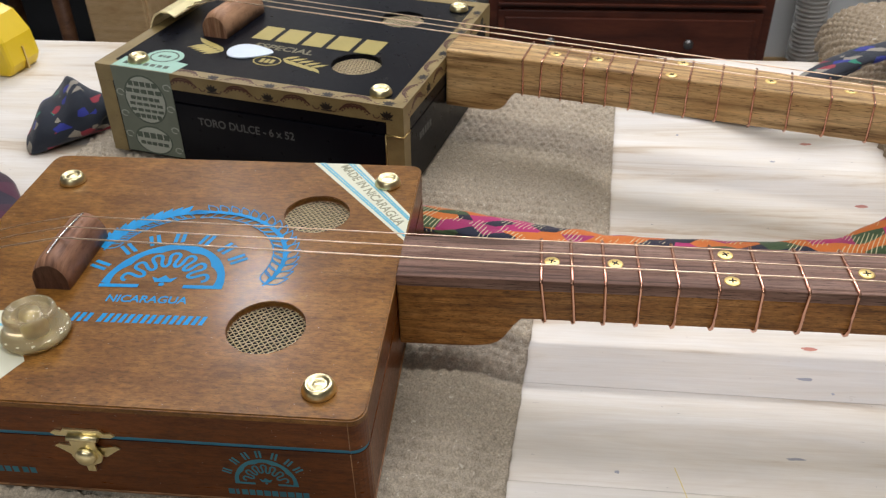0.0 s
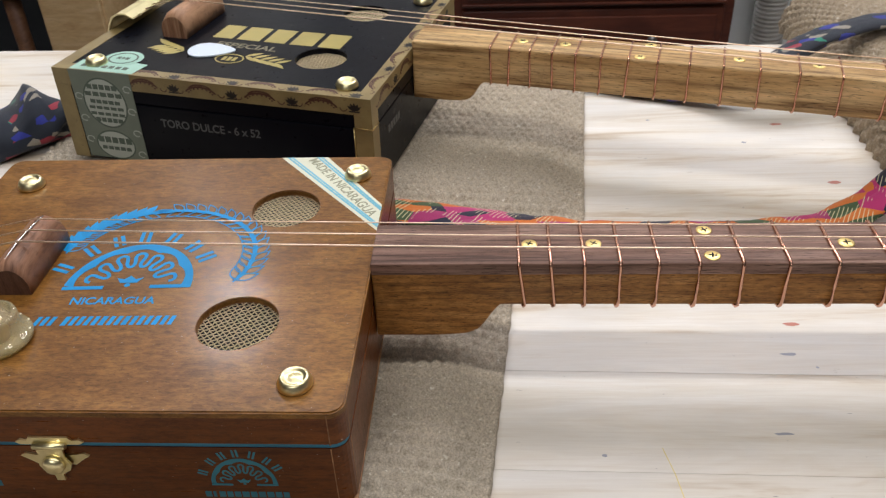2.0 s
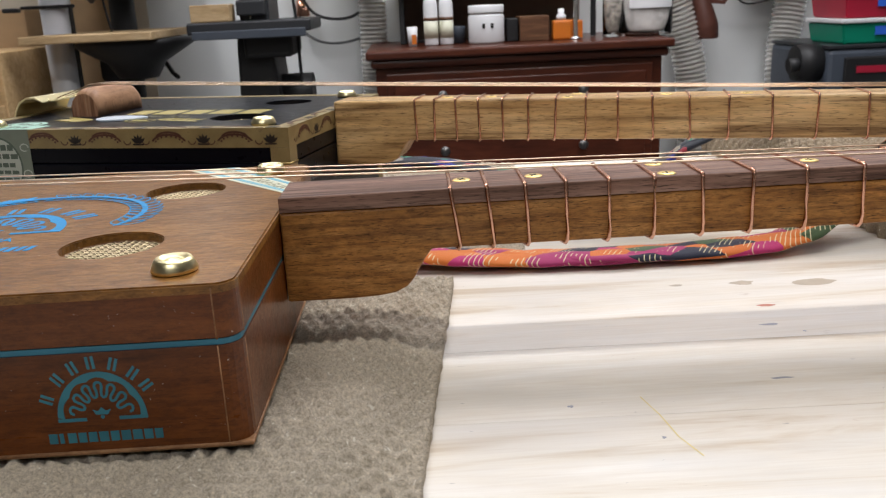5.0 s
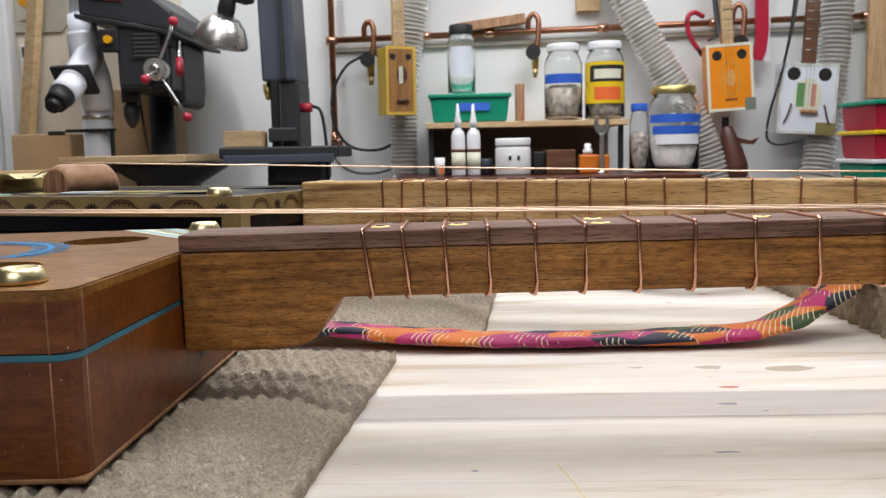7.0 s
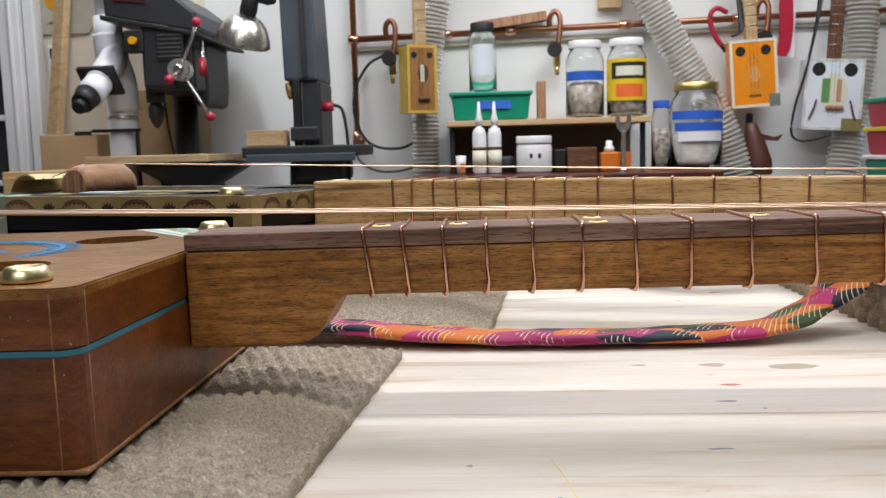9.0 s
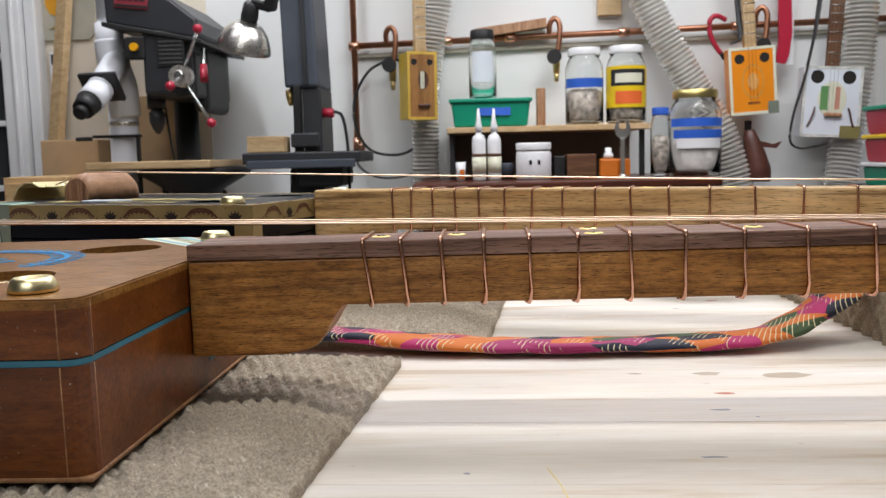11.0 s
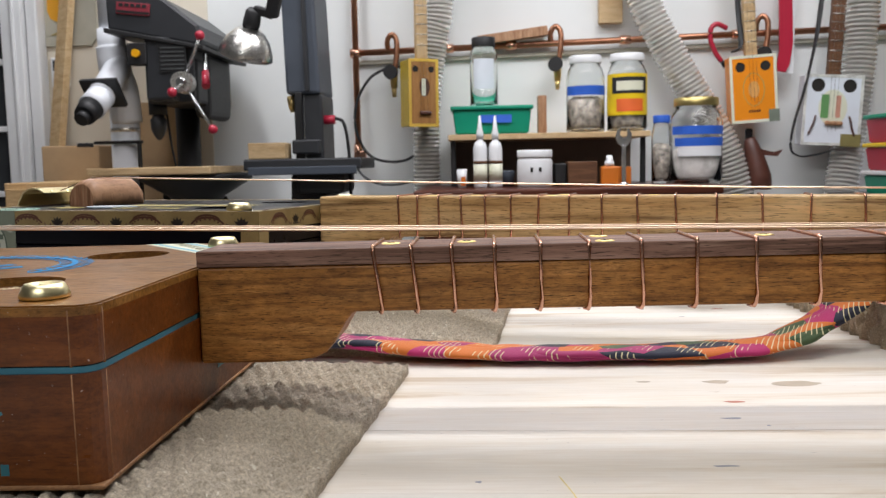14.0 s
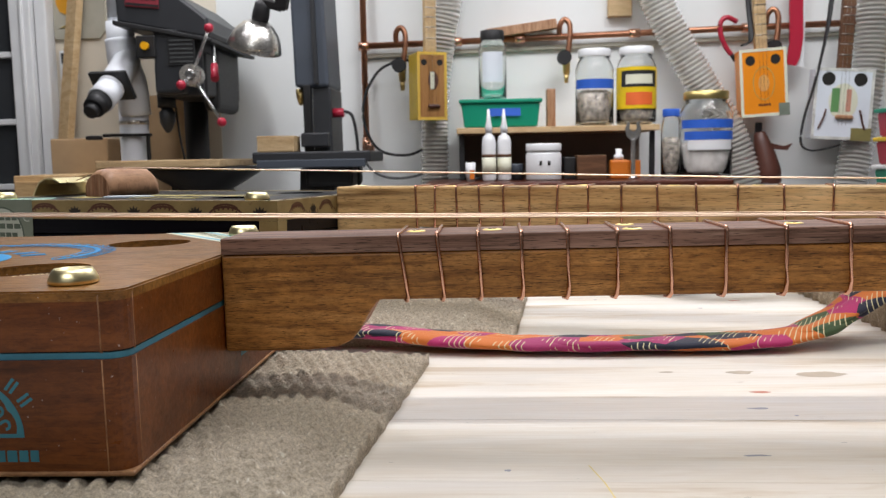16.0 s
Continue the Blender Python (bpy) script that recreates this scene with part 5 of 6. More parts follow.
cab = root("plywood_cabinet", pose(-1.03, 2.3, 0), "plain tan plywood cabinet on the floor", "cabinet")
part("carcass", bbox(-0.11, 0.055, -0.12, 0.24, 0, 0.985, 0.003), M_PLY, cab)
part("door", bbox(-0.105, 0.05, -0.137, -0.1215, 0.06, 0.86, 0.002), M_PLY, cab)
part("panel", bbox(-0.10, 0.045, -0.135, -0.1215, 0.88, 0.97, 0.002), M_PLY, cab)
thing("backing_board", bbox(-0.97, -0.80, 2.655, 2.712, 0.0, 1.215, 0.002), M_CARD, "brown hardboard sheet standing against the wall", "board")
thing("cardboard_box", bbox(-1.20, -1.03, 2.5, 2.65, 0.0, 1.085, 0.004), M_CARD, "tall brown cardboard box on the floor", "box")

# drill press
M_PLATE = paint("dull_red_plate", (0.26, 0.03, 0.045), 0.45, 0.15, 0, 60)
dp = root("drill_press", pose(-0.006, 0.17, -0.018), "dark grey floor drill press with red-tipped feed handles", "drill press")
part("column", rod((-0.77, 2.36, 0.05), (-0.77, 2.36, 1.36), 0.034, None, 24), M_BLACK, dp, "dark steel column")
part("base", bbox(-0.92, -0.62, 2.12, 2.54, 0.018, 0.068, 0.01), M_GREYIRON, dp)
part("head", place(join(bbox(-0.79, -0.665, 2.10, 2.46, 1.20, 1.375, 0.012), bbox(-0.775, -0.70, 2.06, 2.12, 1.205, 1.37, 0.008)), pose(0, 0, 0)), M_GREYIRON, dp)
cover = side_prism([(-0.865, 1.385), (-0.635, 1.341), (-0.625, 1.356), (-0.632, 1.392), (-0.72, 1.462), (-0.85, 1.50), (-0.868, 1.48)], 2.06, 2.46, 0.008)
part("belt_cover", cover, M_GREYIRON, dp, "dark grey ribbed belt cover")
part("cover_lip", side_prism([(-0.872, 1.378), (-0.620, 1.330), (-0.620, 1.340), (-0.872, 1.390)], 2.05, 2.47, 0.002), M_BLACK, dp)
part("name_plate", place(bbox(-0.043, 0.043, -0.015, 0.015, 0, 0.004, 0.001), Matrix.Translation((-0.795, 2.0595, 1.435)) @ FRONT @ pose(0, 0, 0, 0, 0, -6)), M_PLATE, dp, "red and black name plate")
part("name_bars", place(bars([0.011] * 5, 0.008, 0.004, 0.001), Matrix.Translation((-0.795, 2.0553, 1.443)) @ FRONT @ pose(0, 0, 0, 0, 0, -6)), M_BLACK, dp)
part("plate_rule", place(bbox(-0.042, 0.042, -0.003, 0.003, 0, 0.001), Matrix.Translation((-0.795, 2.0553, 1.426)) @ FRONT @ pose(0, 0, 0, 0, 0, -6)), M_BLACK, dp)
sw = part("switch_box", bbox(-0.815, -0.765, 2.05, 2.085, 1.295, 1.35, 0.003), M_BLACK, dp)
part("switch_button", rod((-0.788, 2.048, 1.323), (-0.788, 2.036, 1.323), 0.010, None, 18), M_AMBER, sw, "amber power button")
part("dial_plate", bbox(-0.735, -0.665, 2.055, 2.0585, 1.275, 1.345), M_BLACK, dp)
for k in range(6):
    part("dial_line", bbox(-0.73, -0.67, 2.053, 2.0545, 1.282 + 0.0105 * k, 1.285 + 0.0105 * k), M_GREYPRINT, dp)
part("motor", place(join(bbox(-0.70, -0.655, 2.20, 2.42, 1.165, 1.345, 0.02, 3), bbox(-0.69, -0.660, 2.12, 2.23, 1.20, 1.32, 0.01)), pose(0, 0, 0)), M_BLACK, dp, "black motor housing")
part("depth_ring", rod((-0.672, 2.06, 1.247), (-0.664, 2.005, 1.245), 0.028, 0.026, 24), M_CHROME, dp, "grey feed hub")
part("hub_cap", rod((-0.664, 2.005, 1.245), (-0.664, 1.995, 1.245), 0.014, 0.010, 18), M_STEEL, dp)
for (ex, ez, ey) in ((-0.600, 1.352, 1.97), (-0.658, 1.213, 1.92), (-0.583, 1.126, 1.985)):
    h = part("feed_handle", rod((-0.664, 2.02, 1.245), (ex, ey, ez), 0.0045, 0.004, 10), M_STEEL, dp)
    part("handle_ball", place(lathe([(0.0, -0.012), (0.008, -0.009), (0.0115, -0.003), (0.0115, 0.003), (0.008, 0.009), (0.0, 0.012)], 16), pose(ex, ey, ez)), M_RED, h, "red ball grip")
lever = part("lock_lever", rod((-0.625, 2.08, 1.32), (-0.605, 2.02, 1.255), 0.005, 0.005, 8), M_STEEL, dp)
part("lever_grip", rod((-0.609, 2.03, 1.27), (-0.600, 2.00, 1.232), 0.009, 0.010, 12), M_RED, lever)
part("quill", rod((-0.782, 2.16, 1.21), (-0.782, 2.16, 1.175), 0.024, None, 20), M_BLACK, dp)
part("chuck", place(lathe([(0.004, 0), (0.013, 0.012), (0.0205, 0.03), (0.0215, 0.055), (0.016, 0.06), (0.014, 0.075)], 20), pose(-0.782, 2.16, 1.108)), M_GREYIRON, dp, "keyed steel chuck")
part("chuck_key_cord", tube(spline([(-0.775, 2.2, 1.2), (-0.765, 2.2, 1.1), (-0.755, 2.2, 1.037)], 8), 0.003, 6), M_BLACK, dp)
part("wood_table", bbox(-0.925, -0.605, 2.02, 2.40, 1.016, 1.036, 0.003), M_SHELF, dp, "plywood auxiliary table")
part("table_casting", place(lathe([(0.05, -0.10), (0.075, -0.06), (0.15, -0.015), (0.15, 0.0)], 28), pose(-0.70, 2.2, 1.0155)), M_BLACK, dp)
part("table_clamp", bbox(-0.83, -0.71, 2.28, 2.42, 0.90, 0.985, 0.015), M_BLACK, dp)
crank = part("crank", rod((-0.71, 2.34, 0.945), (-0.665, 2.34, 0.945), 0.007, None, 10), M_BLACK, dp)
part("crank_arm", tube([(-0.665, 2.34, 0.945), (-0.645, 2.33, 0.915), (-0.625, 2.30, 0.905)], 0.006, 8), M_BLACK, crank)
stand = root("tool_stand", pose(-1.42, 2.35, 0), "low wooden tool stand with dark turned legs", "stand")
part("top", bbox(-0.16, 0.22, -0.15, 0.2, 0.50, 0.52, 0.003), M_DARKWOOD, stand)
for lx in (-0.13, 0.18):
    for ly in (-0.12, 0.17):
        part("leg", rod((lx, ly, 0), (lx, ly, 0.5), 0.017, 0.022, 14), M_DARKWOOD, stand)

# dust duct with its blast gate
duct = root("dust_duct", pose(-0.102, 0.14, 0), "white plastic dust duct with an elbow and black blast gate", "duct")
part("upper_pipe", rod((-0.815, 2.2, 2.3), (-0.805, 2.2, 1.31), 0.030, None, 28), M_PVC, duct)
part("collar", rod((-0.806, 2.2, 1.385), (-0.805, 2.2, 1.30), 0.036, None, 28), M_PVC, duct)
part("lower_pipe", rod((-0.79, 2.22, 1.235), (-0.79, 2.22, 0.03), 0.038, None, 28), M_PVC, duct)
part("elbow", tube(spline([(-0.805, 2.2, 1.34), (-0.80, 2.2, 1.28), (-0.787, 2.21, 1.22), (-0.785, 2.22, 1.14)], 8), 0.041, 24), M_PVC, duct)
part("branch", rod((-0.785, 2.19, 1.285), (-0.788, 2.07, 1.198), 0.034, 0.034, 28), M_PVC, duct)
gate = part("blast_gate", place(bbox(-0.052, 0.052, -0.04, 0.04, -0.006, 0.006, 0.002), look((-0.786, 2.085, 1.209), (-0.802, 2.0, 1.150))), M_BLACK, duct, "black sliding blast gate")
part("branch_collar", rod((-0.788, 2.075, 1.200), (-0.796, 2.03, 1.168), 0.034, 0.034, 28), M_PVC, duct)
part("outlet", rod((-0.796, 2.03, 1.168), (-0.801, 2.0, 1.147), 0.031, 0.026, 24), M_BLACK, duct, "black rubber outlet")
part("outlet_tip", rod((-0.800, 2.003, 1.149), (-0.804, 1.985, 1.136), 0.018, 0.017, 18), M_BLACK, duct)
part("pipe_band", rod((-0.79, 2.22, 1.125), (-0.79, 2.22, 1.115), 0.0395, None, 28), M_CHROME, duct)
part("pipe_bracket", bbox(-0.86, -0.73, 2.175, 2.19, 1.082, 1.090, 0.001), M_BLACK, duct)
part("bracket_leg", bbox(-0.742, -0.736, 2.175, 2.19, 0.6, 1.088), M_BLACK, duct)
part("bracket_tip", bbox(-0.905, -0.865, 2.17, 2.19, 1.075, 1.086, 0.003), M_BLACK, duct)

# clamp lamp
cl = root("clamp_lamp", pose(-0.490, 2.16, 1.333, 16, 18, 0), "spun aluminium clamp lamp, switched off", "lamp")
part("reflector", lathe([(0.066, -0.052), (0.0675, -0.050), (0.064, -0.036), (0.053, -0.010), (0.036, 0.010), (0.020, 0.020), (0.020, 0.018), (0.034, 0.008), (0.051, -0.012), (0.062, -0.037), (0.065, -0.0515)], 40), M_CHROME, cl, "spun aluminium reflector")
part("socket", lathe([(0.019, 0.016), (0.021, 0.03), (0.019, 0.06), (0.012, 0.068)], 20), M_BLACK, cl)
part("bulb", lathe([(0.0, -0.045), (0.018, -0.038), (0.026, -0.022), (0.02, 0.0), (0.013, 0.012)], 20), M_WHITE, cl)
part("clamp", join(bbox(0.0, 0.05, -0.012, 0.012, 0.055, 0.075, 0.004), bbox(0.03, 0.06, -0.014, 0.014, 0.06, 0.12, 0.004)), M_BLACK, cl)
part("arm", rod((0.045, 0, 0.11), (-0.02, 0.06, 0.28), 0.008, None, 10), M_BLACK, cl)

# band saw
bs = root("band_saw", pose(0.014, 0, -0.008), "blue-grey band saw with a black cast table", "band saw")
part("upper_frame", side_prism([(-0.452, 1.72), (-0.370, 1.72), (-0.352, 1.205), (-0.441, 1.205)], 2.26, 2.46, 0.008), M_BLUEIRON, bs)
part("frame_ridge", side_prism([(-0.398, 1.72), (-0.388, 1.72), (-0.378, 1.212), (-0.39, 1.212)], 2.25, 2.262, 0.001), M_GREYIRON, bs)
part("lower_frame", bbox(-0.424, -0.350, 2.27, 2.45, 1.02, 1.206, 0.006), M_GREYIRON, bs)
part("guide_post", bbox(-0.418, -0.400, 2.255, 2.272, 1.06, 1.21, 0.002), M_BLACK, bs)
part("guide_block", bbox(-0.425, -0.355, 2.235, 2.275, 1.052, 1.088, 0.004), M_GREYIRON, bs, "grey blade guide")
part("blade", bbox(-0.392, -0.391, 2.24, 2.252, 1.03, 1.2), M_STEEL, bs)
part("table", bbox(-0.533, -0.238, 2.16, 2.44, 1.012, 1.040, 0.004), M_GREYIRON, bs, "black cast saw table")
part("table_rail", bbox(-0.52, -0.25, 2.15, 2.162, 1.0, 1.02, 0.002), M_BLUEIRON, bs)
part("trunnion", bbox(-0.41, -0.29, 2.2, 2.4, 0.95, 1.012, 0.01), M_BLACK, bs)
part("base_column", side_prism([(-0.432, 1.0), (-0.348, 1.0), (-0.330, 0.78), (-0.31, 0.008), (-0.46, 0.008), (-0.44, 0.78)], 2.24, 2.46, 0.008), M_BLACK, bs)
part("motor", rod((-0.34, 2.34, 0.85), (-0.26, 2.34, 0.85), 0.05, None, 24), M_BLACK, bs)
part("tension_knob", rod((-0.352, 2.3, 1.14), (-0.322, 2.3, 1.14), 0.012, None, 16), M_RED, bs, "red knob")
part("side_wheel", rod((-0.424, 2.30, 1.185), (-0.441, 2.30, 1.182), 0.022, None, 18), M_BRASS_DULL, bs)
part("cord", tube(spline([(-0.325, 2.3, 1.145), (-0.30, 2.3, 1.13), (-0.289, 2.3, 1.06), (-0.287, 2.3, 0.95), (-0.285, 2.3, 0.7)], 8), 0.0042, 8), M_BLACK, bs)
thing("wood_block", bbox(-0.516, -0.422, 2.2, 2.28, 1.0325, 1.073, 0.002), M_SHELF, "small pale offcut of wood on the saw table", "wood block")

# copper air line
air = root("air_line", pose(0, 0, 0), "aged copper air pipe fixed along the wall with fittings", "pipe")
PY = WALL_Y - 0.03


def pipe_z(x):
    """The air pipe climbs slightly along the wall."""
    return 1.350 + 0.023 * (x + 0.302)


part("riser", rod((-0.302, PY, 1.04), (-0.302, PY, 2.3), 0.0095, None, 14), M_PIPE, air)
part("main_pipe", rod((-0.302, PY, pipe_z(-0.302)), (1.75, PY, pipe_z(1.75)), 0.0095, None, 14), M_PIPE, air)
part("wall_rail", place(bbox(0, 2.05, WALL_Y - 0.015, WALL_Y - 0.001, -0.034, -0.022, 0.002), pose(-0.30, 0, pipe_z(-0.30), 0, -1.32, 0)), M_PLAQUE, air)
for fx in (-0.302, -0.02, 0.17, 0.512, 0.845, 1.30):
    part("coupling", rod((fx - 0.016, PY, pipe_z(fx - 0.016)), (fx + 0.016, PY, pipe_z(fx + 0.016)), 0.0135, None, 14), M_COPPER, air)
for fx in (-0.189, 0.303, 0.913):
    dz = pipe_z(fx) - 1.374
    d = part("drop", tube(spline([(fx - 0.014, PY, 1.374 + dz), (fx - 0.014, PY - 0.01, 1.405 + dz), (fx, PY - 0.015, 1.422 + dz), (fx + 0.014, PY - 0.02, 1.405 + dz), (fx + 0.014, PY - 0.022, 1.36 + dz), (fx + 0.006, PY - 0.022, 1.31 + dz)], 6), 0.0082, 10), M_PIPE, air)
    part("regulator", rod((fx + 0.004, PY - 0.022, 1.318 + dz), (fx + 0.004, PY - 0.022, 1.262 + dz), 0.013, 0.010, 14), M_BRASS_DULL, d, "brass regulator")
    g = part("gauge", rod((fx - 0.004, PY - 0.03, 1.308 + dz), (fx - 0.004, PY - 0.055, 1.308 + dz), 0.021, None, 20), M_BLACK, d, "small round pressure gauge")
    part("gauge_tip", rod((fx + 0.004, PY - 0.022, 1.262 + dz), (fx + 0.004, PY - 0.022, 1.235 + dz), 0.008, 0.006, 10), M_BRASS_DULL, d)
part("riser_elbow", place(lathe([(0.013, -0.02), (0.014, 0.0), (0.013, 0.02)], 14), pose(-0.302, PY, 1.055)), M_COPPER, air)
part("riser_valve", bbox(-0.315, -0.278, PY - 0.012, PY + 0.012, 1.03, 1.055, 0.004), M_COPPER, air)
thing("air_hose", tube(spline([(-0.21, 2.67, 1.30), (-0.26, 2.67, 1.27), (-0.30, 2.67, 1.20), (-0.305, 2.67, 1.12), (-0.27, 2.67, 1.045), (-0.21, 2.67, 1.02), (-0.14, 2.67, 1.03), (-0.09, 2.67, 1.09), (-0.08, 2.67, 1.18), (-0.11, 2.67, 1.26), (-0.16, 2.67, 1.30), (-0.2, 2.67, 1.305)], 10), 0.0042, 8), M_BLACK, "thin black air hose coiled on the wall", "hose")
thing("air_hose", tube(spline([(-0.31, 2.69, 1.05), (-0.30, 2.69, 0.99), (-0.25, 2.69, 0.955), (-0.18, 2.69, 0.95), (-0.1, 2.69, 0.97)], 10), 0.004, 8), M_GREYPRINT, "thin grey air hose hanging in a loop", "hose")
thing("wood_offcut", place(bbox(-0.105, 0.105, -0.02, 0.02, -0.014, 0.014, 0.002), pose(0.175, PY - 0.005, 1.388, 0, -7, 0)), M_BRIDGE2, "brown wooden offcut resting on the copper pipe", "board")
thing("wall_block", bbox(0.435, 0.505, WALL_Y - 0.03, WALL_Y - 0.001, 1.42, 1.56, 0.002), M_SHELF, "pale wooden block fixed to the wall", "wood block")

# hoses
ribbed_hose([(-0.045, 2.66, 2.2), (-0.04, 2.66, 1.55), (-0.06, 2.665, 1.38), (-0.085, 2.67, 1.2), (-0.092, 2.67, 1.0), (-0.095, 2.67, 0.6), (-0.09, 2.67, 0.15)], 0.040, 0.0125, "clear ribbed dust hose running down the wall")
ribbed_hose([(0.47, 2.62, 2.1), (0.515, 2.62, 1.62), (0.553, 2.62, 1.475), (0.615, 2.62, 1.345), (0.70, 2.62, 1.20), (0.785, 2.62, 1.05), (0.838, 2.62, 0.88), (0.86, 2.62, 0.7), (0.88, 2.62, 0.15)], 0.046, 0.0135, "clear ribbed dust hose slanting down to the floor")
ribbed_hose([(1.215, 2.67, 2.2), (1.205, 2.67, 1.6), (1.195, 2.67, 1.3), (1.165, 2.66, 1.05), (1.135, 2.64, 0.85), (1.12, 2.6, 0.6), (1.05, 2.55, 0.15)], 0.046, 0.0135, "clear ribbed dust hose beside the white box guitar")


# box guitars on the wall
def wall_guitar(x, y, zb, w, h, d, m_face, m_side, m_edge, neck_mat, neck_w, tilt, label, hole_r, hole_z, turn=0):
    g = root("cigar_box_guitar", pose(x, y, zb, 0, tilt, turn), label, "guitar", "box guitars")
    part("box_body", bbox(-w / 2 + 0.001, w / 2 - 0.001, 0.001, d, 0.001, h - 0.001, 0.002), m_side, g)
    hx = w * 0.27
    face = plate([(-w / 2, 0), (w / 2, 0), (w / 2, h), (-w / 2, h)], [circle(-hx, hole_z, hole_r, 28), circle(hx, hole_z, hole_r, 28)], 0, 0.003)
    part("face", place(face, Matrix.Translation((0, 0.0005, 0)) @ FRONT), m_face, g)
    for s in (-1, 1):
        # Near-black discs paint the shade inside these holes.
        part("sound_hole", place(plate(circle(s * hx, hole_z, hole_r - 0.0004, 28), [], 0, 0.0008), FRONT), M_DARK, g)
    b = 0.0075
    part("edge_paper", place(plate([(-w / 2 - 0.0006, -0.0006), (w / 2 + 0.0006, -0.0006), (w / 2 + 0.0006, h + 0.0006), (-w / 2 - 0.0006, h + 0.0006)], [[(-w / 2 + b, b), (w / 2 - b, b), (w / 2 - b, h - b), (-w / 2 + b, h - b)]], 0, 0.0008), Matrix.Translation((0, -0.0026, 0)) @ FRONT), m_edge, g)
    n = part("neck", bbox(-neck_w / 2, neck_w / 2, 0.004, 0.026, h + 0.001, h + 0.52, 0.002), neck_mat, g)
    for k in range(12):
        zf = h + 0.04 + 0.46 * (1 - 0.94 ** k) * 1.1
        part("fret", rod((-neck_w / 2, 0.0035, zf), (neck_w / 2, 0.0035, zf), 0.0012, None, 6), M_CHROME, n)
    for s in (-1, 0, 1):
        part("string", rod((s * neck_w * 0.3, -0.007, h * 0.2), (s * neck_w * 0.3, 0.0005, h + 0.5), 0.0004, None, 5), M_STEEL, g)
    return g


ga = wall_guitar(-0.0905, 2.545, 1.119, 0.090, 0.192, 0.075, wood("cedar_face", (0.28, 0.13, 0.04), (0.36, 0.175, 0.06), (0.43, 0.22, 0.08), 0.4, (110, 110, 9), 0.2), M_YELLOW, paint("yellow_edge_paper", (0.62, 0.40, 0.06), 0.5), M_SHELF, 0.034, 0.5, "cedar cigar box guitar with yellow edges hanging on the wall", 0.0095, 0.163, 24)
part("oval_print", place(plate(circle(0, 0, 0.016, 28, 0.026), [], 0, 0.0006), Matrix.Translation((0.003, -0.0028, 0.112)) @ FRONT), M_LEATHER, ga)
part("oval_line", place(plate([(-0.006, -0.024), (0.006, -0.024), (0.006, 0.024), (-0.006, 0.024)], [], 0, 0.0003), Matrix.Translation((0.0, -0.0036, 0.112)) @ FRONT), M_LABEL, ga)
part("bridge", bbox(-0.014, 0.022, -0.012, -0.003, 0.034, 0.044, 0.003), M_LEATHER, ga)
gb = wall_guitar(0.8725, 2.60, 1.112, 0.133, 0.192, 0.05, M_ORANGE, M_ORANGE, M_LABEL, M_SHELF, 0.034, -3.4, "orange cigar box guitar with a maple neck hanging on the wall", 0.0145, 0.160)
part("oval_print", place(arc_band(0, 0, 0.031, 0.048, 0, 360, 0.002), Matrix.Translation((0, -0.0028, 0.094)) @ FRONT), M_GOLDPRINT, gb)
part("oval_print", place(plate(circle(0, 0, 0.016, 24, 0.024), [], 0, 0.0004), Matrix.Translation((0, -0.0028, 0.094)) @ FRONT), paint("faded_print", (0.72, 0.36, 0.10), 0.5, 0.2), gb)
part("print_bar", place(bars([0.005] * 5, 0.007, 0.002, 0.0004), Matrix.Translation((0, -0.0028, 0.032)) @ FRONT), M_LEATHER, gb)
part("stamp_paper", place(bbox(0.040, 0.0705, -0.002, 0.034, 0, 0.0007), Matrix.Translation((0, -0.0034, 0)) @ FRONT), M_STAMP, gb)
part("strap_end", tube(spline([(-0.060, -0.006, 0.206), (-0.045, -0.006, 0.21), (-0.03, 0.0, 0.23), (-0.028, 0.02, 0.34), (-0.028, 0.02, 0.5)], 8), 0.008, 8, 0.4), M_BLACK, gb)
gc = wall_guitar(1.0870, 2.60, 1.040, 0.168, 0.202, 0.05, M_WHITEBOX, M_WHITEBOX, paint("speckled_edge_paper", (0.62, 0.62, 0.58), 0.5, 0.3, 0, 110, 0.02, 0.0, (0.02, 0.02, 0.02)), M_DARKWOOD, 0.036, 3.2, "white cigar box guitar with patterned edges hanging on the wall", 0.0195, 0.172)
part("oval_print", place(plate(circle(0, 0, 0.041, 28, 0.052), [], 0, 0.0004), Matrix.Translation((0.0, -0.0028, 0.108)) @ FRONT), M_LABEL, gc)
part("print_panel", place(bbox(-0.034, -0.012, -0.034, 0.034, 0, 0.0004), Matrix.Translation((0.0, -0.0034, 0.112)) @ FRONT), paint("green_print", (0.12, 0.28, 0.10), 0.5, 0.2), gc)
part("print_panel", place(bbox(0.008, 0.022, -0.032, 0.032, 0, 0.0004), Matrix.Translation((0.0, -0.0034, 0.112)) @ FRONT), paint("salmon_print", (0.58, 0.28, 0.20), 0.5, 0.2), gc)
part("bridge", bbox(-0.022, 0.030, -0.012, -0.003, 0.058, 0.070, 0.004), M_BRIDGE2, gc)
for s in (-1, 1):
    part("cord", tube(spline([(s * 0.048, -0.005, 0.085), (s * 0.052, -0.008, 0.07), (s * 0.058, -0.006, 0.05), (s * 0.066, -0.005, 0.03)], 6), 0.0028, 6), M_LEATHER, gc)
part("stamp_paper", place(bbox(0.028, 0.086, -0.002, 0.034, 0, 0.0007), Matrix.Translation((0, -0.0034, 0)) @ FRONT), paint("olive_stamp", (0.22, 0.19, 0.07), 0.5, 0.2), gc)
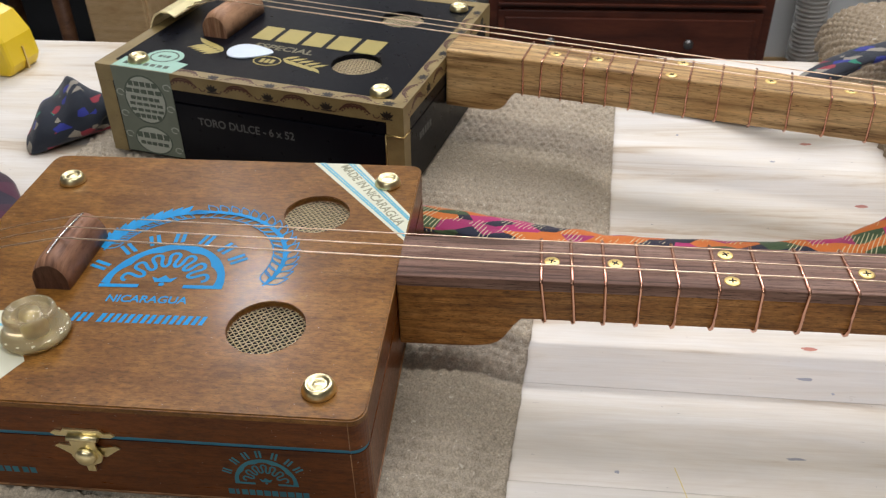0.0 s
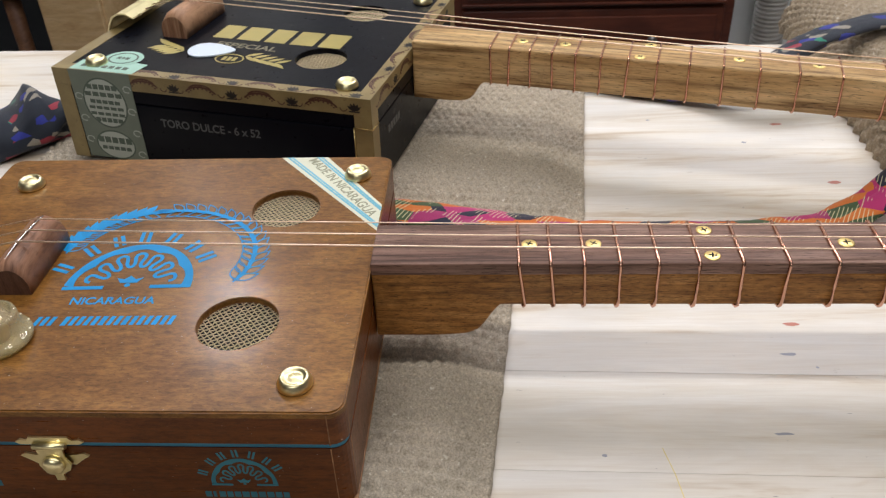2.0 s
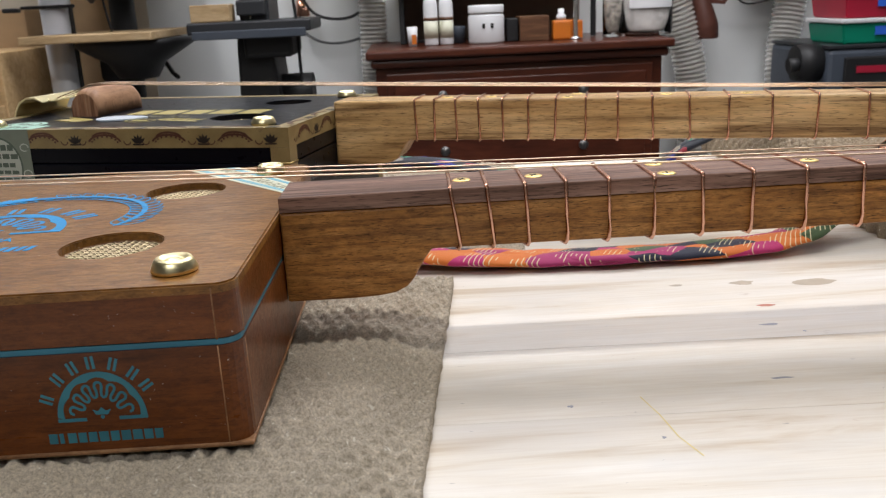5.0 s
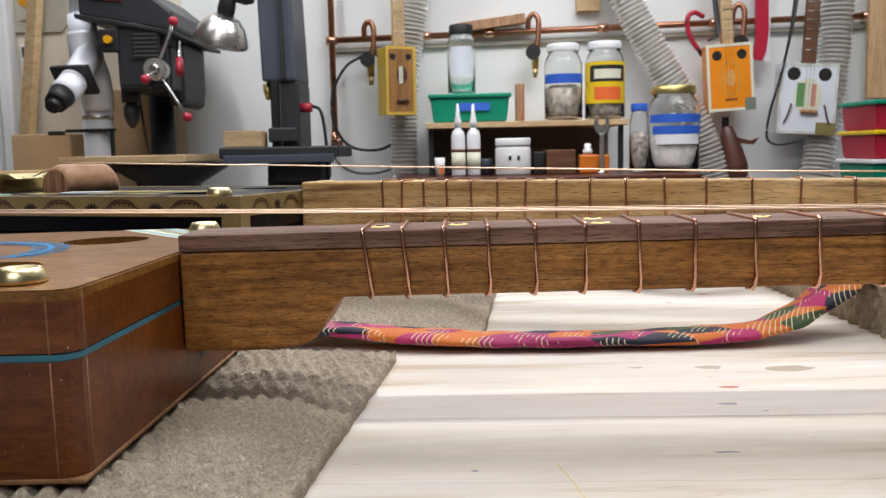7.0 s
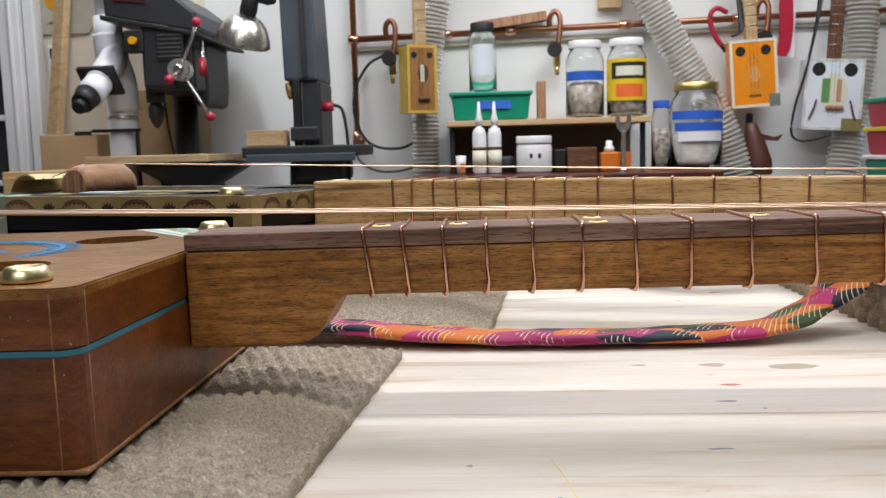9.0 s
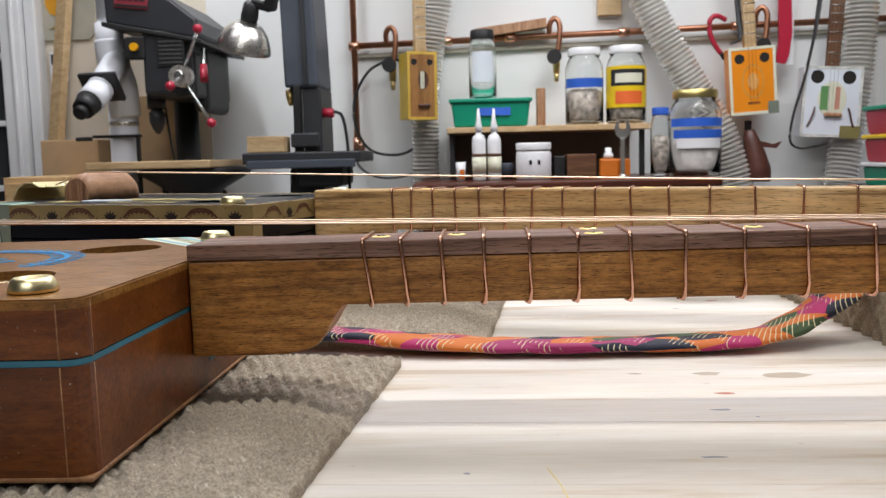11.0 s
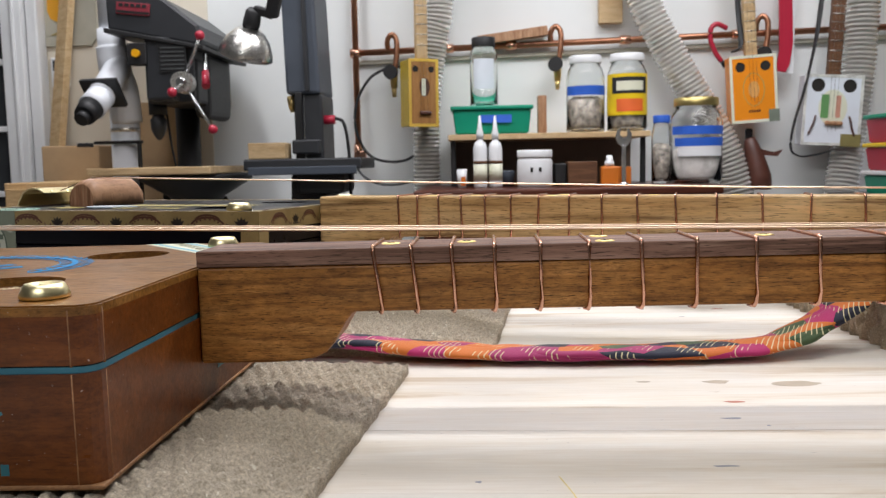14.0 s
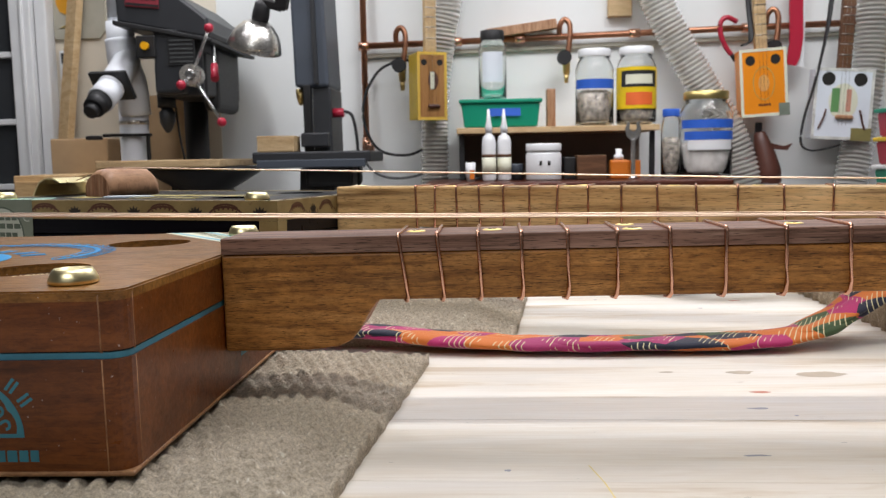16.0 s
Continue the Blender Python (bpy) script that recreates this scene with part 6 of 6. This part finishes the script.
part("strap", tube(spline([(0.0, -0.002, -0.016), (-0.04, -0.006, -0.028), (-0.085, -0.006, -0.034), (-0.112, -0.006, -0.012), (-0.108, -0.006, 0.06), (-0.085, -0.004, 0.16), (-0.062, 0.0, 0.30), (-0.05, 0.01, 0.42)], 8), 0.0075, 8, 0.35), M_BLACK, gc, "black leather strap hanging in a loop")

holster = root("leather_pouch", pose(0.882, 2.60, 1.065), "dark brown studded leather pouch hanging on a hook", "pouch")
part("pouch", tube(spline([(-0.018, 0.02, 0.0), (-0.012, 0.015, -0.03), (0.0, 0.01, -0.08), (0.008, 0.01, -0.125), (0.008, 0.012, -0.145)], 6), 0.03, 16, 1.0, [0.016 + 0.020 * min(1, i / 16) for i in range(25)]), M_LEATHER, holster)
part("flap", place(plate([(-0.02, 0.0), (0.055, -0.008), (0.07, 0.012), (0.045, 0.004), (0.0, 0.016)], [], 0, 0.006), Matrix.Translation((0.0, 0.0, -0.045)) @ FRONT), M_LEATHER, holster)
part("hanger", bbox(-0.026, -0.006, 0.03, 0.04, -0.10, 0.03, 0.003), M_BLACK, holster)
rp = root("red_hand_saw", pose(0.975, 2.66, 1.262), "red and white sheathed blade hanging on the wall", "saw")
part("sheath", place(plate([(-0.022, 0.0), (-0.026, 0.012), (-0.018, 0.06), (-0.022, 0.22), (-0.014, 0.33), (0.018, 0.33), (0.016, 0.2), (0.02, 0.08), (0.012, 0.02), (0.0, -0.004)], [], 0, 0.01), FRONT), M_RED, rp)
part("backing", place(plate([(0.004, -0.006), (0.026, -0.006), (0.030, 0.33), (0.017, 0.33)], [], 0, 0.004), Matrix.Translation((0, 0.004, 0)) @ FRONT), M_WHITE, rp)
rc = root("red_clamp", pose(0.775, 2.66, 1.385), "small red spring clamp hanging on the pipe", "clamp")
part("jaw", tube(spline([(0.03, 0.0, 0.006), (0.0, -0.006, 0.018), (-0.018, -0.006, 0.004), (-0.018, -0.006, -0.03), (-0.004, -0.006, -0.065), (0.014, -0.004, -0.09)], 6), 0.0075, 8), M_RED, rc)
part("tip", rod((0.010, -0.004, -0.082), (0.026, -0.004, -0.108), 0.006, None, 8), M_BLACK, rc)

# wall shelf and what stands on it
sh = root("wall_shelf", pose(0, 0, 0), "pale pine wall shelf on black brackets", "shelf")
part("board", bbox(-0.018, 0.540, 2.44, WALL_Y - 0.002, 1.074, 1.090, 0.002), M_SHELF, sh)
for bx in (-0.005, 0.525):
    part("bracket", bbox(bx - 0.007, bx + 0.007, 2.47, 2.484, 0.946, 1.0735, 0.002), M_BLACK, sh)
part("back_panel", bbox(-0.008, 0.528, 2.69, WALL_Y - 0.002, 0.946, 1.0735), M_BACKPANEL, sh)
part("end_panel", bbox(-0.012, -0.002, 2.485, 2.689, 0.946, 1.0735), M_BACKPANEL, sh)
SHZ = 1.0905


def tub(name, x, y, z, w, d, h, mat, label, lid=None, tape=True):
    t_ = root(name, pose(x, y, z), label, "storage bin", "plastic bins")
    bm = bmesh.new()
    low = [bm.verts.new((sx * (w / 2 - 0.008), sy * (d / 2 - 0.006), 0)) for sx, sy in ((-1, -1), (1, -1), (1, 1), (-1, 1))]
    top = [bm.verts.new((sx * w / 2, sy * d / 2, h)) for sx, sy in ((-1, -1), (1, -1), (1, 1), (-1, 1))]
    bm.faces.new(low[::-1])
    bm.faces.new(top)
    for i in range(4):
        bm.faces.new((low[i], low[(i + 1) % 4], top[(i + 1) % 4], top[i]))
    bmesh.ops.bevel(bm, geom=bm.edges[:], offset=0.004, segments=2, affect="EDGES")
    part("body", bm, mat, t_)
    part("rim", bbox(-w / 2 - 0.006, w / 2 + 0.006, -d / 2 - 0.006, d / 2 + 0.006, h, h + 0.011, 0.003), lid or mat, t_)
    if tape:
        part("tape_label", place(bbox(-w * 0.2, w * 0.2, -0.011, 0.011, 0, 0.0008), Matrix.Translation((w * 0.05, -d / 2 - 0.0005, h * 0.62)) @ pose(0, 0, 0, -6, 0, 0) @ FRONT), M_TAPE, t_)
    return t_


tub("storage_bin", 0.105, 2.545, SHZ, 0.220, 0.16, 0.068, M_GREEN, "green plastic parts bin on the wall shelf")
thing("wood_offcut", bbox(0.237, 0.262, 2.52, 2.56, SHZ, SHZ + 0.108, 0.003), M_BRIDGE2, "upright wooden offcut on the shelf", "wood block")


def jar(x, y, z, r, h, lid_mat, lid_h, fill, label, group, square=False, fill_mat=None):
    j = root("jar", pose(x, y, z), label, "jar", group)
    part("glass", lathe([(r * 0.92, 0.0), (r, 0.006), (r, h * 0.78), (r * 0.86, h * 0.88), (r * 0.78, h * 0.90), (r * 0.78, h), (r * 0.74, h), (r * 0.74, h * 0.9), (r * 0.95, h * 0.77), (r * 0.95, 0.009), (0.0, 0.007)], 32), M_GLASS, j).visible_shadow = False
    part("lid", place(lathe([(r * 0.84, 0), (r * 0.85, 0.002), (r * 0.85, lid_h - 0.003), (r * 0.80, lid_h), (0.0, lid_h)], 32), pose(0, 0, h - lid_h * 0.55)), lid_mat, j)
    if fill:
        bm = lathe([(r * 0.90, 0.012), (r * 0.92, 0.02), (r * 0.92, fill * h * 0.9), (r * 0.6, fill * h), (0.0, fill * h * 0.97)], 28)
        for v in bm.verts:
            v.co.z += 0.004 * noise.noise(v.co * 90) if v.co.z > 0.03 else 0
        part("contents", bm, fill_mat or M_NUTS, j, "mixed small hardware")
    return j


def jar_tape(j, r, z, h, mat, span=150):
    n = 18
    bm = bmesh.new()
    a0 = radians(-90 - span / 2)
    lo, hi = [], []
    for i in range(n + 1):
        a = a0 + radians(span) * i / n
        lo.append(bm.verts.new((r * math.cos(a), r * math.sin(a), z)))
        hi.append(bm.verts.new((r * math.cos(a), r * math.sin(a), z + h)))
    for i in range(n):
        bm.faces.new((lo[i], lo[i + 1], hi[i + 1], hi[i])).smooth = True
    part("tape_label", bm, mat, j)


j = jar(0.3725, 2.53, SHZ, 0.054, 0.205, M_WHITE, 0.022, 0.48, "clear plastic jar of small hardware with blue tape", "shelf jars")
jar_tape(j, 0.0546, 0.103, 0.026, M_TAPE)
j = jar(0.490, 2.53, SHZ, 0.056, 0.208, M_WHITE, 0.022, 0.40, "clear plastic jar with a yellow and red label", "shelf jars")
jar_tape(j, 0.0566, 0.045, 0.115, M_YELLOW, 170)
jar_tape(j, 0.0572, 0.105, 0.045, M_BLACK, 110)
jar_tape(j, 0.0576, 0.113, 0.026, M_LABEL, 80)
jar_tape(j, 0.0573, 0.055, 0.035, paint("orange_label", (0.75, 0.14, 0.03), 0.5), 80)
j = jar(0.085, 2.555, SHZ + 0.0795, 0.040, 0.185, M_BLACK, 0.028, 0.0, "tall clear plastic jar with a black lid standing on the bin", "shelf jars")
jar_tape(j, 0.0405, 0.05, 0.085, M_WHITEBOX, 90)

# dresser and what stands on it
DT = 0.945
M_PEWTER = paint("dark_pewter", (0.16, 0.155, 0.15), 0.4, 0.15, 0.9, 60)
dr = root("dresser", pose(0, 0, 0), "dark cherry wooden dresser with round metal knobs", "dresser")
part("carcass", bbox(-0.078, 0.648, 2.225, 2.69, 0.06, DT - 0.045, 0.003), M_DRESSER, dr)
part("top", bbox(-0.100, 0.671, 2.19, 2.70, DT - 0.022, DT, 0.006, 3), M_DRESSER, dr, "overhanging moulded top")
part("cornice", bbox(-0.089, 0.660, 2.205, 2.695, DT - 0.044, DT - 0.0225, 0.008, 3), M_DRESSER, dr)
zt = DT - 0.058
for k, hgt in enumerate((0.125, 0.155, 0.165, 0.165, 0.165)):
    dw = part("drawer", bbox(-0.052, 0.622, 2.212, 2.2246, zt - hgt + 0.012, zt, 0.003), M_DRESSER, dr)
    part("drawer_panel", bbox(-0.034, 0.604, 2.2065, 2.2118, zt - hgt + 0.030, zt - 0.018, 0.003), M_DRESSER, dw)
    part("drawer_bead", bbox(-0.052, 0.622, 2.205, 2.2116, zt - hgt + 0.0125, zt - hgt + 0.020, 0.002), M_DRESSER, dw)
    for kx in (0.087, 0.440):
        part("drawer_knob", place(lathe([(0.006, 0), (0.0055, 0.012), (0.0125, 0.017), (0.0125, 0.023), (0.0, 0.027)], 18), Matrix.Translation((kx, 2.206, zt - hgt / 2 + 0.006)) @ FRONT), M_PEWTER, dw, "round pewter knob")
    zt -= hgt
for lx in (-0.053, 0.623):
    for ly in (2.255, 2.66):
        part("foot", bbox(lx - 0.025, lx + 0.025, ly - 0.025, ly + 0.025, 0, 0.06, 0.004), M_DRESSER, dr)
DZ = DT + 0.0005


def bottle(x, y, label):
    b = root("bottle", pose(x, y, DZ), label, "bottle", "squeeze bottles")
    part("body", lathe([(0.017, 0), (0.0185, 0.004), (0.0185, 0.105), (0.015, 0.118), (0.008, 0.124), (0.008, 0.13), (0.0, 0.131)], 24), M_WHITE, b)
    part("cap", place(lathe([(0.0095, 0), (0.0095, 0.016), (0.006, 0.03), (0.003, 0.062), (0.0, 0.063)], 18), pose(0, 0, 0.1285)), M_WHITE, b)
    part("label", place(lathe([(0.0188, 0.018), (0.0188, 0.062)], 24), pose(0, 0, 0)), M_LABEL, b)
    part("label_band", place(lathe([(0.0190, 0.063), (0.0190, 0.071)], 24), pose(0, 0, 0)), M_DARKWOOD, b)


bottle(0.070, 2.36, "white squeeze bottle with a long nozzle on the dresser")
bottle(0.111, 2.37, "white squeeze bottle with a long nozzle on the dresser")
cup = root("small_cup", pose(0.020, 2.35, DZ), "small white plastic cup with an orange mark", "cup")
part("cup", lathe([(0.011, 0), (0.014, 0.05), (0.0135, 0.05), (0.0105, 0.002), (0, 0.002)], 20), M_WHITE, cup)
part("mark", place(bbox(-0.006, 0.006, 0.006, 0.03, 0, 0.0006), Matrix.Translation((0.004, -0.0135, 0)) @ FRONT), M_ORANGEGLUE, cup)
tb_ = root("white_tub", pose(0.215, 2.35, DZ), "white plastic tub with a screw lid on the dresser", "tub")
part("body", lathe([(0.0445, 0), (0.047, 0.005), (0.047, 0.068), (0.043, 0.076), (0.0, 0.076)], 32), M_WHITE, tb_)
part("lid", place(lathe([(0.0465, 0), (0.047, 0.002), (0.047, 0.017), (0.045, 0.020), (0.0, 0.020)], 32), pose(0, 0, 0.077)), M_WHITE, tb_)
for k in (-1, 1):
    part("print_mark", place(bbox(-0.0035, 0.0035, -0.006, 0.006, 0, 0.0006), Matrix.Translation((0.011 * k, -0.0465, 0.045)) @ FRONT), M_DARK, tb_)
thing("dark_tin", place(lathe([(0.018, 0), (0.019, 0.04), (0.017, 0.044), (0.0, 0.044)], 20), pose(0.145, 2.42, DZ)), M_BLUEIRON, "small blue-grey tin on the dresser", "tin")
thing("dark_box", bbox(0.270, 0.301, 2.36, 2.43, DZ, DZ + 0.06, 0.003), M_BLACK, "small black box on the dresser", "box")
thing("wood_block", bbox(0.303, 0.380, 2.34, 2.42, DZ, DZ + 0.064, 0.002), M_DARKWOOD, "dark rough-sawn wooden block on the dresser", "wood block")
ob_ = root("glue_bottle", pose(0.413, 2.35, DZ), "orange glue bottle with a white cap", "bottle")
part("body", bbox(-0.024, 0.024, -0.018, 0.018, 0, 0.05, 0.005), M_ORANGEGLUE, ob_)
part("cap", lathe([(0.013, 0.051), (0.013, 0.062), (0.008, 0.066), (0.009, 0.078), (0.0, 0.08)], 18), M_WHITE, ob_)
thing("orange_box", bbox(0.440, 0.475, 2.37, 2.43, DZ, DZ + 0.048, 0.003), M_ORANGEGLUE, "small orange box on the dresser", "box")
wr = root("standing_wrench", pose(0.448, 2.335, DZ), "steel open-ended wrench standing upright", "wrench")
part("shaft", bbox(-0.006, 0.006, -0.004, 0.004, 0.006, 0.105, 0.002), M_STEEL, wr)
part("jaw", place(plate([(0.006, -0.022), (0.018, -0.010), (0.021, 0.010), (0.013, 0.028), (0.008, 0.024), (0.010, 0.008), (0.0, 0.0), (-0.010, 0.008), (-0.008, 0.024), (-0.013, 0.028), (-0.021, 0.010), (-0.018, -0.010), (-0.006, -0.022)], [], 0, 0.007), Matrix.Translation((0, 0.0035, 0.122)) @ FRONT), M_STEEL, wr)
part("foot", lathe([(0.014, 0), (0.014, 0.004), (0.007, 0.008), (0.0, 0.008)], 16), M_STEEL, wr)
j = jar(0.552, 2.36, DZ, 0.026, 0.172, M_TAPE, 0.020, 0.62, "narrow clear jar of fittings with a blue lid", "dresser jars")
j = jar(0.6425, 2.36, DZ, 0.068, 0.215, M_TIN, 0.022, 0.42, "large clear jar with blue tape and a gold lid", "dresser jars", fill_mat=paint("grey_rags", (0.36, 0.33, 0.31), 0.8, 0.35, 0, 90, 0.2))
jar_tape(j, 0.0686, 0.128, 0.022, M_TAPE)
jar_tape(j, 0.0688, 0.098, 0.022, M_TAPE, 130)
jar_tape(j, 0.0684, 0.072, 0.028, M_WHITE, 110)
thing("paper_towel", place(lathe([(0.03, 0), (0.034, 0.004), (0.034, 0.006), (0, 0.006)], 20), pose(0.02, 2.52, DZ)), M_GREYIRON, "flat dark dish on the dresser", "dish")

# bench machine and bins at the right
mc = root("bench_machine", pose(1.215, 2.38, 0), "dark blue-grey bench machine on a floor stand", "machine")
part("body", bbox(-0.14, 0.26, -0.16, 0.2, 0.58, 0.895, 0.012), M_BLUEIRON, mc)
part("front_panel", bbox(-0.10, 0.24, -0.172, -0.161, 0.78, 0.875, 0.004), M_BLACK, mc)
part("panel_stripe", bbox(-0.07, 0.2, -0.1745, -0.1725, 0.835, 0.852), M_RED, mc)
part("panel_bars", place(bars([0.02] * 3, 0.014, 0.006, 0.001), Matrix.Translation((-0.04, -0.1725, 0.805)) @ FRONT), M_GREYPRINT, mc)
part("stand", bbox(-0.12, 0.24, -0.14, 0.18, 0, 0.58, 0.006), M_PLY, mc)
part("drive_end", rod((-0.141, -0.1, 0.86), (-0.20, -0.1, 0.86), 0.05, 0.046, 24), M_BLACK, mc)
part("hand_knob", rod((-0.19, -0.12, 0.86), (-0.225, -0.12, 0.855), 0.016, 0.02, 14), M_BLACK, mc)
part("top_deck", bbox(-0.14, 0.26, -0.16, 0.2, 0.8955, 0.905, 0.002), M_GREYIRON, mc)
tub("storage_bin", 1.232, 2.33, 0.9055, 0.24, 0.20, 0.052, M_GREEN, "green plastic parts bin in a stack", M_WHITE)
tub("storage_bin", 1.232, 2.33, 0.969, 0.235, 0.20, 0.062, M_RED, "red plastic parts bin with a yellow rim in a stack", M_YELLOW)
tub("storage_bin", 1.232, 2.33, 1.0425, 0.235, 0.20, 0.064, M_RED, "red plastic parts bin with a green rim in a stack", M_GREEN)
M_STRIPE = wood("striped_board", (0.45, 0.27, 0.13), (0.58, 0.38, 0.2), (0.66, 0.47, 0.28), 0.5, (120, 120, 30), 0.2)
thing("striped_board", bbox(1.285, 1.36, 2.64, 2.66, 1.14, 1.75, 0.002), M_STRIPE, "tall laminated board with reddish bands on the wall", "board")
structure("baseboard", bbox(0.70, 3.19, WALL_Y - 0.014, WALL_Y - 0.001, 0, 0.11, 0.003), M_PLY, "stained wooden baseboard along the wall", "baseboard")
